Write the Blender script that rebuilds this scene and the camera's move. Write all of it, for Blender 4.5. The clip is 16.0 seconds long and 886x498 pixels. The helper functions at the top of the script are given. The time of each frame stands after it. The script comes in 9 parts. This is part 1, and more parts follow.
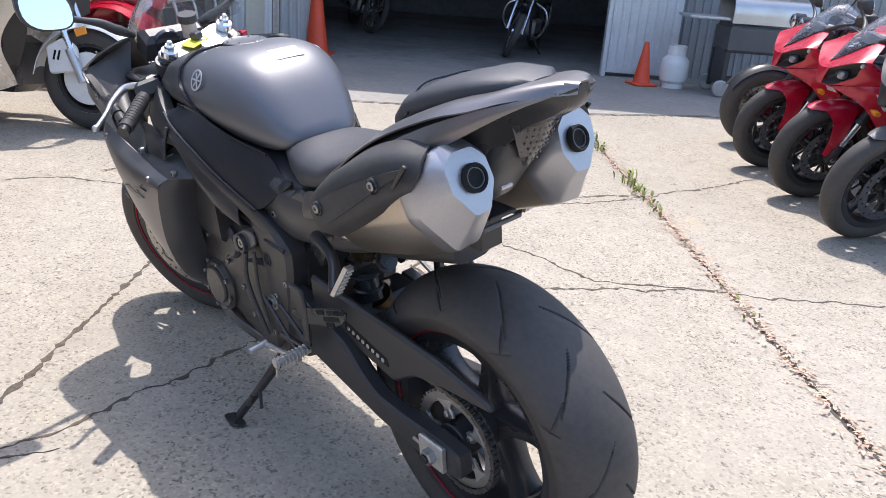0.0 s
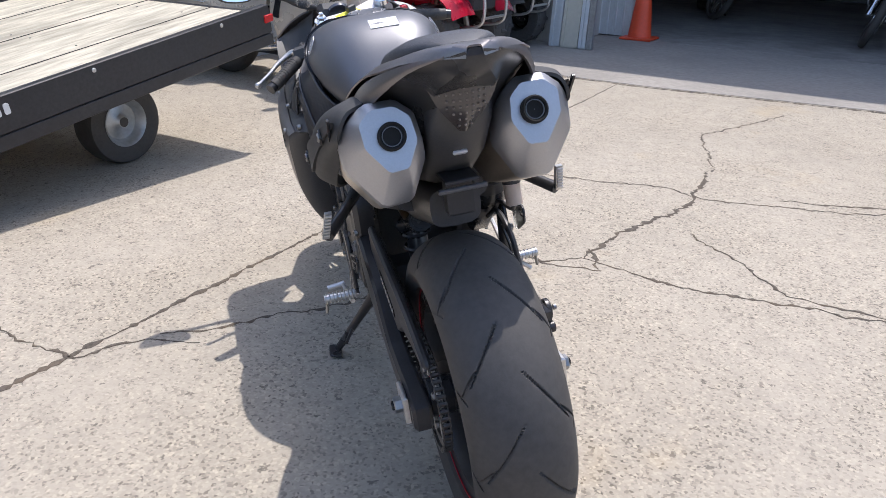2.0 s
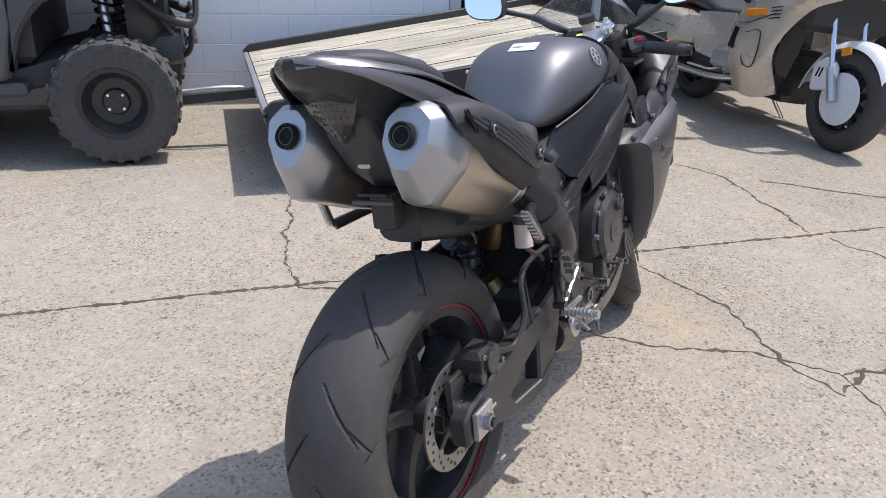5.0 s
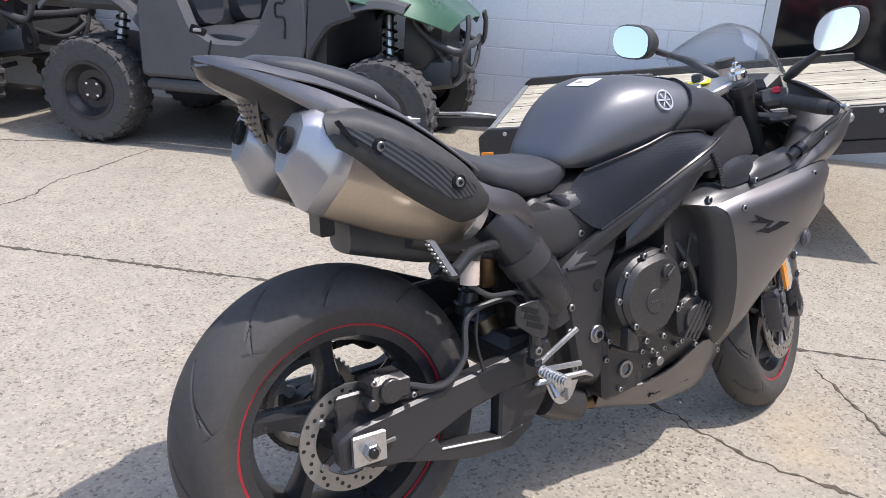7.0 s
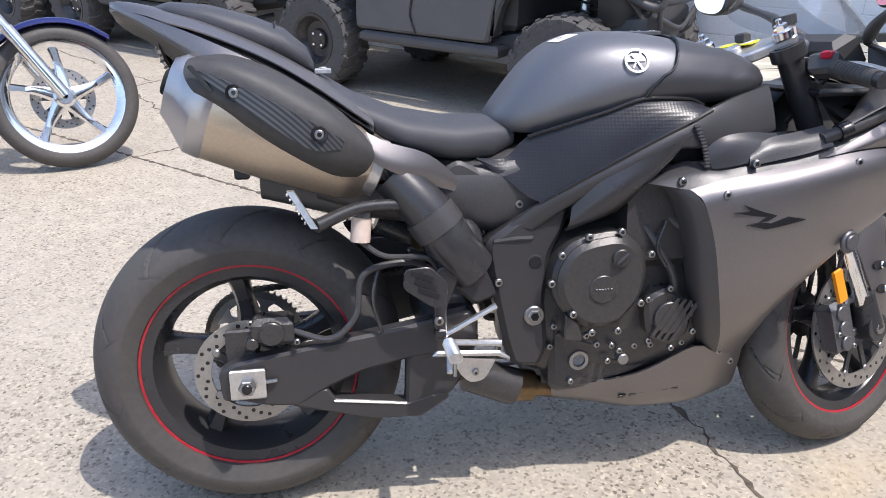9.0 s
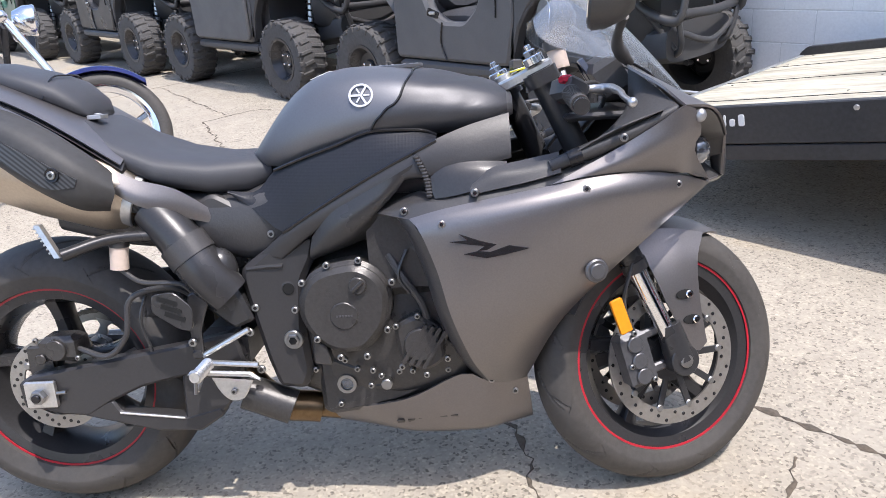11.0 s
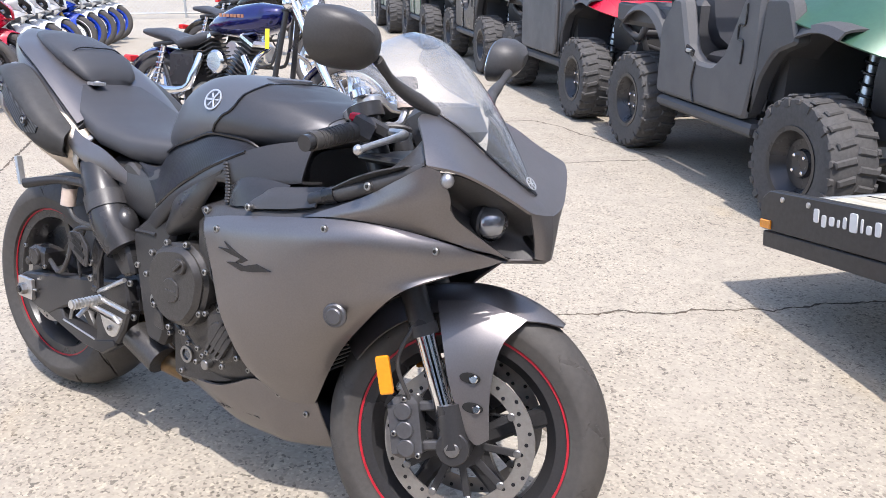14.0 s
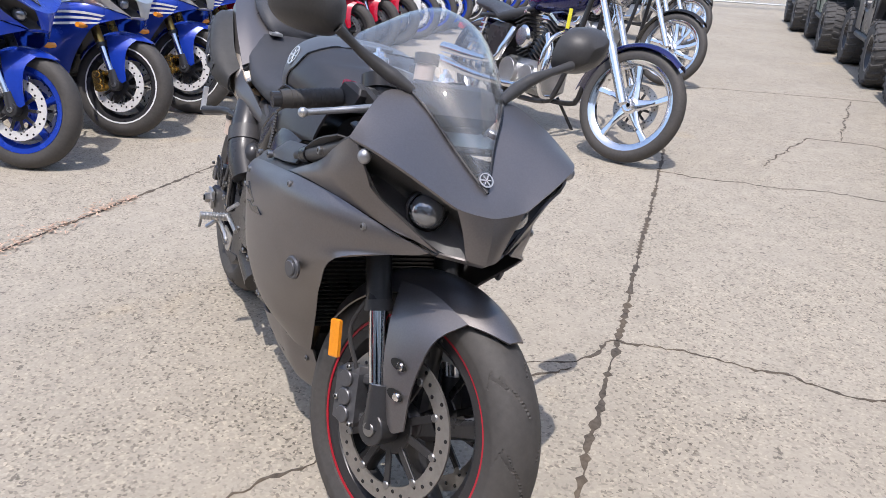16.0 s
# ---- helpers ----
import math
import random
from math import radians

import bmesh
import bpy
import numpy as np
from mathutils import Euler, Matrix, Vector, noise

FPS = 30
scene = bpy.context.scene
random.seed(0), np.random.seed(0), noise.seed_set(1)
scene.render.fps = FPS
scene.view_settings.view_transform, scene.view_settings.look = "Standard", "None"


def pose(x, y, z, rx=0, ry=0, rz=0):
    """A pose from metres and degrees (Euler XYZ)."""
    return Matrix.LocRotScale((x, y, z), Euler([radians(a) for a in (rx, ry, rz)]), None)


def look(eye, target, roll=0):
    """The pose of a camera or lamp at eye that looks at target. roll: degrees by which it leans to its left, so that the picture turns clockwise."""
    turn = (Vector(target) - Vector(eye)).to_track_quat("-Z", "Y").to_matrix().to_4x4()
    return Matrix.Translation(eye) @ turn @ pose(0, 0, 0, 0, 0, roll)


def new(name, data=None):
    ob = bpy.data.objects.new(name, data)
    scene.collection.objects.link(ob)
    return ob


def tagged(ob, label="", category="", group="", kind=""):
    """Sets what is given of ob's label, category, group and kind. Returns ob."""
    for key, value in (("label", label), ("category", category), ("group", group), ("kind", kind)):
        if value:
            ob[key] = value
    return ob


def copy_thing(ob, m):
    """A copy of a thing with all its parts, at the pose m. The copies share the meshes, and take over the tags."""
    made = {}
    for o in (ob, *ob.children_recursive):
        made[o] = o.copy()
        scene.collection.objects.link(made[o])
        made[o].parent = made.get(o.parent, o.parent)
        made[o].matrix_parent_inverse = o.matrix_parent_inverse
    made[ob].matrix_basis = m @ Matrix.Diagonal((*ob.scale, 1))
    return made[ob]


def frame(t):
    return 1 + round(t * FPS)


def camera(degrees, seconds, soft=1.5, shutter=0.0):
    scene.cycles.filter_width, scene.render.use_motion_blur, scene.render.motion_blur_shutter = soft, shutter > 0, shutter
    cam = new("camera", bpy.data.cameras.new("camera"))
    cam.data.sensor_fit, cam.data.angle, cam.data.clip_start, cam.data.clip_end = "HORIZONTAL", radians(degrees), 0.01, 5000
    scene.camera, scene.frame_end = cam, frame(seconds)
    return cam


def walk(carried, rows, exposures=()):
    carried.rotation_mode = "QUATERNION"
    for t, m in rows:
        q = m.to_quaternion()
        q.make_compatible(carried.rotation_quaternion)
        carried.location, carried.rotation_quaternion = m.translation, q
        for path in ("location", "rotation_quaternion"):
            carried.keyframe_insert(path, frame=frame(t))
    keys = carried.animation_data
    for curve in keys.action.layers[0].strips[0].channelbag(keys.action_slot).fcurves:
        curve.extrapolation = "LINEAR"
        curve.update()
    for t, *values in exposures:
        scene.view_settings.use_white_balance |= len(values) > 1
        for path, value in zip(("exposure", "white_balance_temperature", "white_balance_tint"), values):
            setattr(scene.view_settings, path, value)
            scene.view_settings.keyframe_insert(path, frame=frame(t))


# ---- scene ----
cam = camera(60.0, 16.0, soft=0.85)
PATH = [
    (0, (-0.892, 1.058, 1.179), (0.479, -0.213, 0.468), 4.1),
    (0.5, (-1.005, 0.946, 1.184), (0.451, -0.192, 0.419), 4.4),
    (1, (-1.117, 0.797, 1.175), (0.425, -0.217, 0.404), 4.4),
    (1.5, (-1.223, 0.661, 1.19), (0.461, -0.097, 0.423), 1.4),
    (2, (-1.268, 0.487, 1.186), (0.508, 0.008, 0.402), 1.9),
    (2.5, (-1.298, 0.316, 1.187), (0.507, 0.041, 0.368), 2.8),
    (3, (-1.337, 0.085, 1.195), (0.495, -0.015, 0.398), 2.7),
    (3.5, (-1.334, -0.103, 1.202), (0.494, 0.032, 0.402), 1.7),
    (4, (-1.283, -0.297, 1.22), (0.502, 0.075, 0.398), 3.0),
    (4.5, (-1.221, -0.464, 1.233), (0.514, 0.162, 0.459), 2.8),
    (5, (-1.133, -0.613, 1.223), (0.496, 0.248, 0.446), 2.1),
    (5.2, (-1.1, -0.675, 1.227), (0.505, 0.253, 0.476), 1.4),
    (7.3, (-0.452, -1.229, 1.203), (0.474, 0.376, 0.451), 2.1),
    (7.5, (-0.382, -1.259, 1.222), (0.489, 0.36, 0.435), 1.2),
    (8, (-0.166, -1.362, 1.187), (0.548, 0.352, 0.444), -0.3),
    (8.5, (-0.005, -1.401, 1.217), (0.464, 0.359, 0.392), -0.6),
    (9, (0.163, -1.407, 1.208), (0.474, 0.386, 0.379), 0.7),
    (9.5, (0.351, -1.438, 1.217), (0.572, 0.379, 0.411), -0.8),
    (10, (0.552, -1.523, 1.244), (0.703, 0.305, 0.447), 0.8),
    (10.2, (0.654, -1.522, 1.242), (0.748, 0.31, 0.445), -0.6),
    (12.3, (1.454, -1.476, 1.187), (1.024, 0.344, 0.476), -1.3),
    (12.5, (1.524, -1.43, 1.183), (1.026, 0.374, 0.477), -0.5),
    (13, (1.703, -1.346, 1.187), (1.063, 0.401, 0.454), 0.7),
    (13.5, (1.951, -1.255, 1.21), (1.046, 0.383, 0.504), 1.6),
    (14, (2.109, -1.121, 1.208), (1.064, 0.435, 0.511), 0.0),
    (14.5, (2.237, -0.965, 1.197), (1.001, 0.448, 0.507), 0.5),
    (15, (2.37, -0.823, 1.198), (0.941, 0.393, 0.506), 0.2),
    (15.5, (2.53, -0.682, 1.226), (0.964, 0.318, 0.485), 1.0),
    (16, (2.585, -0.504, 1.21), (0.928, 0.322, 0.455), 2.9),
]
EXPOSURES = [(0, 1.28, 6500, 13), (1.5, 1.08, 6500, 13), (3.5, 0.84, 6500, 13), (5, 0.8, 6500, 13), (7.5, 1.02, 6500, 13), (9.5, 1.18, 6500, 13), (13, 1.34, 6500, 13), (14.5, 1.2, 6500, 13), (16, 0.8, 6500, 13)]
walk(cam, [(t, look(eye, target, roll)) for t, eye, target, roll in PATH], EXPOSURES)


# ---- light ----
SUN = Vector((0.31, -0.27, 1.0)).normalized()
world = bpy.data.worlds.new("sky")
world.use_nodes = True
scene.world = world
wn = world.node_tree
sky = wn.nodes.new("ShaderNodeTexSky")
sky.sky_type, sky.sun_disc = "NISHITA", False
sky.sun_elevation, sky.sun_rotation = math.asin(SUN.z), math.atan2(SUN.x, SUN.y)
sky.air_density, sky.dust_density = 1.0, 1.5
wn.links.new(sky.outputs["Color"], wn.nodes["Background"].inputs["Color"])
wn.nodes["Background"].inputs["Strength"].default_value = 0.15
sun_data = bpy.data.lights.new("sun", "SUN")
sun_data.energy, sun_data.angle, sun_data.color = 2.1, radians(0.53), (1.0, 0.968, 0.93)
sun_lamp = new("sun", sun_data)
sun_lamp.matrix_world = look(SUN * 30, (0, 0, 0))


# ---- materials ----
def node(tree, kind, **values):
    n = tree.nodes.new(kind)
    for key, value in values.items():
        n.inputs[key].default_value = value
    return n


def mat(name, colour, rough=0.5, metal=0.0, var=0.15, scale=40.0, bump=0.1, stain=0.0, stain_scale=3.0, coat=0.0,
        spread=0.1, tint=None, object_var=0.0, stretch=None):
    """A surface with fine grain and broad wear: colour varied at two scales, roughness varied, relief from the grain."""
    m = bpy.data.materials.new(name)
    m.use_nodes = True
    t = m.node_tree
    bsdf = t.nodes["Principled BSDF"]
    bsdf.inputs["Metallic"].default_value = metal
    bsdf.inputs["Coat Weight"].default_value = coat
    bsdf.inputs["Coat Roughness"].default_value = 0.08
    pos = t.nodes.new("ShaderNodeTexCoord")
    fine = node(t, "ShaderNodeTexNoise", Scale=scale, Detail=6.0, Roughness=0.65)
    broad = node(t, "ShaderNodeTexNoise", Scale=stain_scale, Detail=5.0, Roughness=0.6)
    t.links.new(pos.outputs["Object"], fine.inputs["Vector"])
    t.links.new(pos.outputs["Object"], broad.inputs["Vector"])
    if stretch:
        mapping = t.nodes.new("ShaderNodeMapping")
        mapping.inputs["Scale"].default_value = stretch
        t.links.new(pos.outputs["Object"], mapping.inputs["Vector"])
        t.links.new(mapping.outputs["Vector"], fine.inputs["Vector"])
        t.links.new(mapping.outputs["Vector"], broad.inputs["Vector"])
    ramp = t.nodes.new("ShaderNodeValToRGB")
    c = Vector(colour)
    lo, hi = c * (1 - var), c * (1 + var)
    ramp.color_ramp.elements[0].position, ramp.color_ramp.elements[1].position = 0.3, 0.7
    ramp.color_ramp.elements[0].color = (*lo, 1)
    ramp.color_ramp.elements[1].color = (*[min(1, v) for v in hi], 1)
    t.links.new(fine.outputs["Fac"], ramp.inputs["Fac"])
    mix = t.nodes.new("ShaderNodeMix")
    mix.data_type = "RGBA"
    mix.inputs["B"].default_value = (*(tint if tint else c * 0.6), 1)
    band = node(t, "ShaderNodeMapRange", **{"From Min": 0.45, "From Max": 0.75, "To Min": 0.0, "To Max": stain})
    t.links.new(broad.outputs["Fac"], band.inputs["Value"])
    t.links.new(band.outputs["Result"], mix.inputs["Factor"])
    t.links.new(ramp.outputs["Color"], mix.inputs["A"])
    out = mix.outputs["Result"]
    if object_var:
        info = t.nodes.new("ShaderNodeObjectInfo")
        hsv = t.nodes.new("ShaderNodeHueSaturation")
        rng = node(t, "ShaderNodeMapRange", **{"To Min": 1 - object_var, "To Max": 1 + object_var})
        t.links.new(info.outputs["Random"], rng.inputs["Value"])
        t.links.new(rng.outputs["Result"], hsv.inputs["Value"])
        t.links.new(out, hsv.inputs["Color"])
        out = hsv.outputs["Color"]
    t.links.new(out, bsdf.inputs["Base Color"])
    rr = node(t, "ShaderNodeMapRange", **{"From Min": 0.3, "From Max": 0.7, "To Min": max(0.02, rough - spread), "To Max": min(1, rough + spread)})
    t.links.new(broad.outputs["Fac"], rr.inputs["Value"])
    t.links.new(rr.outputs["Result"], bsdf.inputs["Roughness"])
    if bump:
        b = node(t, "ShaderNodeBump", Strength=bump, Distance=0.004)
        t.links.new(fine.outputs["Fac"], b.inputs["Height"])
        t.links.new(b.outputs["Normal"], bsdf.inputs["Normal"])
    return m


def concrete_material():
    """Old exposed-aggregate concrete: pale cement, pebbles of mixed tone, pits, broad dirt and rust stains."""
    m = mat("concrete", (0.385, 0.343, 0.280), 0.85, var=0.09, scale=9.0, bump=0.0, stain=0.6, stain_scale=0.9, tint=(0.310, 0.277, 0.228))
    t = m.node_tree
    bsdf = t.nodes["Principled BSDF"]
    pos = t.nodes["Texture Coordinate"]
    base = bsdf.inputs["Base Color"].links[0].from_socket
    stones = node(t, "ShaderNodeTexVoronoi", Scale=135.0)
    t.links.new(pos.outputs["Object"], stones.inputs["Vector"])
    tone = t.nodes.new("ShaderNodeSeparateColor")
    t.links.new(stones.outputs["Color"], tone.inputs["Color"])
    ramp = t.nodes.new("ShaderNodeValToRGB")
    els = ramp.color_ramp.elements
    els[0].position, els[0].color = 0.0, (0.26, 0.243, 0.225, 1)
    els[1].position, els[1].color = 1.0, (1.38, 1.34, 1.26, 1)
    for p, v in ((0.10, 0.58), (0.22, 0.88), (0.6, 1.0), (0.85, 1.10)):
        e = els.new(p)
        e.color = (v, v * 0.985, v * 0.96, 1)
    t.links.new(tone.outputs["Red"], ramp.inputs["Fac"])
    mul = t.nodes.new("ShaderNodeMix")
    mul.data_type, mul.blend_type = "RGBA", "MULTIPLY"
    patch = node(t, "ShaderNodeTexNoise", Scale=1.7, Detail=6.0, Roughness=0.7)
    t.links.new(pos.outputs["Object"], patch.inputs["Vector"])
    amount = node(t, "ShaderNodeMapRange", **{"From Min": 0.35, "From Max": 0.65, "To Min": 0.32, "To Max": 0.95})
    t.links.new(patch.outputs["Fac"], amount.inputs["Value"])
    t.links.new(amount.outputs["Result"], mul.inputs["Factor"])
    t.links.new(base, mul.inputs["A"])
    t.links.new(ramp.outputs["Color"], mul.inputs["B"])
    pits = node(t, "ShaderNodeTexVoronoi", Scale=34.0, Randomness=1.0)
    wob = node(t, "ShaderNodeTexNoise", Scale=60.0, Detail=3.0)
    t.links.new(pos.outputs["Object"], wob.inputs["Vector"])
    warp = t.nodes.new("ShaderNodeMix")
    warp.data_type, warp.blend_type = "RGBA", "LINEAR_LIGHT"
    warp.inputs["Factor"].default_value = 0.03
    t.links.new(pos.outputs["Object"], warp.inputs["A"])
    t.links.new(wob.outputs["Color"], warp.inputs["B"])
    t.links.new(warp.outputs["Result"], pits.inputs["Vector"])
    size = t.nodes.new("ShaderNodeSeparateColor")
    t.links.new(pits.outputs["Color"], size.inputs["Color"])
    reach = node(t, "ShaderNodeMapRange", **{"From Min": 0.66, "From Max": 1.0, "To Min": 0.0, "To Max": 0.34})
    t.links.new(size.outputs["Green"], reach.inputs["Value"])
    hole = t.nodes.new("ShaderNodeMath")
    hole.operation = "LESS_THAN"
    t.links.new(pits.outputs["Distance"], hole.inputs[0])
    t.links.new(reach.outputs["Result"], hole.inputs[1])
    dark = t.nodes.new("ShaderNodeMix")
    dark.data_type = "RGBA"
    dark.inputs["B"].default_value = (0.12, 0.105, 0.088, 1)
    half = t.nodes.new("ShaderNodeMath")
    half.operation = "MULTIPLY"
    half.inputs[1].default_value = 0.75
    t.links.new(hole.outputs[0], half.inputs[0])
    t.links.new(half.outputs[0], dark.inputs["Factor"])
    t.links.new(mul.outputs["Result"], dark.inputs["A"])
    rust = node(t, "ShaderNodeTexNoise", Scale=1.1, Detail=4.0, Roughness=0.6)
    t.links.new(pos.outputs["Object"], rust.inputs["Vector"])
    spot = node(t, "ShaderNodeMapRange", **{"From Min": 0.62, "From Max": 0.75, "To Min": 0.0, "To Max": 0.3})
    t.links.new(rust.outputs["Fac"], spot.inputs["Value"])
    warm = t.nodes.new("ShaderNodeMix")
    warm.data_type = "RGBA"
    warm.inputs["B"].default_value = (0.50, 0.36, 0.18, 1)
    t.links.new(spot.outputs["Result"], warm.inputs["Factor"])
    t.links.new(dark.outputs["Result"], warm.inputs["A"])
    t.links.new(warm.outputs["Result"], bsdf.inputs["Base Color"])
    b = node(t, "ShaderNodeBump", Strength=0.55, Distance=0.004)
    h = t.nodes.new("ShaderNodeMath")
    h.operation = "SUBTRACT"
    t.links.new(tone.outputs["Red"], h.inputs[0])
    t.links.new(hole.outputs[0], h.inputs[1])
    t.links.new(h.outputs[0], b.inputs["Height"])
    t.links.new(b.outputs["Normal"], bsdf.inputs["Normal"])
    return m


def glass_material(name, colour, rough=0.02, clear=0.85):
    """Thin clear plastic or glass: mostly straight-through with a glossy skin."""
    m = bpy.data.materials.new(name)
    m.use_nodes = True
    t = m.node_tree
    t.nodes.remove(t.nodes["Principled BSDF"])
    through_it = node(t, "ShaderNodeBsdfTransparent", Color=(*colour, 1))
    gloss = node(t, "ShaderNodeBsdfGlossy", Roughness=rough)
    milk = node(t, "ShaderNodeBsdfDiffuse", Color=(0.6, 0.63, 0.66, 1))
    facing = node(t, "ShaderNodeLayerWeight", Blend=0.5)
    steep = t.nodes.new("ShaderNodeMath")
    steep.operation = "POWER"
    steep.inputs[1].default_value = 3.0
    fres = node(t, "ShaderNodeMapRange", **{"To Min": 0.045, "To Max": 0.75})
    t.links.new(facing.outputs["Facing"], steep.inputs[0])
    t.links.new(steep.outputs[0], fres.inputs["Value"])
    a, b = t.nodes.new("ShaderNodeMixShader"), t.nodes.new("ShaderNodeMixShader")
    a.inputs["Fac"].default_value = 1 - clear
    t.links.new(through_it.outputs[0], a.inputs[1])
    t.links.new(milk.outputs[0], a.inputs[2])
    t.links.new(fres.outputs[0], b.inputs["Fac"])
    t.links.new(a.outputs[0], b.inputs[1])
    t.links.new(gloss.outputs[0], b.inputs[2])
    t.links.new(b.outputs[0], t.nodes["Material Output"].inputs["Surface"])
    return m


def carbon_material():
    """Twill of dark fibre: a slanted weave in two tones under a satin coat."""
    m = mat("carbon_weave", (0.035, 0.037, 0.04), 0.42, 0.2, var=0.1, scale=200, bump=0.0)
    t = m.node_tree
    bsdf = t.nodes["Principled BSDF"]
    wave = node(t, "ShaderNodeTexWave", Scale=55.0, Distortion=0.0)
    wave.bands_direction = "DIAGONAL"
    t.links.new(t.nodes["Texture Coordinate"].outputs["Object"], wave.inputs["Vector"])
    ramp = t.nodes.new("ShaderNodeValToRGB")
    ramp.color_ramp.elements[0].color, ramp.color_ramp.elements[1].color = (0.02, 0.02, 0.022, 1), (0.085, 0.088, 0.095, 1)
    t.links.new(wave.outputs["Fac"], ramp.inputs["Fac"])
    t.links.new(ramp.outputs["Color"], bsdf.inputs["Base Color"])
    return m


def mesh_material():
    """Black plastic with a fine raised grid of dots."""
    m = mat("knurled_plastic", (0.022, 0.023, 0.028), 0.38, var=0.1, scale=150, bump=0.0)
    t = m.node_tree
    t.nodes["Principled BSDF"].inputs["Specular IOR Level"].default_value = 0.28
    v = node(t, "ShaderNodeTexVoronoi", Scale=150.0, Randomness=0.0)
    t.links.new(t.nodes["Texture Coordinate"].outputs["Object"], v.inputs["Vector"])
    b = node(t, "ShaderNodeBump", Strength=0.3, Distance=0.0015)
    t.links.new(v.outputs["Distance"], b.inputs["Height"])
    t.links.new(b.outputs["Normal"], t.nodes["Principled BSDF"].inputs["Normal"])
    return m


CONCRETE = concrete_material()
CRACK = mat("crack_dirt", (0.085, 0.070, 0.055), 0.95, var=0.5, scale=60, bump=0.6, stain=0.6, stain_scale=5, tint=(0.20, 0.15, 0.10))
LITTER = mat("dry_leaf_bits", (0.60, 0.42, 0.31), 0.9, var=0.5, scale=30, object_var=0.3, stain=0.6, stain_scale=12, tint=(0.36, 0.22, 0.15))
WEED = mat("weed_leaf", (0.24, 0.28, 0.07), 0.6, var=0.35, scale=20)
PAINT = mat("matte_grey_paint", (0.218, 0.204, 0.204), 0.38, 0.80, var=0.07, scale=300, bump=0.03, stain=0.25, spread=0.04)
TANK = mat("satin_dark_grey_paint", (0.165, 0.167, 0.180), 0.43, 0.66, var=0.06, scale=300, bump=0.03, stain=0.2, spread=0.04)
COVER = mat("charcoal_tank_cover", (0.075, 0.075, 0.081), 0.42, 0.55, var=0.08, scale=260, bump=0.05, stain=0.2)
SATIN = mat("satin_black_paint", (0.046, 0.045, 0.047), 0.30, 0.3, var=0.12, scale=200, bump=0.05, stain=0.3)
PLASTIC = mat("black_plastic", (0.050, 0.048, 0.049), 0.42, var=0.15, scale=220, bump=0.12, stain=0.4, tint=(0.068, 0.064, 0.060))
DUSTY = mat("dusty_black_plastic", (0.042, 0.041, 0.041), 0.62, var=0.2, scale=60, bump=0.1, stain=0.6, tint=(0.062, 0.058, 0.054))
RUBBER = mat("tyre_rubber", (0.058, 0.053, 0.049), 0.66, var=0.18, scale=70, bump=0.12, stain=0.5, stain_scale=6, tint=(0.098, 0.088, 0.079))
MUDTYRE = mat("knobby_rubber", (0.072, 0.069, 0.068), 0.8, var=0.25, scale=50, bump=0.2, stain=0.6, stain_scale=5, tint=(0.10, 0.093, 0.085))
SEAT = mat("black_seat_vinyl", (0.052, 0.053, 0.060), 0.5, var=0.1, scale=420, bump=0.25, stain=0.2)
METAL = mat("cast_aluminium", (0.62, 0.61, 0.60), 0.38, 0.9, var=0.12, scale=120, bump=0.1, stain=0.4)
CHROME = mat("chrome", (0.85, 0.85, 0.86), 0.12, 1.0, var=0.05, scale=50, bump=0.0, stain=0.15)
STEEL = mat("brushed_titanium_steel", (0.50, 0.44, 0.37), 0.36, 0.95, var=0.08, scale=160, bump=0.05, stain=0.45, tint=(0.42, 0.34, 0.26))
TIPMETAL = mat("blasted_end_cap_metal", (0.44, 0.44, 0.46), 0.42, 0.85, var=0.05, scale=300, bump=0.08, stain=0.2)
BRONZE = mat("heat_tinted_pipe", (0.20, 0.135, 0.075), 0.35, 0.9, var=0.2, scale=40, bump=0.05, stain=0.6)
ENGINE = mat("engine_black_coating", (0.056, 0.053, 0.052), 0.34, 0.3, var=0.2, scale=150, bump=0.2, stain=0.5, tint=(0.070, 0.063, 0.056))
FRAME = mat("frame_black_paint", (0.040, 0.038, 0.039), 0.42, 0.1, var=0.1, scale=180, bump=0.08, stain=0.4)
BOLT = mat("bolt_steel", (0.33, 0.325, 0.32), 0.38, 0.95, var=0.1, scale=90, bump=0.0)
DISC = mat("brake_disc_steel", (0.36, 0.345, 0.325), 0.40, 0.8, var=0.12, scale=80, bump=0.05, stain=0.45, tint=(0.36, 0.31, 0.26))
REDLINE = mat("red_rim_tape", (0.42, 0.015, 0.03), 0.4, var=0.15, scale=40, bump=0.0)
RED = mat("red_gloss_paint", (0.50, 0.006, 0.030), 0.25, 0.1, var=0.06, scale=60, bump=0.02, coat=0.6)
WHITE = mat("white_gloss_paint", (0.78, 0.78, 0.77), 0.3, var=0.03, scale=60, bump=0.02, coat=0.4, stain=0.15)
BLUE = mat("blue_gloss_paint", (0.012, 0.05, 0.42), 0.25, 0.2, var=0.08, scale=60, bump=0.02, coat=0.6)
NAVY = mat("dark_blue_metallic_paint", (0.008, 0.012, 0.11), 0.18, 0.4, var=0.1, scale=90, bump=0.02, coat=0.9)
SILVER = mat("silver_paint", (0.55, 0.56, 0.58), 0.3, 0.6, var=0.05, scale=90, bump=0.02, coat=0.5)
GOLD = mat("champagne_beige_paint", (0.64, 0.56, 0.46), 0.3, 0.35, var=0.06, scale=90, bump=0.02, coat=0.5, stain=0.2)
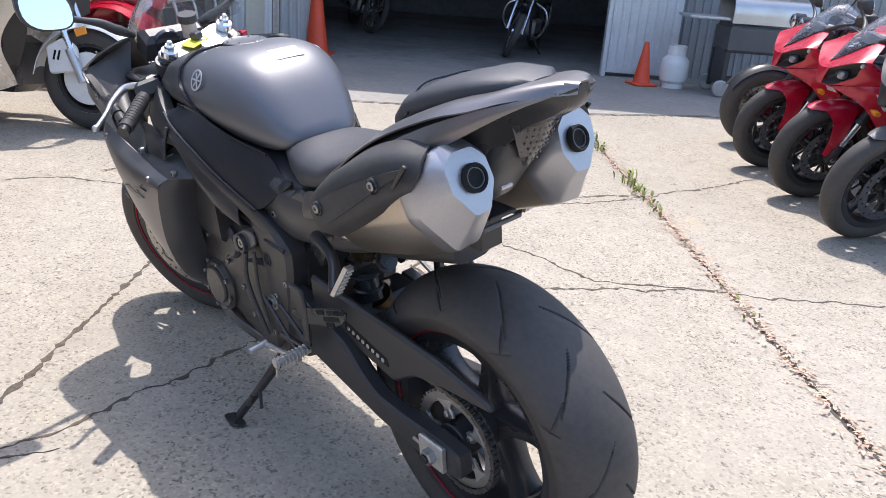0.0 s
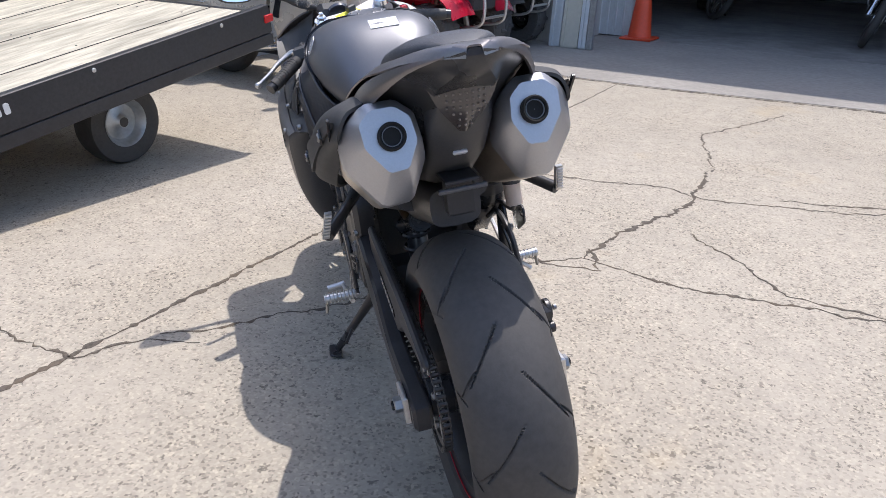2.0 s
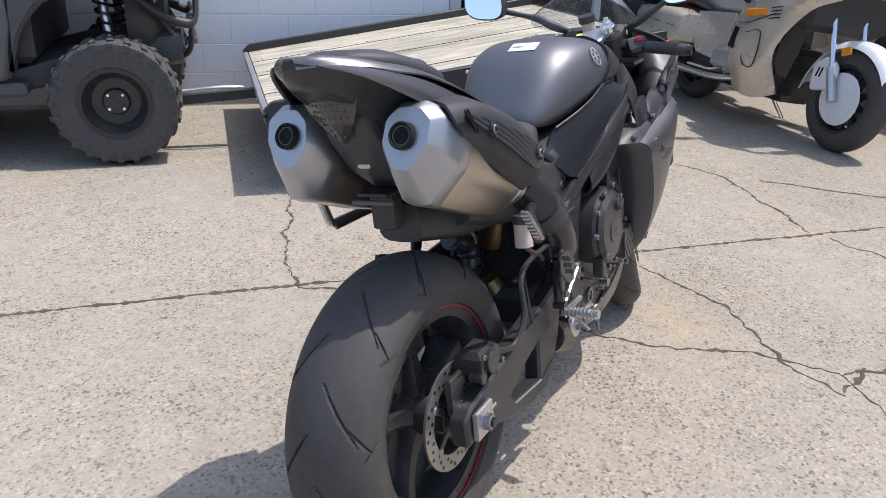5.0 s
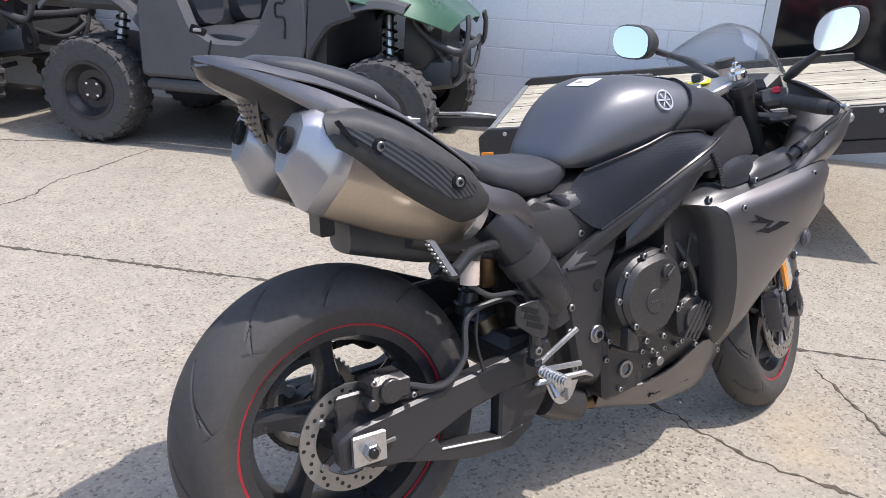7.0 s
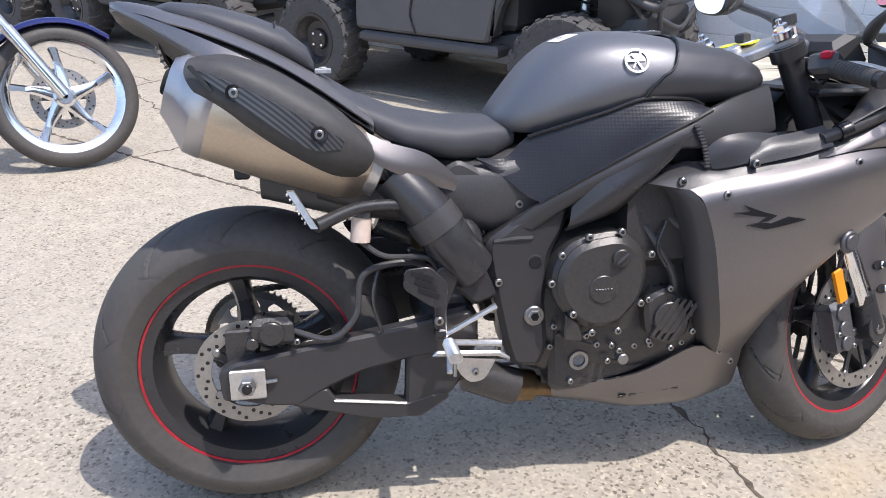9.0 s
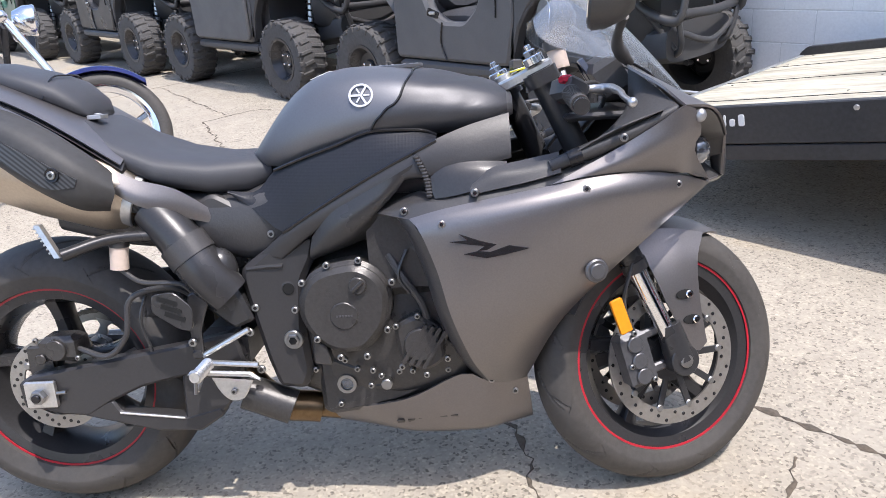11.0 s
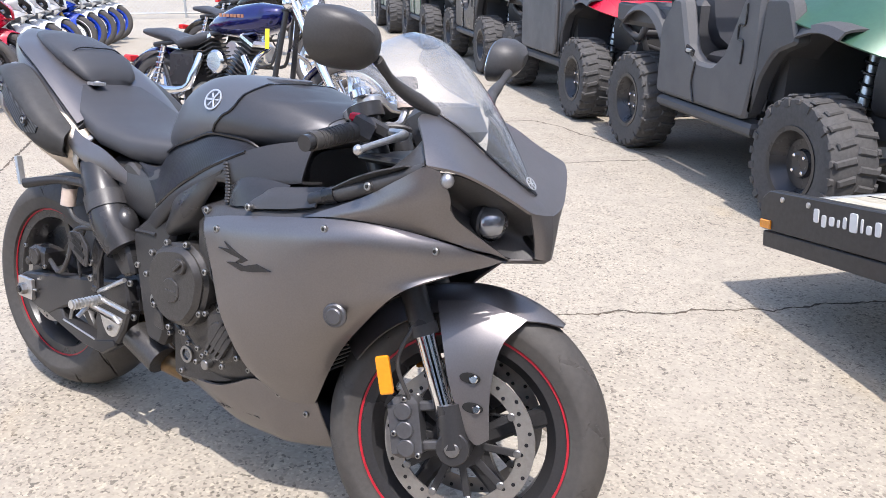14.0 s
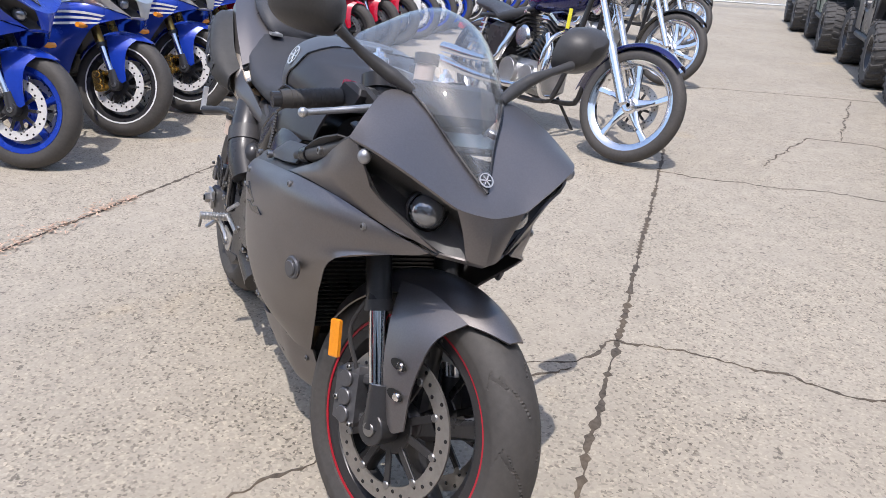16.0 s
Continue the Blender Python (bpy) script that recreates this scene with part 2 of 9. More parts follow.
GOLDFORK = mat("gold_anodised_metal", (0.65, 0.42, 0.12), 0.3, 0.95, var=0.08, scale=90, bump=0.0)
GREEN = mat("dark_green_paint", (0.045, 0.12, 0.075), 0.32, 0.2, var=0.08, scale=50, bump=0.03, coat=0.4, stain=0.3)
GREYDOOR = mat("charcoal_body_plastic", (0.105, 0.103, 0.105), 0.5, var=0.1, scale=120, bump=0.12, stain=0.4)
ORANGE = mat("amber_lens", (0.85, 0.30, 0.02), 0.25, var=0.08, scale=120, bump=0.1, coat=0.5)
REDLENS = mat("red_lens", (0.6, 0.02, 0.02), 0.2, var=0.1, scale=120, bump=0.1, coat=0.5)
YELLOW = mat("yellow_tag_plastic", (0.85, 0.75, 0.04), 0.5, var=0.05, scale=60, bump=0.0)
PALE = mat("frosted_reservoir_plastic", (0.62, 0.50, 0.42), 0.4, var=0.1, scale=40, bump=0.05)
LABEL = mat("white_sticker", (0.8, 0.79, 0.76), 0.5, var=0.04, scale=60, bump=0.0)
MARK = mat("pale_grey_badge", (0.62, 0.62, 0.64), 0.35, 0.6, var=0.05, scale=60, bump=0.0)
# decals, seams and black parts; also painted-in shade of drillings, sockets, vents
BLACKMARK = mat("gloss_black", (0.012, 0.012, 0.014), 0.25, var=0.1, scale=60, bump=0.0)
# matte black for outlets, board gaps, and painted-in shade of slots and recesses
HOLEBLACK = mat("matte_hole_black", (0.008, 0.008, 0.008), 0.95, var=0.2, scale=60, bump=0.1)
BRIGHTDISC = mat("bright_brake_disc_steel", (0.78, 0.76, 0.74), 0.45, 0.3, var=0.1, scale=80, bump=0.05, stain=0.2)
CALIPER = mat("grey_caliper_coating", (0.13, 0.13, 0.138), 0.4, 0.6, var=0.12, scale=90, bump=0.1, stain=0.4)
UTVBLACK = mat("faded_black_body_plastic", (0.074, 0.073, 0.076), 0.55, var=0.12, scale=120, bump=0.12, stain=0.5, tint=(0.088, 0.084, 0.08))
UTVSTEEL = mat("black_powder_coat", (0.060, 0.059, 0.062), 0.42, 0.1, var=0.12, scale=120, bump=0.08, stain=0.4, tint=(0.076, 0.073, 0.07))
CARBON = carbon_material()
KNURL = mesh_material()
SCREEN = glass_material("clear_screen_plastic", (0.94, 0.95, 0.965), 0.03, 0.93)
LENS = glass_material("lamp_lens", (0.85, 0.87, 0.9), 0.05, 0.8)
MIRROR = mat("mirror_glass", (0.9, 0.92, 0.94), 0.03, 1.0, var=0.01, scale=5, bump=0.0, spread=0.01)
BLOCK = mat("painted_block_wall", (0.86, 0.87, 0.875), 0.7, var=0.05, scale=60, bump=0.25, stain=0.3, stain_scale=1.5, tint=(0.72, 0.73, 0.735))
MORTAR = mat("painted_mortar", (0.76, 0.77, 0.775), 0.8, var=0.1, scale=60, bump=0.3, stain=0.4)
SHEET = mat("white_sheet_metal", (0.62, 0.645, 0.66), 0.45, 0.1, var=0.05, scale=30, bump=0.05, stain=0.5, stain_scale=2.5, tint=(0.45, 0.44, 0.41))
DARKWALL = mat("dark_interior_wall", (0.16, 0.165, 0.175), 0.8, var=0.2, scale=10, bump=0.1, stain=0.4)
DECK = mat("weathered_plywood", (0.52, 0.475, 0.375), 0.8, var=0.38, scale=30, bump=0.3, stain=0.85, stain_scale=7, tint=(0.20, 0.185, 0.145), stretch=(0.10, 1, 1))
BLACKSTEEL = mat("black_painted_steel", (0.045, 0.045, 0.047), 0.4, 0.2, var=0.2, scale=60, bump=0.1, stain=0.3, tint=(0.06, 0.045, 0.035))
GALV = mat("galvanised_steel", (0.5, 0.51, 0.51), 0.45, 0.8, var=0.15, scale=30, bump=0.05, stain=0.4)
CONE = mat("orange_cone_plastic", (0.78, 0.085, 0.03), 0.5, var=0.08, scale=30, bump=0.05, stain=0.3)
DIRTYFLOOR = mat("garage_floor", (0.30, 0.275, 0.25), 0.8, var=0.2, scale=6, bump=0.2, stain=0.6, stain_scale=1.2, tint=(0.11, 0.10, 0.09))


# ---- shapes: each is (points, faces) ----
def join(*gs):
    v, f, k = [], [], 0
    for a, b in gs:
        a = np.asarray(a, float).reshape(-1, 3)
        v.append(a)
        f += [tuple(i + k for i in q) for q in b]
        k += len(a)
    return np.vstack(v), f


def tr(g, m):
    a = np.asarray(g[0], float)
    mm = np.array(m)
    return a @ mm[:3, :3].T + mm[:3, 3], g[1]


def mv(g, x=0, y=0, z=0):
    return np.asarray(g[0], float) + (x, y, z), g[1]


def flip(g):
    return np.asarray(g[0], float) * (1, -1, 1), [tuple(reversed(q)) for q in g[1]]


def both(g):
    return join(g, flip(g))


def loft(rings, cap=True, closed=True):
    """Skin between rings of equally many points."""
    n, f = len(rings[0]), []
    for i in range(len(rings) - 1):
        for j in range(n if closed else n - 1):
            k = (j + 1) % n
            f.append((i * n + j, i * n + k, (i + 1) * n + k, (i + 1) * n + j))
    if cap:
        f += [tuple(range(n - 1, -1, -1)), tuple((len(rings) - 1) * n + j for j in range(n))]
    return np.array([p for r in rings for p in r], float), f


def inset(poly, d):
    """The 2D outline moved inwards by d."""
    p = np.array(poly, float)
    a = np.roll(p, 1, 0)
    b = np.roll(p, -1, 0)
    area = np.sum(a[:, 0] * p[:, 1] - p[:, 0] * a[:, 1])
    s = 1 if area > 0 else -1
    e1, e2 = p - a, b - p
    n1 = np.stack([-e1[:, 1], e1[:, 0]], 1) * s / (np.linalg.norm(e1, axis=1, keepdims=True) + 1e-9)
    n2 = np.stack([-e2[:, 1], e2[:, 0]], 1) * s / (np.linalg.norm(e2, axis=1, keepdims=True) + 1e-9)
    m = n1 + n2
    q = np.sum(m * m, 1, keepdims=True) / 2
    return p + m / np.maximum(q, 0.5) * d


def rnd(poly, r, k=3):
    """The outline with its corners rounded."""
    p, out = [Vector(a) for a in poly], []
    for i, c in enumerate(p):
        a, b = p[i - 1] - c, p[(i + 1) % len(p)] - c
        ra, rb = min(r, a.length * 0.45), min(r, b.length * 0.45)
        s, e = c + a.normalized() * ra, c + b.normalized() * rb
        for j in range(k + 1):
            u = j / k
            out.append(tuple(s * (1 - u) ** 2 + c * 2 * u * (1 - u) + e * u * u))
    return out


def prism(poly, a0, a1, bev=0.004, axis="y"):
    """An outline given in the plane across an axis, drawn out from a0 to a1, with chamfered rims."""
    if a0 > a1:
        a0, a1 = a1, a0
    bev = min(bev, (a1 - a0) * 0.45)
    small = inset(poly, bev)
    big = np.array(poly, float)
    rings = []
    for pl, h in ((small, a0), (big, a0 + bev), (big, a1 - bev), (small, a1)):
        h = np.full(len(pl), h)
        u, v = pl[:, 0], pl[:, 1]
        rings.append(np.stack({"y": (u, h, v), "x": (h, u, v), "z": (u, v, h)}[axis], 1))
    return loft(rings)


def box(x0, x1, y0, y1, z0, z1, bev=0.004):
    return prism([(x0, y0), (x1, y0), (x1, y1), (x0, y1)], z0, z1, bev, "z")


def curve(pts, n):
    """n points along a smooth line through pts."""
    p = np.array(pts, float)
    if len(p) == 2:
        return p[0] + (p[1] - p[0]) * np.linspace(0, 1, n)[:, None]
    q = np.vstack([2 * p[0] - p[1], p, 2 * p[-1] - p[-2]])
    d = np.r_[0, np.cumsum(np.linalg.norm(np.diff(p, axis=0), axis=1))]
    out = []
    for s in np.linspace(0, d[-1], n):
        i = min(int(np.searchsorted(d, s, "right")) - 1, len(p) - 2)
        u = (s - d[i]) / max(d[i + 1] - d[i], 1e-9)
        a, b, c, e = q[i:i + 4]
        out.append(0.5 * (2 * b + (c - a) * u + (2 * a - 5 * b + 4 * c - e) * u * u + (3 * b - a - 3 * c + e) * u ** 3))
    return np.array(out)


def tube(pts, r, n=10, steps=None, cap=True):
    """A round bar along a smooth line; r may be one radius or one for each given point."""
    p = np.array(pts, float)
    steps = steps or (2 if len(p) == 2 else 6 * len(p))
    c = curve(p, steps)
    rr = np.interp(np.linspace(0, 1, steps), np.linspace(0, 1, len(p)), r) if np.ndim(r) else np.full(steps, r)
    rings, side = [], None
    for i in range(steps):
        t = Vector(c[min(i + 1, steps - 1)] - c[max(i - 1, 0)]).normalized()
        if side is None:
            side = t.orthogonal().normalized()
        side = (side - t * side.dot(t)).normalized()
        up = t.cross(side)
        rings.append([c[i] + np.array(side * math.cos(w) + up * math.sin(w)) * rr[i] for w in np.linspace(0, 2 * math.pi, n, endpoint=False)])
    return loft(rings, cap)


def rod(a, b, r, n=12):
    return tube([a, b], r, n)


def lathe(profile, n=48, c=(0, 0, 0), axis="y", closed=False):
    """A profile of (radius, height) turned round an axis through c."""
    rings = []
    prof = list(profile) + ([profile[0]] if closed else [])
    for r, h in prof:
        w = np.linspace(0, 2 * math.pi, n, endpoint=False)
        u, v, hh = r * np.cos(w), r * np.sin(w), np.full(n, h)
        rings.append(np.stack({"y": (u, hh, v), "x": (hh, u, v), "z": (u, v, hh)}[axis], 1))
    g = loft(rings, cap=False)
    return mv(g, *c)


def plug(c, r, h, axis="y", n=16, bev=0.002):
    """A short chamfered cylinder centred at c, h long along the axis."""
    w = np.linspace(0, 2 * math.pi, n, endpoint=False)
    k = {"y": 1, "x": 0, "z": 2}[axis]
    poly = [(r * math.cos(a), r * math.sin(a)) for a in w]
    return mv(prism(poly, -h / 2, h / 2, bev, axis), *c)


def skin(curves, n=16, m=None, thick=0.004, out=(0, -1, 0)):
    """A curved panel through lines of 3D points, smoothed both ways, with a thickness away from the side named by out."""
    lines = [curve(c, n) for c in curves]
    m = m or 4 * (len(lines) - 1) + 1
    cols = [curve([ln[i] for ln in lines], m) for i in range(n)]
    grid = np.array(cols)
    du, dv = np.gradient(grid, axis=0), np.gradient(grid, axis=1)
    nor = np.cross(du, dv)
    nor /= np.linalg.norm(nor, axis=2, keepdims=True) + 1e-9
    if np.mean(nor @ np.array(out)) < 0:
        nor = -nor
    back = grid - nor * thick
    idx = lambda i, j, k: k * n * m + i * m + j
    f = []
    for i in range(n - 1):
        for j in range(m - 1):
            f.append((idx(i, j, 0), idx(i + 1, j, 0), idx(i + 1, j + 1, 0), idx(i, j + 1, 0)))
            f.append((idx(i, j, 1), idx(i, j + 1, 1), idx(i + 1, j + 1, 1), idx(i + 1, j, 1)))
    for i in range(n - 1):
        for j in (0, m - 1):
            f.append((idx(i, j, 0), idx(i + 1, j, 0), idx(i + 1, j, 1), idx(i, j, 1)))
    for j in range(m - 1):
        for i in (0, n - 1):
            f.append((idx(i, j, 0), idx(i, j + 1, 0), idx(i, j + 1, 1), idx(i, j, 1)))
    return np.vstack([grid.reshape(-1, 3), back.reshape(-1, 3)]), f


def blob(rings, k=20, square=2.4):
    """A body along x: each ring is (x, y centre, half width, z bottom, z top); cross-sections are rounded boxes."""
    out = []
    for x, yc, w, z0, z1 in rings:
        ring = []
        for a in np.linspace(0, 2 * math.pi, k, endpoint=False):
            ca, sa = math.cos(a), math.sin(a)
            ring.append((x, yc + w * math.copysign(abs(ca) ** (2 / square), ca), (z0 + z1) / 2 + (z1 - z0) / 2 * math.copysign(abs(sa) ** (2 / square), sa)))
        out.append(ring)
    return loft(out)


def ball(c, r, n=12, sq=(1, 1, 1)):
    rings = []
    for a in np.linspace(-math.pi / 2 + 0.08, math.pi / 2 - 0.08, n // 2 + 1):
        rings.append([(c[0] + r * sq[0] * math.cos(a) * math.cos(w), c[1] + r * sq[1] * math.cos(a) * math.sin(w), c[2] + r * sq[2] * math.sin(a)) for w in np.linspace(0, 2 * math.pi, n, endpoint=False)])
    return loft(rings)


def mesh_of(name, g, material, sharp=38):
    me = bpy.data.meshes.new(name)
    v = np.asarray(g[0], float)
    me.from_pydata(v.tolist(), [], [list(q) for q in g[1]])
    if len(g[1]) < 60000:
        bm = bmesh.new()
        bm.from_mesh(me)
        bmesh.ops.recalc_face_normals(bm, faces=bm.faces)
        bm.to_mesh(me)
        bm.free()
    me.polygons.foreach_set("use_smooth", [True] * len(me.polygons))
    me.set_sharp_from_angle(angle=radians(sharp))
    me.materials.append(material)
    return me


def part(name, g, material, parent, label="", sharp=38):
    ob = new(name, mesh_of(name, g, material, sharp))
    ob.parent = parent
    return tagged(ob, label)


def thing(name, m, label, category, group="", kind=""):
    ob = new(name)
    ob.matrix_world = m
    ob.empty_display_size = 0.1
    return tagged(ob, label, category, group, kind)


def solid(name, g, material, label="", category="", group="", kind="", sharp=38):
    return tagged(new(name, mesh_of(name, g, material, sharp)), label, category, group, kind)


# ---- the yard: u runs along the block wall, v across the yard towards it ----
H = math.sqrt(0.5)


def at(u, v, z=0.0, turn=0.0):
    """A pose in the yard; turn 0 faces along u, 90 along v."""
    return pose(H * (u + v), H * (v - u), z, 0, 0, turn - 45)


def yard(g):
    return tr(g, at(0, 0))


def ground_sheet():
    e = [-400, -120, -40, -16, -8, -4, 0, 4, 8, 16, 40, 120, 400]
    v = [(x, y, 0.0) for x in e for y in e]
    n = len(e)
    f = [(i * n + j, (i + 1) * n + j, (i + 1) * n + j + 1, i * n + j + 1) for i in range(n - 1) for j in range(n - 1)]
    return solid("ground", (v, f), CONCRETE, "worn pale exposed-aggregate concrete yard with cracks", "ground", kind="structure")


ground = ground_sheet()


def ribbon(pts, width, seed, lift=0.0022, rough=1.0):
    """A jagged dirt-filled crack or joint along a line on the ground, raised a hair at its crumbled lips."""
    rs = random.Random(seed)
    p = np.array(pts, float)
    length = np.sum(np.linalg.norm(np.diff(p, axis=0), axis=1))
    n = max(6, int(length / 0.018))
    d = np.r_[0, np.cumsum(np.linalg.norm(np.diff(p, axis=0), axis=1))]
    s = np.linspace(0, d[-1], n)
    line = np.stack([np.interp(s, d, p[:, k]) for k in (0, 1)], 1)
    wander = 0.0
    v, f = [], []
    for i in range(n):
        t = line[min(i + 1, n - 1)] - line[max(i - 1, 0)]
        t = t / (np.linalg.norm(t) + 1e-9)
        nn = np.array((-t[1], t[0]))
        wander = 0.86 * wander + rs.gauss(0, 0.0045) * rough
        w = width * rs.choice((0.25, 0.6, 0.9, 1.2, 1.9)) * (0.5 + min(1, 6 * i / n, 6 * (n - i) / n) * 0.5)
        c = line[i] + nn * wander
        for k, z in ((-1, 0.0008), (-0.5, lift), (0.5, lift), (1, 0.0008)):
            q = c + nn * w * k * 0.5
            v.append((q[0], q[1], z))
        if i:
            for k in range(3):
                a = (i - 1) * 4 + k
                f.append((a, a + 1, a + 5, a + 4))
    return v, f


def uv(pts):
    return [(H * (a + b), H * (b - a)) for a, b in pts]


JOINTS = [
    ([(5.0, 1.42), (2.6, 1.36), (0.3, 1.33), (-2.2, 1.27), (-5.4, 1.15), (-17, 1.0)], 0.028),
    ([(4.6, -0.66), (2.4, -0.86), (0.4, -1.02), (-1.2, -0.99), (-4.0, -1.2), (-17, -1.5)], 0.028),
    ([(-5.47, 1.17), (-5.65, 2.56), (-5.7, 4.4)], 0.016),
    ([(4.97, 3.2), (4.98, 1.2), (5.2, -0.7), (5.6, -1.9), (6.0, -6)], 0.035),
    ([(2.45, 2.1), (3.3, 1.42)], 0.012),
]
CRACKS = [
    ([(1.71, -1.98), (1.38, -2.62), (1.25, -3.58)], 0.02), ([(1.39, -1.32), (0.78, -1.33), (0.44, -1.68), (-0.04, -2.14)], 0.014),
    ([(3.26, 0.22), (3.2, -0.03), (2.98, -0.2), (2.64, -0.47), (2.5, -0.55)], 0.016), ([(0.92, 0.78), (0.97, 0.45), (1.01, 0.25), (1.08, -0.02), (1.21, -0.44), (1.23, -0.75)], 0.014),
    ([(1.23, -0.75), (1.29, -0.8), (1.6, -1.29), (1.82, -1.59), (2.18, -1.9)], 0.026), ([(1.23, -0.75), (1.0, -0.91), (0.73, -1.28), (0.45, -1.7)], 0.016),
    ([(2.48, -0.64), (2.15, -1.2), (1.98, -1.53), (1.82, -1.59)], 0.014), ([(3.2, -0.25), (3.35, -1.35)], 0.009),
    ([(1.71, 0.0), (1.51, -0.36), (1.23, -0.6), (1.12, -0.78)], 0.012),
    ([(0.86, 0.66), (0.9, 0.91), (0.85, 1.01), (1.02, 1.22), (1.23, 1.39), (1.61, 1.67), (2.17, 2.2)], 0.013), ([(-0.64, 3.25), (-1.1, 4.18), (-0.74, 4.52), (0.5, 3.85)], 0.014),
    ([(-0.97, 4.37), (-1.45, 4.97), (-2.05, 5.82)], 0.012), ([(-0.83, 2.44), (-0.49, 2.73), (-0.06, 3.26), (0.49, 3.69)], 0.011),
    ([(2.18, -1.9), (2.9, -2.3), (3.3, -3.2)], 0.014), ([(1.82, -1.59), (1.5, -2.1), (1.38, -2.62)], 0.012), ([(1.12, -0.78), (1.31, -0.83)], 0.018),
]
for i, (line, w) in enumerate(JOINTS):
    part("slab_joint", ribbon(uv(line), w * (0.6 if w < 0.03 else 1.0), 10 + i, rough=0.35), CRACK, ground)
for i, (line, w) in enumerate(CRACKS):
    part("crack", ribbon(line, w * 0.8, 40 + i, rough=1.5), CRACK, ground)


# ---- block building along the yard ----
WALL_V = 4.53
WALL_END = 1.39


def block_wall():
    wall = solid("wall_block", yard(box(-17.0, WALL_END - 0.004, WALL_V - 0.0008, WALL_V + 0.25, -0.05, 4.2, 0.002)), MORTAR, "white-painted concrete block wall of the shop", "wall", kind="structure")
    unit = mesh_of("block", box(0.003, 0.397, -0.004, 0.012, 0.003, 0.197, 0.003), BLOCK)
    for row in range(12):
        for k in range(15):
            u = WALL_END - 0.4 * (k + 1) - (0.2 if row % 2 else 0.0)
            b = new("block", unit)
            b.parent = wall
            b.matrix_world = at(u, WALL_V, row * 0.2)
    far = []
    for row in range(21):
        for k in range(40):
            u = WALL_END - 0.4 * (k + 1) - (0.2 if row % 2 else 0.0)
            if (row >= 12 or k >= 15) and u > -16.6:
                far.append(mv(box(0.004, 0.396, -0.004, 0.03, 0.004, 0.196, 0.004), u, WALL_V, row * 0.2))
    rest = part("blocks", yard(join(*far)), BLOCK, wall)
    tagged(rest, kind="stuff")
    half = [mv(box(0.004, 0.196, -0.004, 0.03, 0.004, 0.196, 0.004), WALL_END - 0.2, WALL_V, r * 0.2) for r in range(1, 21, 2)]
    part("half_blocks", yard(join(*half)), BLOCK, wall)
    return wall


block_wall()
roof = solid("roof_block", yard(box(-17.2, 14.2, WALL_V - 0.03, 14.0, 4.2, 4.35, 0.01)), SHEET, "flat white roof edge of the block building", "roof", kind="structure")
# shop front beyond the blocks: low sill wall, dark windows between posts
solid("wall_shopfront", yard(box(WALL_END + 0.09, 8.0, WALL_V + 0.02, WALL_V + 0.2, -0.05, 0.52, 0.004)), SHEET, "low white sill wall under the shop windows", "wall", kind="structure")
solid("wall_shopfront_head", yard(box(WALL_END + 0.09, 8.0, WALL_V + 0.02, WALL_V + 0.2, 2.4, 4.2, 0.004)), SHEET, "white wall above the shop windows", "wall", kind="structure")
window = tagged(solid("window_1", yard(join(box(WALL_END, WALL_END + 0.086, WALL_V - 0.02, WALL_V + 0.12, 0.0, 4.2), *[box(u, u + 0.06, WALL_V + 0.02, WALL_V + 0.12, 0.524, 2.396) for u in (2.6, 4.1, 5.6, 7.1)])), SHEET), "white shop window posts with dark panes", "window", kind="structure")
part("window_sill", yard(box(WALL_END + 0.09, 8.0, WALL_V - 0.03, WALL_V + 0.016, 0.49, 0.53)), SHEET, window)
SHOPGLASS = mat("dark_shop_glass", (0.01, 0.011, 0.012), 0.06, var=0.1, scale=5, bump=0.0, spread=0.02)
for a in (WALL_END + 0.09, 2.664, 4.164, 5.664):
    part("pane", yard(box(a, a + 1.43, WALL_V + 0.06, WALL_V + 0.07, 0.526, 2.394, 0.001)), SHOPGLASS, window)

# ---- garage wing across the end of the yard ----
GAR_U, JAMB_R, JAMB_L, GAR_H = 7.83, -1.27, 2.18, 5.7


def ribbed(u, v0, v1, z0, z1, pitch=0.095, depth=0.014):
    """Upright ribbed sheet metal facing down the yard, with real folds."""
    n = max(1, int(round((v1 - v0) / pitch)))
    w = (v1 - v0) / n
    line = []
    for i in range(n):
        a = v0 + i * w
        line += [(u, a), (u, a + w * 0.62), (u - depth, a + w * 0.70), (u - depth, a + w * 0.92)]
    line.append((u, v1))
    line += [(u + 0.05, v1), (u + 0.05, v0)]
    return prism(line, z0, z1, 0.001, "z")


solid("wall_garage", yard(join(ribbed(GAR_U, -2.05, JAMB_R, 0.05, GAR_H), ribbed(GAR_U, JAMB_L, WALL_V - 0.01, 0.02, GAR_H), ribbed(GAR_U, JAMB_R, JAMB_L, 3.0, GAR_H))), SHEET, "weathered white ribbed sheet metal garage wall", "wall", kind="structure")
# same sheet continued in the recess, with its shade put into a greyer colour
solid("wall_garage_side", yard(ribbed(GAR_U + 0.35, -9.0, -2.06, 0.0, GAR_H)), mat("shaded_sheet_metal", (0.30, 0.31, 0.31), 0.6, 0.1, var=0.08, scale=30, bump=0.05, stain=0.5), "ribbed metal wall set back behind the cart, greyed for shade", "wall", kind="structure")
solid("trim", yard(join(box(GAR_U - 0.03, GAR_U + 0.12, JAMB_L - 0.09, JAMB_L - 0.002, 0, 3.0), box(GAR_U - 0.03, GAR_U + 0.12, JAMB_R + 0.002, JAMB_R + 0.05, 0.0, 3.0))), SHEET, "white metal jambs of the garage doorway", "door frame", kind="structure")
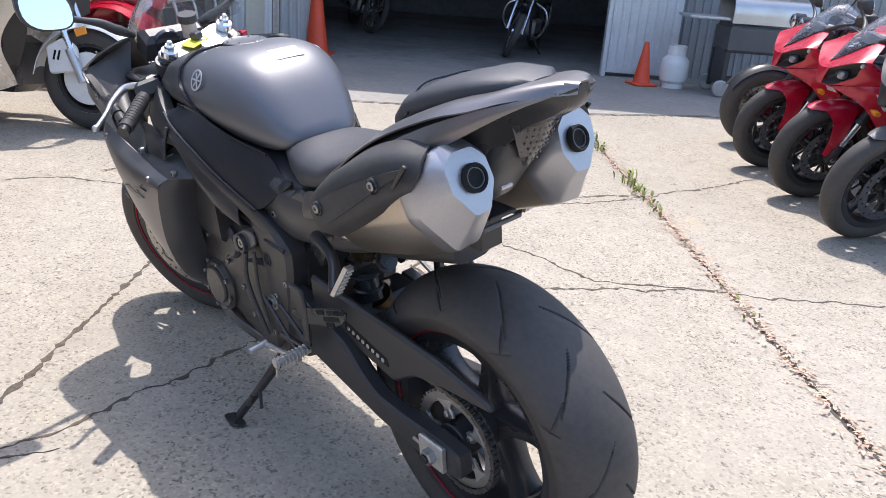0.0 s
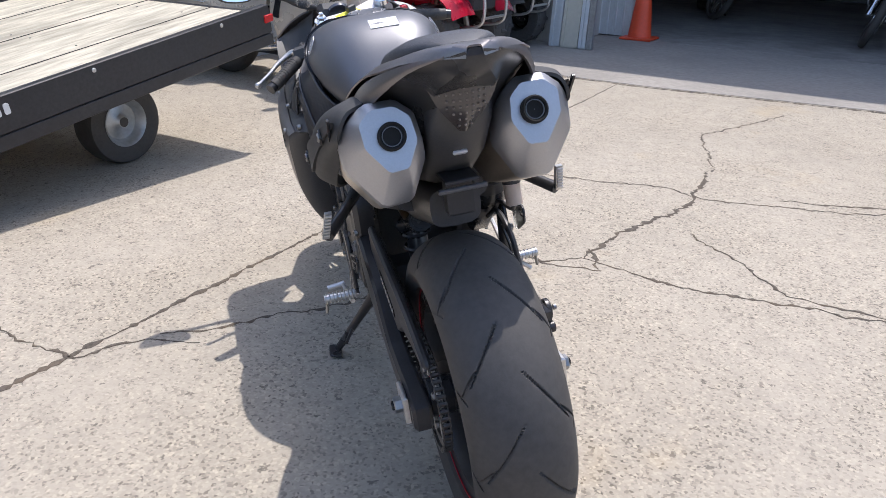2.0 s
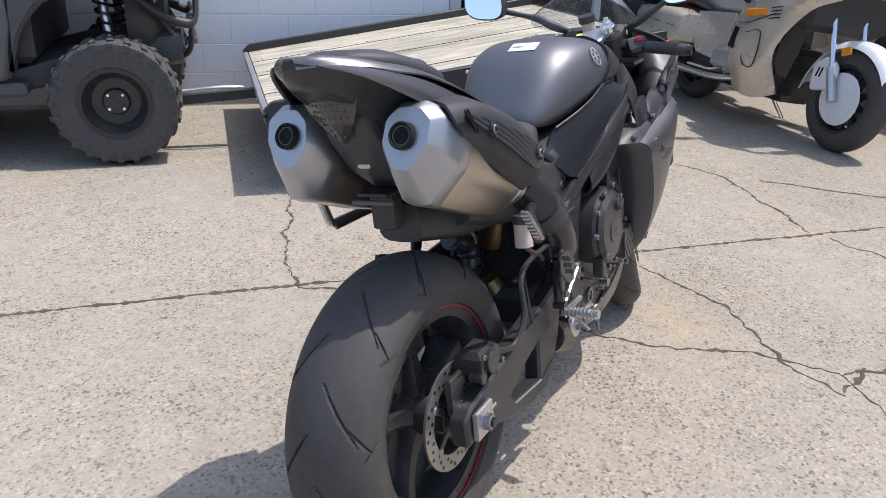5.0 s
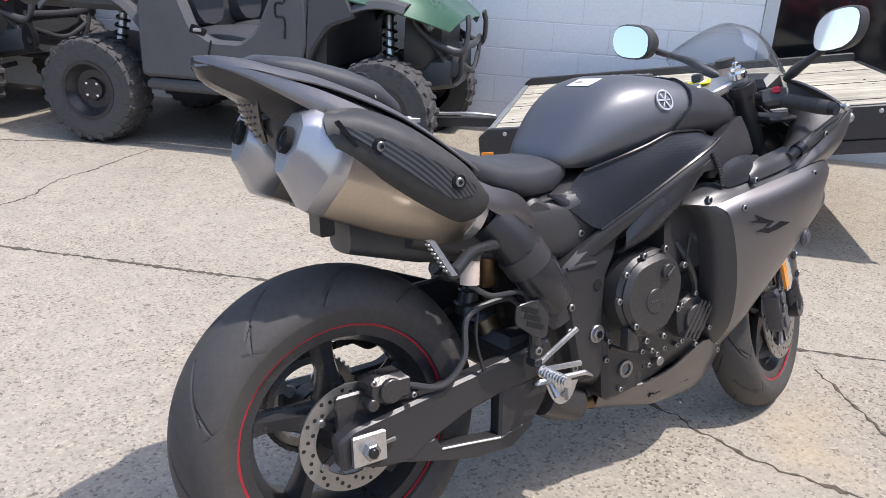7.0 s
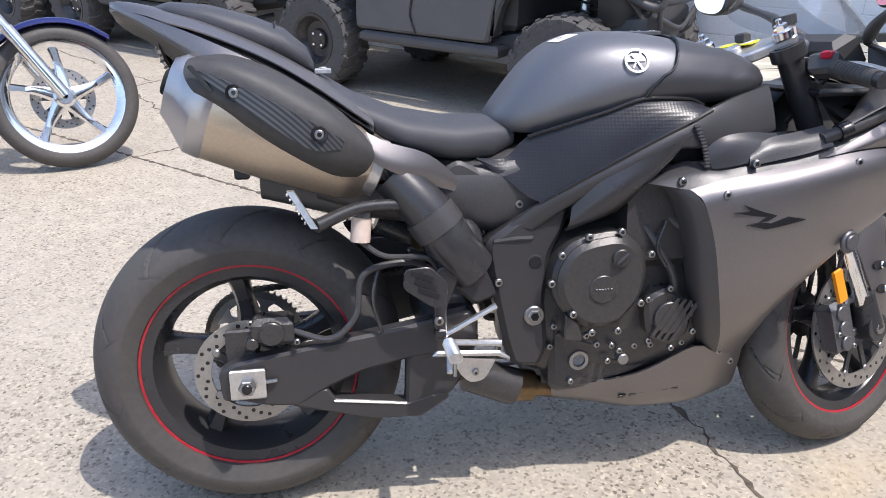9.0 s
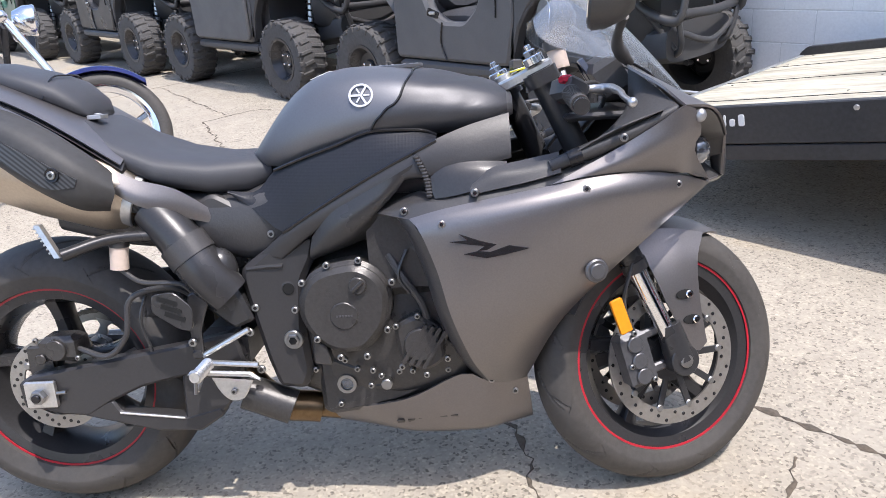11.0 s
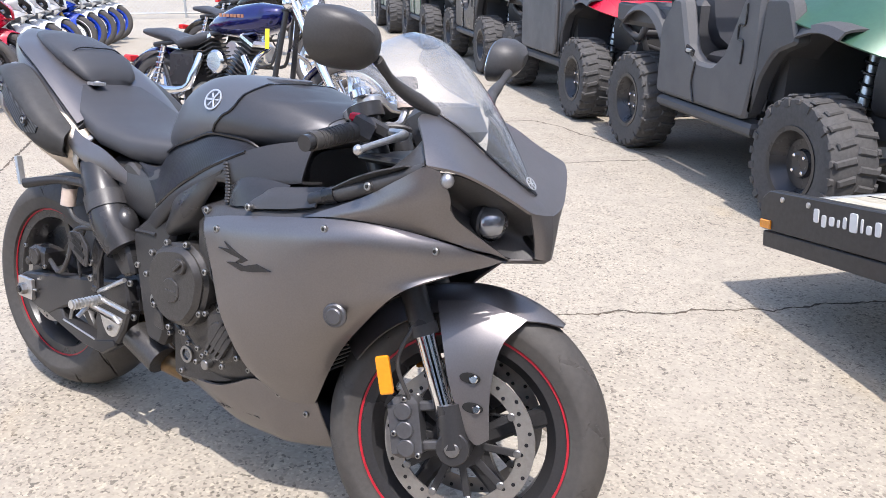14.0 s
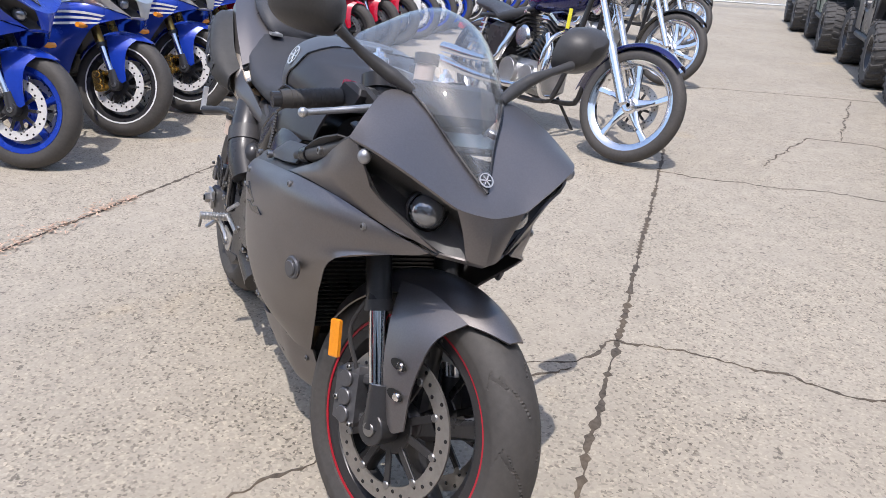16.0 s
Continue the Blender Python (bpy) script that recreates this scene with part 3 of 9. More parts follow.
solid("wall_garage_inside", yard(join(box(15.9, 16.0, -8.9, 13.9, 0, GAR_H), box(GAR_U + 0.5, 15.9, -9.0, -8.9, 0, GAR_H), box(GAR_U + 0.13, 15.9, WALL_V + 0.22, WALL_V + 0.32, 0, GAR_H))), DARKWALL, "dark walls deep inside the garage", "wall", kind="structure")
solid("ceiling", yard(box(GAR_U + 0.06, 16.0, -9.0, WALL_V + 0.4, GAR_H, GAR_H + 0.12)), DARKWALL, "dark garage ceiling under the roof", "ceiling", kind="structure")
solid("floor", yard(box(GAR_U - 0.1, 15.9, JAMB_R - 4.0, JAMB_L + 2.2, -0.04, 0.006, 0.002)), DIRTYFLOOR, "oil-stained dark concrete garage floor", "floor", kind="structure")
# apron slab: stains, plus a darker base tone for the garage's shade
solid("pavement", yard(prism([(5.0, WALL_V - 0.05), (5.02, 1.2), (5.24, -0.7), (5.64, -1.9), (6.1, -7.0), (7.72, -7.0), (7.72, WALL_V - 0.05)], -0.05, 0.005, 0.002, "z")), mat("shaded_apron_concrete", (0.31, 0.285, 0.255), 0.85, var=0.15, scale=18, bump=0.2, stain=0.6, stain_scale=1.0, tint=(0.22, 0.205, 0.185)), "stained concrete apron before the garage, toned darker for its shade", "pavement", kind="structure")


RETURN_U = 6.86
solid("wall_return", yard(box(RETURN_U, GAR_U - 0.02, 2.62, WALL_V - 0.01, 0.0, GAR_H, 0.01)), mat("bare_rendered_wall", (0.46, 0.45, 0.43), 0.85, var=0.08, scale=24, bump=0.2, stain=0.6, stain_scale=1.6, tint=(0.34, 0.32, 0.29)), "plain weathered grey wall beside the garage doorway", "wall", kind="structure")


def leaning_board(v, w, lean, tall, material, label):
    k = thing("leaning_board", at(RETURN_U - 0.30, v, 0.006) @ pose(0, 0, 0, 0, lean, 0), label, "board", "boards leaning beside the doorway")
    part("panel", join(box(0.0, 0.03, 0.0, w, 0.0, tall, 0.004), box(-0.012, 0.0, 0.0, 0.035, 0.01, tall, 0.003), box(-0.012, 0.0, w - 0.035, w, 0.01, tall, 0.003)), material, k)


CREAM = mat("aged_cream_sheet", (0.58, 0.55, 0.46), 0.6, var=0.06, scale=20, bump=0.05, stain=0.5, stain_scale=2.0, tint=(0.42, 0.39, 0.31))
leaning_board(2.60, 0.12, 5.0, 2.3, SHEET, "narrow white metal panel leaning on the wall")
leaning_board(2.40, 0.19, 6.5, 2.2, CREAM, "aged cream sheet leaning on the wall")
leaning_board(2.31, 0.08, 4.0, 2.4, SHEET, "slim white metal panel standing upright")
leaning_board(2.24, 0.06, 3.0, 2.4, GALV, "bare grey metal strip standing upright")
for v, w, turn in ((2.95, 0.32, 8), (3.06, 0.22, -12)):
    solid("scrap_strip", tr(box(-0.03, 0.03, 0, w, 0.006, 0.03, 0.004), at(6.42, v, 0, turn)), SHEET, "bent pale scrap strip lying on the apron", "scrap")


# ---- wheels ----
def tyre(r, w, rim, n=96, m=14, groove=None, crown=2.1):
    """A motorcycle tyre about the y axis; groove(angle, across) gives the depth cut into the tread."""
    t = np.linspace(-1, 1, m)
    side = (r - rim)
    rings = []
    ang = np.linspace(0, 2 * math.pi, n, endpoint=False)
    for a in t:
        th = a * math.radians(118)
        h = math.sin(th) * w / 2 if abs(th) < math.pi / 2 else math.copysign(w / 2 * (1 - 0.25 * (abs(th) - math.pi / 2)), th)
        drop = (1 - math.cos(th)) / (1 - math.cos(math.radians(118)))
        rr = r - side * drop ** (1 / 1.0) * 1.0
        cut = groove(ang, a) if groove else np.zeros(n)
        rings.append(np.stack([(rr - cut) * np.cos(ang), np.full(n, h), (rr - cut) * np.sin(ang)], 1))
    inner = [np.stack([(rim - 0.004) * np.cos(ang), np.full(n, h), (rim - 0.004) * np.sin(ang)], 1) for h in (w * 0.36, -w * 0.36)]
    return loft(rings + inner + [rings[0]], cap=False)


def sport_groove(count, phase):
    """Slanted curved sipes of a worn sport tyre, in alternating pairs."""
    def f(ang, a):
        cut = np.zeros(len(ang))
        for side in (-1, 1):
            b = a * side
            for lo, hi, lean, off in ((0.03, 0.46, 0.40, 0.0), (0.34, 0.62, 0.16, 0.42), (0.52, 0.72, -0.16, 0.75)):
                if lo < b < hi:
                    s = (b - lo) / (hi - lo)
                    centre = (lean * (s - 0.15 * s * s) + off * 2 * math.pi / count + (math.pi / count if side > 0 else 0) + phase)
                    d = (ang - centre) % (2 * math.pi / count)
                    d = np.minimum(d, 2 * math.pi / count - d) * 0.3
                    half = 0.0017 * (1 - (2 * s - 1) ** 4) + 0.0002
                    cut = np.maximum(cut, np.clip((half * 2.0 - d) / (half * 1.2), 0, 1) * 0.006)
        return cut
    return f


def rim_parts(host, rim, w, material, spokes=5, stripe=None, twin=False, hub=0.05, fine=True):
    n = 64 if fine else 32
    part("rim", lathe([(rim + 0.006, -w / 2), (rim + 0.006, -w / 2 + 0.006), (rim - 0.012, -w / 2 + 0.014), (rim - 0.03, -w * 0.2), (rim - 0.03, w * 0.2), (rim - 0.012, w / 2 - 0.014), (rim + 0.006, w / 2 - 0.006), (rim + 0.006, w / 2), (rim - 0.02, w / 2 - 0.004), (rim - 0.04, w * 0.2), (rim - 0.04, -w * 0.2), (rim - 0.02, -w / 2 + 0.004)], n, closed=True), material, host)
    if stripe:
        for s in (-1, 1):
            part("rim_stripe", lathe([(rim + 0.0095, s * (w / 2 + 0.0005)), (rim + 0.0095, s * (w / 2 + 0.0025)), (rim + 0.0015, s * (w / 2 + 0.0025)), (rim + 0.0015, s * (w / 2 + 0.0005))], n, closed=True), stripe, host, "thin coloured rim stripe")
    for k in range(spokes):
        a = 2 * math.pi * k / spokes + 0.3
        for d in ((-0.16, 0.16) if twin else (0.0,)):
            rings = []
            for s in np.linspace(0, 1, 7):
                r = hub * 0.8 + (rim - 0.034 - hub * 0.8) * s
                ww = (0.036 - 0.018 * math.sin(s * math.pi * 0.75)) * (0.6 if twin else 1.0)
                th = w * (0.20 + 0.06 * (2 * s - 1) ** 2)
                b = a + d * s + (0.12 * s if not twin else 0)
                c, t = np.array((math.cos(b), 0, math.sin(b))), np.array((-math.sin(b), 0, math.cos(b)))
                rings.append([c * r + t * ww * u + np.array((0, v * th, 0)) for u, v in ((-1, -0.5), (-0.6, -1), (0.6, -1), (1, -0.5), (1, 0.5), (0.6, 1), (-0.6, 1), (-1, 0.5))])
            part("spoke", loft(rings), material, host)
    part("hub", lathe([(0.012, -w * 0.62), (hub * 0.7, -w * 0.62), (hub * 0.75, -w * 0.4), (hub, -w * 0.28), (hub, w * 0.28), (hub * 0.75, w * 0.4), (hub * 0.7, w * 0.62), (0.012, w * 0.62)], 28, closed=True), material, host)


def pieces(name, gs, material, parent, label="", split=True):
    """Each shape as a part of its own, or, where too small to tell apart, one joined part."""
    if split:
        for g in gs:
            part(name, g, material, parent)
    else:
        tagged(part(name, join(*gs), material, parent, label), kind="stuff")


def brake_disc(host, y, r, holes=True, material=None, bolts=10, fine=True, ratio=0.70):
    """A floating drilled disc: annulus, dark drillings, inner carrier arms and buttons."""
    inner = r * ratio
    d = part("brake_disc", lathe([(inner, y - 0.0025), (r, y - 0.0025), (r, y + 0.0025), (inner, y + 0.0025)], 64 if fine else 28, closed=True), material or (DISC if fine else BRIGHTDISC), host)
    if holes:
        hs = []
        for k in range(40 if fine else 27):
            a = 2 * math.pi * k / (40 if fine else 27)
            q = inner + (r - inner) * (0.25 + 0.25 * (k % 3))
            # each hole is a black plug, its inner shade put into the colour
            hs.append(plug((q * math.cos(a), y, q * math.sin(a)), 0.0042 if fine else 0.006, 0.0064, n=8 if fine else 6, bev=0.0003))
        pieces("drilling", hs, BLACKMARK, d, "dark disc drillings", fine)
    arms = [plug((0, y, 0), r * 0.37, 0.005, n=24)]
    for k in range(bolts):
        a = 2 * math.pi * k / bolts
        arms.append(tr(box(r * 0.31, inner + 0.004, -0.0075, 0.0075, -0.003, 0.003, 0.001), pose(0, y, 0, 0, -math.degrees(a), 0) @ pose(0, 0, 0, 90, 0, 0)))
    part("carrier", arms[0], SATIN, d, "black disc carrier")
    pieces("carrier_arm", arms[1:], SATIN, d, "black carrier arms", fine)
    pieces("button", [plug((inner * math.cos(a), y, inner * math.sin(a)), 0.0085, 0.010, n=10) for a in np.linspace(0, 2 * math.pi, bolts, endpoint=False)], BOLT, d, "steel disc buttons", fine)
    return d


def bolts(name, host, spots, r=0.007, h=0.008, axis="y", material=None):
    """Socket-head screws: a rim and a dark socket each."""
    for c in spots:
        b = part(name, plug(c, r, h, axis, 12, 0.0015), material or BOLT, host)
        s = np.sign(c[{"x": 0, "y": 1, "z": 2}[axis]]) or 1
        off = {"x": (s * h * 0.5, 0, 0), "y": (0, s * h * 0.5, 0), "z": (0, 0, h * 0.5)}[axis]
        part("socket", plug(tuple(np.array(c) + off), r * 0.5, 0.001, axis, 6, 0.0002), BLACKMARK, b)


# ---- sport motorcycle; x forwards from the rear axle, y to its left, standing upright ----
STEER_AT, RAKE = (1.10, 0.0, 0.925), 24.0


def steer_matrix(deg):
    axis = Vector((-math.sin(radians(RAKE)), 0, math.cos(radians(RAKE))))
    return Matrix.Translation(STEER_AT) @ Matrix.Rotation(radians(deg), 4, axis) @ Matrix.Translation(-Vector(STEER_AT))


def badge(host, c, r, normal, material=None, up=(0, 0, 1)):
    """A round badge: a thin ring and three crossing strokes."""
    material = material or MARK
    nrm, u = Vector(normal).normalized(), Vector(up)
    xx = u.cross(nrm).normalized()
    yy = nrm.cross(xx)
    m = Matrix((( *[xx[0]], yy[0], nrm[0], c[0]), (xx[1], yy[1], nrm[1], c[1]), (xx[2], yy[2], nrm[2], c[2]), (0, 0, 0, 1)))
    ring = part("badge", tr(lathe([(r, 0), (r, 0.0015), (r * 0.84, 0.0015), (r * 0.84, 0)], 32, axis="z", closed=True), m), material, host, "round pale badge")
    for a in (90, 210, 330):
        part("badge_stroke", tr(join(box(-r * 0.09, r * 0.09, 0, r * 0.84, 0, 0.0014, 0.0002)), m @ pose(0, 0, 0, 0, 0, a)), material, ring)
        part("badge_stroke", tr(box(-r * 0.07, r * 0.07, r * 0.2, r * 0.7, 0, 0.0012, 0.0002), m @ pose(0, 0, 0, 0, 0, a + 60)), material, ring)
    return ring


def rear_end(bike, c, fine):
    """Rear wheel, swingarm, chain, brake."""
    n = 840 if fine else 48
    wheel = part("rear_wheel", mv(tyre(0.320, 0.194, 0.222, n, 121 if fine else 13, sport_groove(11, 0.2) if fine else None), 0.005, 0, 0.32), RUBBER, bike, "black sport tyre on a cast wheel")
    before = set(wheel.children)
    rim_parts(wheel, 0.214, 0.150, c["wheel"], 5, c.get("stripe"), c.get("twin", False), fine=fine)
    brake_disc(wheel, -0.098, 0.110, fine=fine, bolts=5)
    for ch in set(wheel.children) - before:
        ch.matrix_local = Matrix.Translation((0.005, 0, 0.32))
    upper = rnd([(-0.045, 0.285), (-0.050, 0.345), (-0.02, 0.363), (0.023, 0.370), (0.17, 0.393), (0.326, 0.416), (0.45, 0.44), (0.47, 0.36), (0.322, 0.345), (0.231, 0.326), (0.160, 0.296), (0.10, 0.262), (0.04, 0.268), (-0.014, 0.284)], 0.008, 2)
    bar = rnd([(0.09, 0.285), (0.158, 0.297), (0.172, 0.269), (0.317, 0.249), (0.40, 0.270), (0.405, 0.250), (0.346, 0.213), (0.249, 0.218), (0.085, 0.262)], 0.006, 2)
    post = rnd([(0.319, 0.340), (0.33, 0.36), (0.47, 0.385), (0.44, 0.30), (0.405, 0.256), (0.346, 0.216), (0.305, 0.228), (0.315, 0.252)], 0.008, 2)
    arm = part("swingarm", join(prism(upper, -0.158, -0.118, 0.006), prism(bar, -0.156, -0.116, 0.005), prism(post, -0.154, -0.114, 0.006)), FRAME, bike, "black cast swingarm with a three-cornered window")
    # highlight on the bar's upper edge, imitated by a thin bright tube
    part("window_rim", tube([(0.170, -0.1565, 0.2665), (0.24, -0.1565, 0.2575), (0.314, -0.1565, 0.2475)], 0.0025, 6), METAL if fine else FRAME, arm, "bright lip of the window, a highlight painted in metal")
    left = rnd([(-0.062, 0.290), (-0.060, 0.346), (0.0, 0.354), (0.10, 0.350), (0.19, 0.354), (0.245, 0.385), (0.29, 0.43), (0.36, 0.455), (0.50, 0.49), (0.52, 0.40), (0.42, 0.34), (0.30, 0.316), (0.19, 0.294), (0.085, 0.284), (0.0, 0.280)], 0.012, 2)
    part("swingarm_left", prism(left, 0.120, 0.160, 0.007), FRAME, arm)
    part("swingarm_bridge", box(0.36, 0.47, -0.13, 0.13, 0.34, 0.44, 0.02), FRAME, arm)
    for s in (-1, 1):
        plate = part("axle_block", box(-0.028, 0.04, s * 0.166 - 0.005, s * 0.166 + 0.005, 0.292, 0.354, 0.003), METAL, arm, "bare aluminium axle adjuster")
        part("axle_nut", plug((0.005, s * 0.178, 0.322), 0.017, 0.018, n=6, bev=0.002), BOLT, plate)
        part("axle_end", plug((0.005, s * 0.186, 0.322), 0.010, 0.012), BLACKMARK if fine else BOLT, plate)
        part("adjuster_screw", rod((0.04, s * 0.166, 0.325), (0.062, s * 0.166, 0.327), 0.004, 8), BOLT, plate)
    if not fine:
        return
    # rear brake
    cal = part("rear_caliper", join(box(0.02, 0.10, -0.165, -0.105, 0.395, 0.452, 0.012), plug((0.058, -0.168, 0.425), 0.024, 0.012), plug((0.02, -0.155, 0.405), 0.012, 0.03), box(-0.035, 0.02, -0.125, -0.112, 0.34, 0.42, 0.004)), ENGINE, arm, "black rear brake caliper")
    bolts("caliper_bolt", cal, [(0.02, -0.172, 0.45), (0.105, -0.168, 0.405)], 0.006)
    part("brake_hose", tube([(0.10, -0.15, 0.42), (0.17, -0.165, 0.405), (0.22, -0.17, 0.45), (0.24, -0.16, 0.53), (0.33, -0.16, 0.55), (0.38, -0.15, 0.52)], 0.0065, 8), PLASTIC, arm, "black rubber brake hose")
    part("hose_clip", tube([(0.27, -0.15, 0.54), (0.255, -0.163, 0.48), (0.27, -0.165, 0.41)], 0.004, 6), SATIN, arm)
    # chain drive
    sp = part("sprocket", mv(lathe([(0.084, -0.003), (0.104, -0.003), (0.104, 0.003), (0.084, 0.003)], 45, closed=True), 0.005, 0.105, 0.32), DISC, wheel, "worn steel rear sprocket")
    tt = [tr(prism([(0.100, -0.005), (0.1095, -0.0018), (0.1095, 0.0018), (0.100, 0.005)], -0.0028, 0.0028, 0.0004), pose(0.005, 0.105, 0.32, 0, 8 * k, 0)) for k in range(45)]
    part("teeth", join(*tt), DISC, sp)
    hub_plate = part("sprocket_carrier", mv(plug((0, 0, 0), 0.04, 0.05), 0.005, 0.092, 0.32), SATIN, sp, "black sprocket carrier")
    pieces("carrier_arm", [tr(prism(rnd([(0.046, -0.012), (0.058, -0.013), (0.070, -0.008), (0.088, -0.026), (0.088, 0.026), (0.070, 0.008), (0.058, 0.013), (0.046, 0.012)], 0.005, 2), -0.0032, 0.0036, 0.001), pose(0.005, 0.105, 0.32, 0, 72 * k, 0)) for k in range(5)], METAL, hub_plate)
    for k in range(5):
        a = radians(72 * k)
        part("sprocket_bolt", plug((0.005 + 0.058 * math.cos(a), 0.112, 0.32 - 0.058 * math.sin(a)), 0.008, 0.008, n=6), BOLT, sp)
    fx, fz, fr, rr = 0.545, 0.42, 0.042, 0.108
    path = []
    for w in np.linspace(100, 262, 22):
        path.append((0.005 + rr * math.cos(radians(w)), 0.32 + rr * math.sin(radians(w))))
    for s in np.linspace(0.02, 0.98, 34):
        path.append((0.005 - 0.01 + (fx - 0.005) * s + 0.01 * s, 0.32 - rr + (fz - fr - 0.32 + rr) * s - 0.012 * math.sin(math.pi * s)))
    for w in np.linspace(-80, 80, 10):
        path.append((fx + fr * math.cos(radians(w)), fz + fr * math.sin(radians(w))))
    for s in np.linspace(0.02, 0.98, 34):
        path.append((fx + (0.005 - fx) * s, fz + fr + (0.32 + rr - fz - fr) * s))
    links = []
    for k in range(len(path)):
        a, b = path[k], path[(k + 1) % len(path)]
        d = math.degrees(math.atan2(b[1] - a[1], b[0] - a[0]))
        ln = math.hypot(b[0] - a[0], b[1] - a[1])
        hh = 0.0085
        o = 0.0015 if k % 2 else 0.0
        for s in (-1, 1):
            links.append(tr(prism([(-0.003, -hh * 0.7), (ln / 2, -hh * 0.5), (ln + 0.003, -hh * 0.7), (ln + 0.003, hh * 0.7), (ln / 2, hh * 0.5), (-0.003, hh * 0.7)], s * (0.007 + o) - 0.001, s * (0.007 + o) + 0.001, 0.0003), pose(a[0], 0.105, a[1], 0, -d, 0)))
        links.append(rod((a[0], 0.096, a[1]), (a[0], 0.114, a[1]), 0.0052, 6))
    part("chain", join(*links), mat("oily_chain_steel", (0.13, 0.12, 0.11), 0.45, 0.8, var=0.3, scale=60, bump=0.1), wheel, "oily steel drive chain")
    limb = rnd([(0.44, 0.535), (0.30, 0.527), (0.16, 0.522), (0.01, 0.512), (-0.12, 0.487), (-0.125, 0.470), (0.0, 0.458), (0.085, 0.442), (0.155, 0.394), (0.30, 0.420), (0.44, 0.44)], 0.010, 2)
    guard = part("chain_guard", prism(limb, 0.118, 0.136, 0.006), FRAME, arm, "black upper limb beside the chain")
    # raised plate; the slot's inner shade is only its black colour
    part("guard_slot", prism(rnd([(0.318, 0.474), (0.17, 0.444), (0.165, 0.424), (0.312, 0.450)], 0.006, 2), 0.134, 0.1375, 0.0008), HOLEBLACK, guard, "slot over the chain, its shade painted black")
    pieces("chain_pin", [plug((0.30 - 0.0165 * k, 0.138, 0.459 - 0.0034 * k), 0.0055, 0.003, n=10) for k in range(8)], METAL, guard)
    part("shock", join(tube([(0.36, 0.03, 0.46), (0.42, 0.03, 0.66)], 0.026, 12), *[lathe([(0.032, -0.004), (0.036, 0), (0.032, 0.004), (0.028, 0)], 18, (0.37 + 0.011 * k, 0.03, 0.49 + 0.03 * k), "z", True) for k in range(5)]), SATIN, bike, "black rear shock absorber")
    part("shock_reservoir", join(tube([(0.40, 0.055, 0.532), (0.36, 0.03, 0.552), (0.29, 0.03, 0.586)], [0.02, 0.027, 0.027], 18), tube([(0.29, 0.03, 0.586), (0.282, 0.03, 0.590)], 0.021, 16)), SATIN, bike)


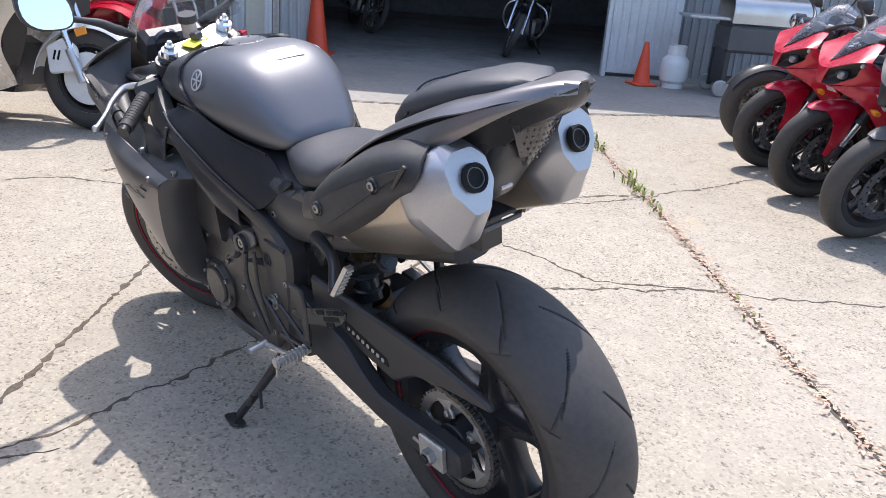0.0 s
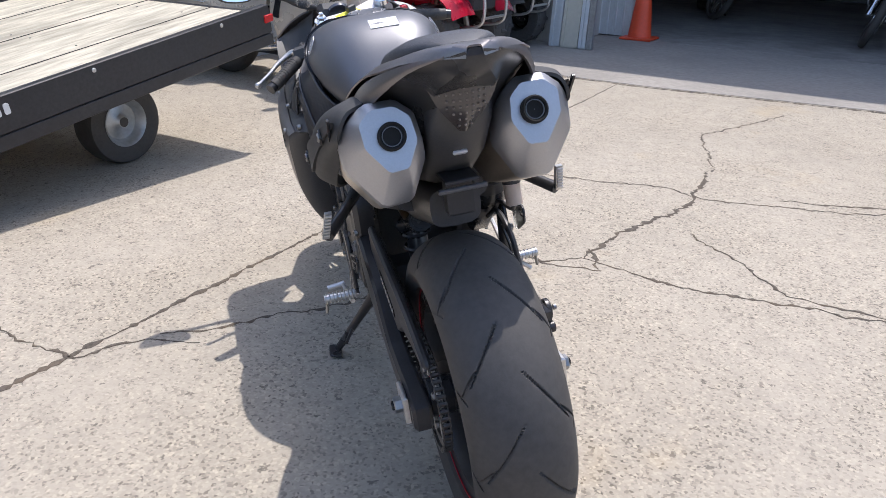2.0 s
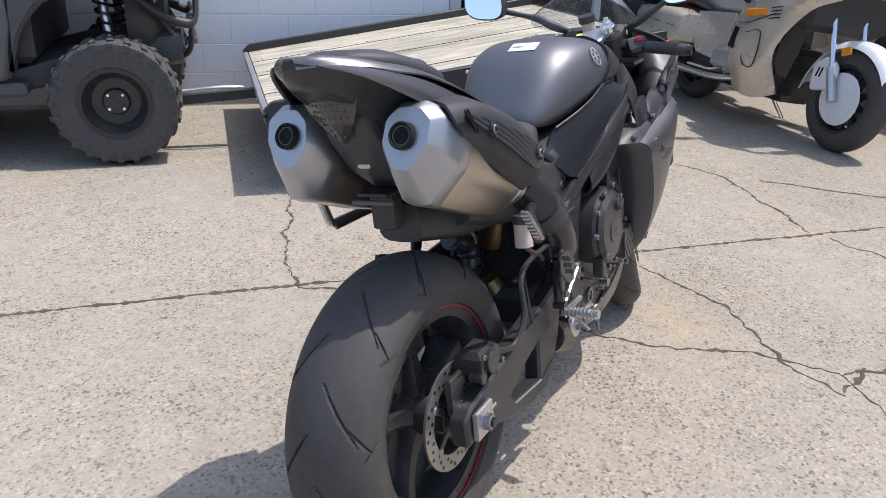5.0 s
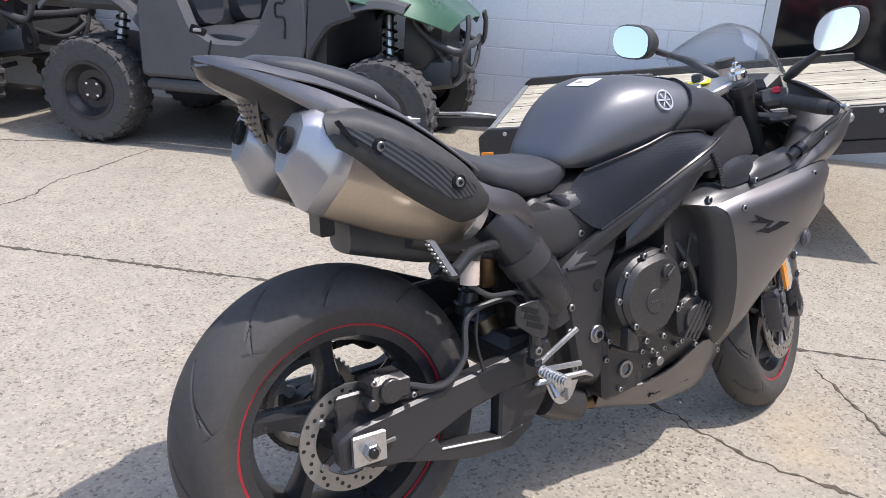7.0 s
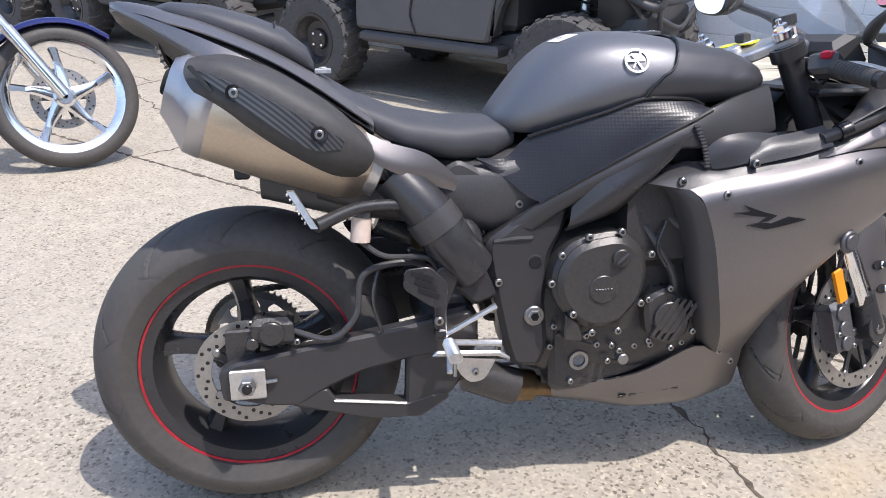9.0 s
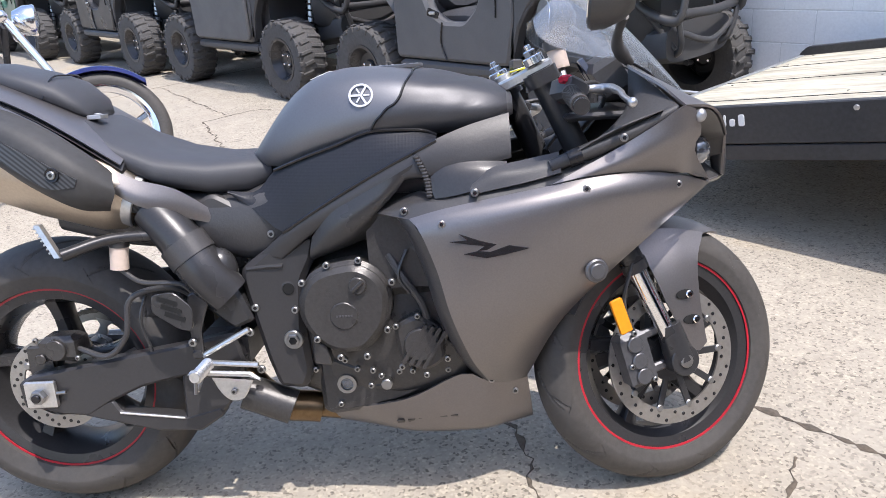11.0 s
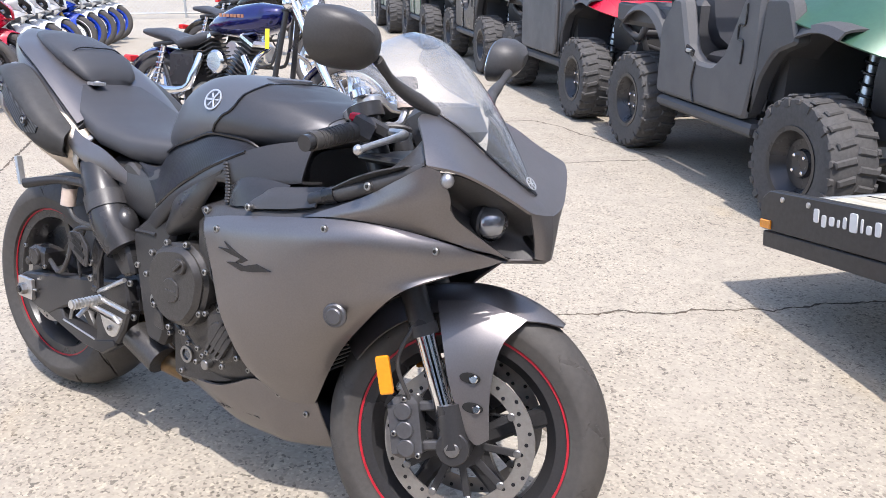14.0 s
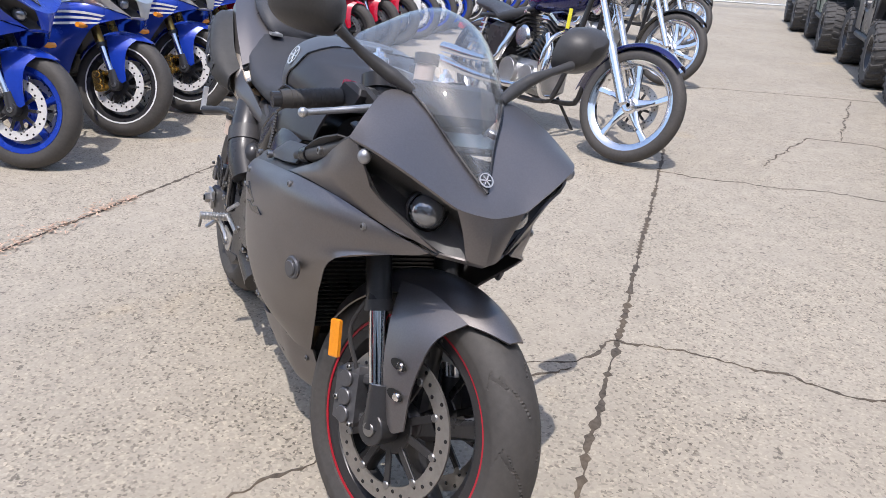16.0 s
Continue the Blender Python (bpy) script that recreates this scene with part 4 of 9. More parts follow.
def muffler(bike, s, fine):
    """One underseat silencer: six-sided can, faceted end cap with a dark outlet, heat shield."""
    ax0, ax1 = np.array((-0.065, 0.128 * s, 0.872)), np.array((0.275, 0.118 * s, 0.735))
    hexa = [(0.042, 0.074), (0.078, 0.042), (0.074, -0.022), (0.022, -0.094), (-0.03, -0.09), (-0.066, -0.022), (-0.058, 0.042), (-0.022, 0.074)]

    def ring(p, k, kz=None):
        d = (ax1 - ax0) / np.linalg.norm(ax1 - ax0)
        up = np.array((-d[2], 0, d[0]))
        up = up if up[2] > 0 else -up
        out = []
        for a, b in rnd(hexa, 0.006, 1):
            out.append(p + np.array((0, 1, 0)) * a * k * s + up * b * (kz or k))
        return out
    d = (ax1 - ax0)
    can = part("muffler", loft([ring(ax0 + d * t, k) for t, k in ((0.12, 0.98), (0.14, 1.0), (0.5, 1.0), (0.85, 0.9), (0.97, 0.74), (1.0, 0.6))]), STEEL, bike, "brushed titanium silencer can")
    tip = np.array((-0.09, 0.121 * s, 0.898))
    cap = part("end_cap", loft([ring(ax0 + d * 0.16, 0.99), ring(ax0 + d * 0.15, 1.015), ring(ax0 + d * 0.07, 0.985), [tip + (np.array(q) - tip) * 0.80 + np.array((0.022, 0, -0.006)) for q in ring(tip, 1.0)], [tip + (np.array(q) - tip) * 0.62 + np.array((0.004, 0, 0)) for q in ring(tip, 1.0)]]), TIPMETAL, can, "blasted silver faceted end cap", sharp=32)
    dd = Vector(d).normalized()
    m = Matrix.Translation(tip) @ (-dd).to_track_quat("Z", "Y").to_matrix().to_4x4()
    # shallow cup: black colour stands in for the pipe's unlit depth
    part("outlet", tr(lathe([(0.0235, -0.012), (0.0235, 0.005), (0.021, 0.008), (0.018, 0.006), (0.018, 0.0008), (0.0005, 0.0008)], 32, axis="z"), m), HOLEBLACK, cap, "black outlet pipe")
    part("outlet_ring", tr(lathe([(0.0165, 0.001), (0.0165, 0.0042), (0.0150, 0.0042), (0.0150, 0.001)], 32, axis="z", closed=True), m), CALIPER, cap, "thin bright ring in the outlet")
    shell = [[(-0.025, 0.150, 0.944), (0.03, 0.160, 0.944), (0.107, 0.172, 0.914), (0.20, 0.180, 0.852), (0.25, 0.168, 0.802)],
             [(-0.044, 0.182, 0.938), (0.02, 0.203, 0.930), (0.11, 0.221, 0.892), (0.20, 0.225, 0.836), (0.262, 0.196, 0.782)],
             [(-0.050, 0.199, 0.915), (0.025, 0.219, 0.900), (0.11, 0.238, 0.856), (0.20, 0.240, 0.806), (0.266, 0.203, 0.763)],
             [(-0.038, 0.204, 0.888), (0.02, 0.219, 0.862), (0.10, 0.236, 0.812), (0.19, 0.236, 0.763), (0.252, 0.198, 0.738)],
             [(-0.022, 0.184, 0.872), (0.02, 0.196, 0.844), (0.10, 0.206, 0.785), (0.185, 0.202, 0.735), (0.235, 0.172, 0.722)]]
    lines = [[(x, y * s, z) for x, y, z in ln] for ln in shell]
    shield = part("heat_shield", skin(lines, 24, 21, 0.006, (0, s, 0)), DUSTY if fine else PLASTIC, can, "matte black heat shield", sharp=50)
    if fine:
        mid = [[(-0.026, 0.2105, 0.921), (0.03, 0.2255, 0.900), (0.107, 0.2435, 0.862), (0.16, 0.2475, 0.832), (0.213, 0.2405, 0.799)],
               [(-0.024, 0.2120, 0.912), (0.022, 0.2255, 0.880), (0.085, 0.2415, 0.832), (0.155, 0.2475, 0.786), (0.206, 0.2405, 0.784)]]
        part("carbon_inlay", skin([[(x, y * s, z) for x, y, z in ln] for ln in mid], 18, 5, 0.006, (0, s, 0)), CARBON if s < 0 else DUSTY, shield, "dark inlaid panel")
        part("shield_slot", tr(prism(rnd([(-0.028, -0.004), (0.028, -0.003), (0.03, 0.003), (-0.026, 0.005)], 0.003, 2), -0.003, 0.002, 0.0005), pose(-0.022, 0.214 * s, 0.908, 0, 52, 0)), BLACKMARK, shield)
        part("shield_tip", skin([[(x, y * s, z) for x, y, z in ln] for ln in ([(0.258, 0.150, 0.766), (0.285, 0.142, 0.758), (0.325, 0.125, 0.722)], [(0.262, 0.176, 0.752), (0.29, 0.168, 0.742), (0.328, 0.150, 0.714)], [(0.248, 0.168, 0.722), (0.285, 0.160, 0.712), (0.324, 0.146, 0.704)])], 9, 9, 0.006, (0, s, 0)), CARBON, shield, "woven wedge at the end of the shield")
        for c0 in ((0.032, 0.226, 0.884), (0.170, 0.248, 0.812)):
            part("bolt_well", mv(lathe([(0.009, 0.0), (0.0145, 0.0), (0.0135, s * 0.003), (0.009, s * 0.002)], 22, closed=True), c0[0], c0[1] * s, c0[2]), BLACKMARK, shield)
        bolts("shield_bolt", shield, [(0.032, 0.228 * s, 0.884), (0.170, 0.250 * s, 0.812)], 0.0085, 0.008)
        part("clamp", tr(lathe([(0.058, -0.012), (0.061, -0.01), (0.061, 0.01), (0.058, 0.012)], 24, axis="x"), pose(0.272, 0.115 * s, 0.735, 0, 22, 0)), METAL, can, "bright band clamp")
        part("exhaust_link", tube([(0.27, 0.115 * s, 0.735), (0.33, 0.10 * s, 0.705), (0.36, 0.06 * s, 0.65), (0.38, 0.02 * s, 0.55)], [0.036, 0.032, 0.03, 0.03], 14), BRONZE, can, "heat-bronzed link pipe")


def tail(bike, c, fine):
    """Tail unit, seats, lights and subframe covers."""
    xs = [(-0.198, 0.014, 1.037, 1.024, 0.010), (-0.185, 0.040, 1.038, 1.002, 0.022), (-0.16, 0.064, 1.036, 0.984, 0.036), (-0.12, 0.096, 1.028, 0.962, 0.05), (-0.08, 0.122, 1.015, 0.925, 0.045), (-0.02, 0.142, 0.998, 0.87, 0.06), (0.08, 0.158, 0.955, 0.83, 0.09), (0.16, 0.165, 0.908, 0.80, 0.12), (0.27, 0.165, 0.83, 0.75, 0.14)]
    rings = []
    for x, w, zt, zb, wb in xs:
        e = min(0.028, (zt - zb) * 0.35)
        half = [(0, zt), (0.55 * w, zt - 0.002), (0.88 * w, zt - 0.012), (w, zt - e), (0.86 * w, zt - e - 0.012), (wb + (w - wb) * 0.35, (zt + zb) / 2 - 0.01), (wb, zb), (0, zb - 0.004)]
        rings.append([(x, -a, b) for a, b in half] + [(x, a, b) for a, b in reversed(half[1:-1])])
    dense = np.array([curve([r[k] for r in rings], 25) for k in range(len(rings[0]))]).transpose(1, 0, 2)
    part("tail_unit", loft([list(r) for r in dense]), c.get("tail_low", c["tail"]), bike, "painted tail unit", sharp=30)
    deck = []
    for x, w, zt, zb, wb in xs[:9]:
        deck.append([(x, w * t * 1.015, zt + 0.003 - 0.012 * t ** 6 - 0.006 * abs(t) ** 9) for t in np.linspace(-1, 1, 13)])
    part("tail_top", skin(deck, 25, 25, 0.003, (0, 0, 1)), c["tail"], bike, "painted top of the tail")
    part("undertail", blob([(-0.085, 0, 0.045, 0.91, 0.985), (-0.06, 0, 0.058, 0.868, 0.96), (-0.02, 0, 0.056, 0.81, 0.93), (0.08, 0, 0.056, 0.74, 0.88), (0.3, 0, 0.08, 0.68, 0.80)], 20, 3.2), PLASTIC, bike, "black undertail")
    for s in (-1, 1):
        strip = [[(-0.185, 0.044 * s, 1.0275), (-0.13, 0.094 * s, 1.014), (-0.02, 0.144 * s, 0.973), (0.12, 0.158 * s, 0.902), (0.22, 0.162 * s, 0.826), (0.29, 0.165 * s, 0.785), (0.37, 0.155 * s, 0.757), (0.440, 0.128 * s, 0.698)],
                 [(-0.185, 0.045 * s, 1.0265), (-0.13, 0.097 * s, 1.004), (-0.02, 0.152 * s, 0.945), (0.12, 0.172 * s, 0.875), (0.22, 0.178 * s, 0.80), (0.29, 0.182 * s, 0.752), (0.375, 0.160 * s, 0.724), (0.446, 0.128 * s, 0.682)],
                 [(-0.185, 0.0445 * s, 1.0255), (-0.13, 0.096 * s, 0.997), (-0.02, 0.148 * s, 0.928), (0.12, 0.168 * s, 0.855), (0.22, 0.176 * s, 0.785), (0.29, 0.182 * s, 0.735), (0.375, 0.156 * s, 0.698), (0.450, 0.126 * s, 0.670)]]
        part("tail_side", skin(strip, 32, 7, 0.005, (0, s, 0)), c["tail"], bike, "long tapering tail side panel")
        part("subframe_cover", skin([[(0.27, 0.145 * s, 0.765), (0.36, 0.135 * s, 0.70), (0.45, 0.122 * s, 0.655), (0.54, 0.118 * s, 0.65)], [(0.29, 0.14 * s, 0.70), (0.36, 0.13 * s, 0.62), (0.42, 0.115 * s, 0.555), (0.49, 0.10 * s, 0.585)]], 12, 5, 0.006, (0, s, 0)), SATIN, bike, "black subframe cover")
    seat = blob([(0.150, 0, 0.05, 0.885, 0.905), (0.17, 0, 0.115, 0.868, 0.908), (0.24, 0, 0.148, 0.80, 0.866), (0.33, 0, 0.152, 0.75, 0.83), (0.43, 0, 0.135, 0.728, 0.812), (0.51, 0, 0.105, 0.725, 0.812), (0.555, 0, 0.085, 0.75, 0.80)], 28, 2.9)
    part("rider_seat", seat, SEAT, bike, "black vinyl rider seat", sharp=60)
    ps = part("pillion_seat", blob([(-0.118, 0, 0.03, 1.015, 1.032), (-0.09, 0, 0.062, 1.002, 1.04), (-0.02, 0, 0.088, 0.975, 1.034), (0.06, 0, 0.098, 0.945, 1.012), (0.115, 0, 0.095, 0.925, 0.99), (0.155, 0, 0.08, 0.905, 0.955), (0.168, 0, 0.06, 0.905, 0.925)], 28, 2.6), SEAT, bike, "small black pillion seat", sharp=60)
    if fine:
        part("seam", tube([(0.095, -0.099, 0.955), (0.10, -0.06, 0.996), (0.10, 0.0, 1.001), (0.10, 0.06, 0.996), (0.095, 0.099, 0.955)], 0.002, 6), BLACKMARK, ps)
        part("seat_lock", join(plug((0.185, -0.055, 0.915), 0.008, 0.004, "z"), box(0.17, 0.2, -0.075, -0.04, 0.905, 0.914, 0.001)), METAL, bike)
    lamp = part("tail_lamp", skin([[(-0.112, -0.062, 0.974), (-0.130, 0, 0.972), (-0.112, 0.062, 0.974)], [(-0.104, -0.042, 0.93), (-0.117, 0, 0.928), (-0.104, 0.042, 0.93)], [(-0.083, -0.008, 0.884), (-0.088, 0, 0.883), (-0.083, 0.008, 0.884)]], 11, 9, 0.006, (-1, 0, 0)), mat("smoked_tail_lens", (0.05, 0.042, 0.04), 0.22, var=0.2, scale=150, bump=0.1, coat=0.5) if fine else REDLENS, bike, "smoked triangular tail lamp")
    if fine:
        cells = []
        for r in range(7):
            for k in range(-5, 6):
                z = 0.966 - r * 0.0115
                if abs(k) * 0.0105 < 0.055 * (z - 0.878) / 0.09:
                    y = k * 0.0105
                    cells.append(ball((np.interp(z, [0.883, 0.928, 0.972], [-0.0885, -0.1175, -0.1305]) + 7.0 * y * y, y, z), 0.0026, 6))
        tagged(part("reflector_dot", join(*cells), mat("pale_reflector_cell", (0.20, 0.17, 0.155), 0.25, 0.3, var=0.1, scale=60, bump=0.0), lamp, "rows of pale reflector dots"), kind="stuff")
        cov = part("link_cover", tube([(0.305, -0.135, 0.715), (0.36, -0.155, 0.655), (0.415, -0.165, 0.575), (0.455, -0.16, 0.525)], [0.042, 0.046, 0.050, 0.046], 18), SATIN, bike, "smooth black exhaust link cover")
        part("cover_collar", tube([(0.368, -0.157, 0.645), (0.392, -0.162, 0.610)], 0.0515, 18), PLASTIC, cov)
        part("cover_bulb", ball((0.437, -0.150, 0.580), 0.046, 18, (0.85, 0.75, 1.05)), SATIN, cov, "rounded end of the link cover")
        part("cover_foot", prism(rnd([(0.382, 0.540), (0.474, 0.542), (0.503, 0.470), (0.458, 0.452), (0.392, 0.512)], 0.010, 2), -0.172, -0.12, 0.008), SATIN, cov)
        part("plate_lamp", box(-0.040, -0.028, -0.013, 0.013, 0.828, 0.838, 0.003), MARK, bike, "small pale number-plate lamp")
        part("plate_bracket", join(box(-0.03, 0.04, -0.032, 0.032, 0.772, 0.78, 0.002), box(0.0, 0.03, -0.025, 0.025, 0.70, 0.775, 0.004)), SATIN, bike)
        part("bracket_plate", box(-0.030, -0.022, -0.045, 0.045, 0.757, 0.766, 0.002), CALIPER, bike)
        part("rear_hanger_block", blob([(0.05, 0, 0.05, 0.66, 0.74), (0.2, 0, 0.07, 0.62, 0.74), (0.34, 0, 0.08, 0.6, 0.72)], 16, 3.5), PLASTIC, bike)
    # passenger pegs on their hangers
    for s in (-1, 1):
        part("peg_hanger", tube([(0.36, 0.15 * s, 0.66), (0.24, 0.19 * s, 0.668), (0.155, 0.243 * s, 0.650)], [0.014, 0.011, 0.013], 10), SATIN, bike, "black passenger peg hanger")
        peg = part("passenger_peg", loft([[(0.152 - 0.038 * t + a, (0.247 - 0.012 * t) * s + b, 0.648 + 0.066 * t) for a, b in ((-0.006, -0.007), (0.006, -0.007), (0.006, 0.007), (-0.006, 0.007))] for t in (0, 0.1, 0.9, 1.0)]), METAL, bike, "bare alloy passenger peg")
        if fine:
            pieces("peg_rib", [box(0.150 - 0.038 * t - 0.0095, 0.150 - 0.038 * t - 0.006, (0.247 - 0.012 * t) * s - 0.006, (0.247 - 0.012 * t) * s + 0.006, 0.646 + 0.066 * t, 0.650 + 0.066 * t, 0.0008) for t in np.linspace(0.15, 0.9, 7)], METAL, peg)
    if fine:
        res = part("brake_reservoir", tube([(0.235, -0.175, 0.60), (0.24, -0.172, 0.648)], 0.019, 14), PALE, bike, "milky rear brake fluid reservoir")
        part("reservoir_lid", tube([(0.24, -0.172, 0.648), (0.242, -0.172, 0.664)], 0.021, 14), PLASTIC, res)
        part("reservoir_hose", tube([(0.235, -0.175, 0.60), (0.28, -0.18, 0.57), (0.36, -0.175, 0.56), (0.39, -0.17, 0.52)], 0.0055, 8), PLASTIC, res)


TANK_XS = [(0.516, 0.06, 0.80, 0.815), (0.545, 0.098, 0.785, 0.852), (0.60, 0.130, 0.785, 0.916), (0.655, 0.152, 0.796, 0.956), (0.715, 0.167, 0.810, 0.973), (0.78, 0.175, 0.825, 0.974), (0.85, 0.176, 0.835, 0.966), (0.92, 0.168, 0.835, 0.952), (1.0, 0.150, 0.838, 0.932), (1.05, 0.13, 0.85, 0.914), (1.07, 0.11, 0.86, 0.90)]


TANK_TABLE = curve(TANK_XS, 80)


def tank_half(x):
    """Half a cross-section of the fuel tank at x, from the crest down to its lower edge: (y, z) pairs."""
    table = TANK_TABLE
    w, z0, z1 = [np.interp(x, table[:, 0], table[:, k]) for k in (1, 2, 3)]
    h = z1 - z0
    return [(0, z1), (0.33 * w, z1 - 0.008 * h), (0.60 * w, z1 - 0.06 * h), (0.83 * w, z1 - 0.20 * h), (0.93 * w, z1 - 0.37 * h), (0.99 * w, z1 - 0.56 * h), (w, z1 - 0.70 * h), (0.955 * w, z1 - 0.88 * h), (0.86 * w, z0)]


def tank(bike, c, fine):
    """Fuel tank with its front cover and dark knee panels."""
    rings = []
    for x in np.linspace(0.516, 1.07, 37 if fine else 19):
        half = curve(tank_half(x), 17)
        rings.append([(x, -a, b) for a, b in half] + [(x, a, b) for a, b in reversed(half[1:])])
    body = part("fuel_tank", loft(rings), c["tank"], bike, "satin dark grey fuel tank", sharp=46)
    # front cover: follows the tank a little proud of it, ahead of a slanting seam
    sheet = []
    shape_at = np.linspace(0.78, 1.06, 20)
    halves = [curve(tank_half(x), 41) for x in shape_at]
    for q in np.linspace(-1, 1, 41 if fine else 21):
        f, sd = abs(q), (1 if q >= 0 else -1)
        x0 = np.interp(f, [0, 0.45, 0.62, 0.72, 0.86, 1.0], [0.884, 0.872, 0.858, 0.848, 0.806, 0.783])
        line = []
        for x in np.linspace(x0, 1.058, 15):
            half = halves[int(round((x - 0.78) / 0.28 * 19))]
            zb = np.interp(x, [0.78, 0.885, 0.914, 1.02, 1.06], [0.844, 0.842, 0.828, 0.852, 0.866])
            last = max(4, int(np.argmax(half[:, 1] < zb)) or 40)
            y, z = [np.interp(f * last, np.arange(41), half[:, k]) for k in (0, 1)]
            out = Vector((0, y, max(0.02, z - 0.84))).normalized() * 0.0045
            line.append((x, sd * (y + out.y), z + out.z))
        sheet.append(line)
    part("tank_cover", skin(sheet, 15, len(sheet), 0.004, (0, 0, 1)), c["tank"] if not fine else COVER, bike, "charcoal front tank cover", sharp=40)
    for s in (-1, 1):
        top = [(0.470, 0.126, 0.742), (0.527, 0.117, 0.737), (0.572, 0.122, 0.778), (0.645, 0.153, 0.804), (0.713, 0.167, 0.825), (0.78, 0.173, 0.847), (0.84, 0.172, 0.848), (0.888, 0.167, 0.844), (0.915, 0.160, 0.832)]
        low = [(0.468, 0.127, 0.739), (0.528, 0.140, 0.697), (0.586, 0.163, 0.657), (0.65, 0.181, 0.695), (0.715, 0.195, 0.732), (0.775, 0.201, 0.763), (0.83, 0.205, 0.790), (0.875, 0.204, 0.810), (0.915, 0.197, 0.828)]
        mid = [tuple((np.array(a) + b) / 2 + (0, 0.005, 0)) for a, b in zip(top, low)]
        knee = part("tank_side_panel", skin([[(x, y * s, z) for x, y, z in ln] for ln in (top, mid, low)], 30, 9, 0.006, (0, s, 0)), KNURL if fine else PLASTIC, bike, "black dimpled knee panel", sharp=50)
        if fine:
            part("panel_seam", tube([(x, (y + 0.0035) * s, z + 0.001) for x, y, z in top[2:]], 0.0034, 6, 40), BLACKMARK, knee)
            part("panel_seam", tube([(x, (y + 0.003) * s, z - 0.002) for x, y, z in low[2:]], 0.0042, 6, 40), BLACKMARK, knee)
            part("cover_seam", tube([tuple(np.array(ln[0]) + (-0.001, 0.0015 * s, 0.0005)) for ln in (sheet[20:] if s > 0 else sheet[20::-1])], 0.0026, 6, 60), BLACKMARK, body)
            half = curve(tank_half(0.772), 61)
            k = int(np.argmin(abs(half[:, 1] - 0.919)))
            slope = half[k + 4] - half[k - 4]
            nrm = Vector((0.0, -slope[1] * s, slope[0])).normalized()
            badge(body, Vector((0.772, half[k][0] * s, half[k][1])) + nrm * 0.0018, 0.0245, nrm)
    if fine:
        part("warning_label", tr(box(-0.022, 0.022, -0.036, 0.036, 0, 0.0012, 0.0003), pose(0.672, -0.015, 0.9616, 0, -19, 0)), LABEL, body, "small white label")
        cap = part("filler_cap", mv(lathe([(0.052, -0.004), (0.052, 0.002), (0.049, 0.0035), (0.046, 0.002), (0.0005, 0.003)], 36, axis="z"), 0.835, 0, 0.9705), TANK, body, "flush round filler cap")
        bolts("cap_screw", cap, [(0.835 + 0.040 * math.cos(a), 0.040 * math.sin(a), 0.9735) for a in np.linspace(0.3, 6.58, 7)[:-1]], 0.004, 0.003, "z")


HEEL_LEFT = ([(0.443, 0.469), (0.40, 0.494), (0.235, 0.557), (0.212, 0.554), (0.229, 0.526), (0.276, 0.495), (0.323, 0.483), (0.40, 0.451)],
             [(0.312, 0.519), (0.270, 0.535), (0.237, 0.548), (0.285, 0.514), (0.256, 0.525), (0.276, 0.504)])


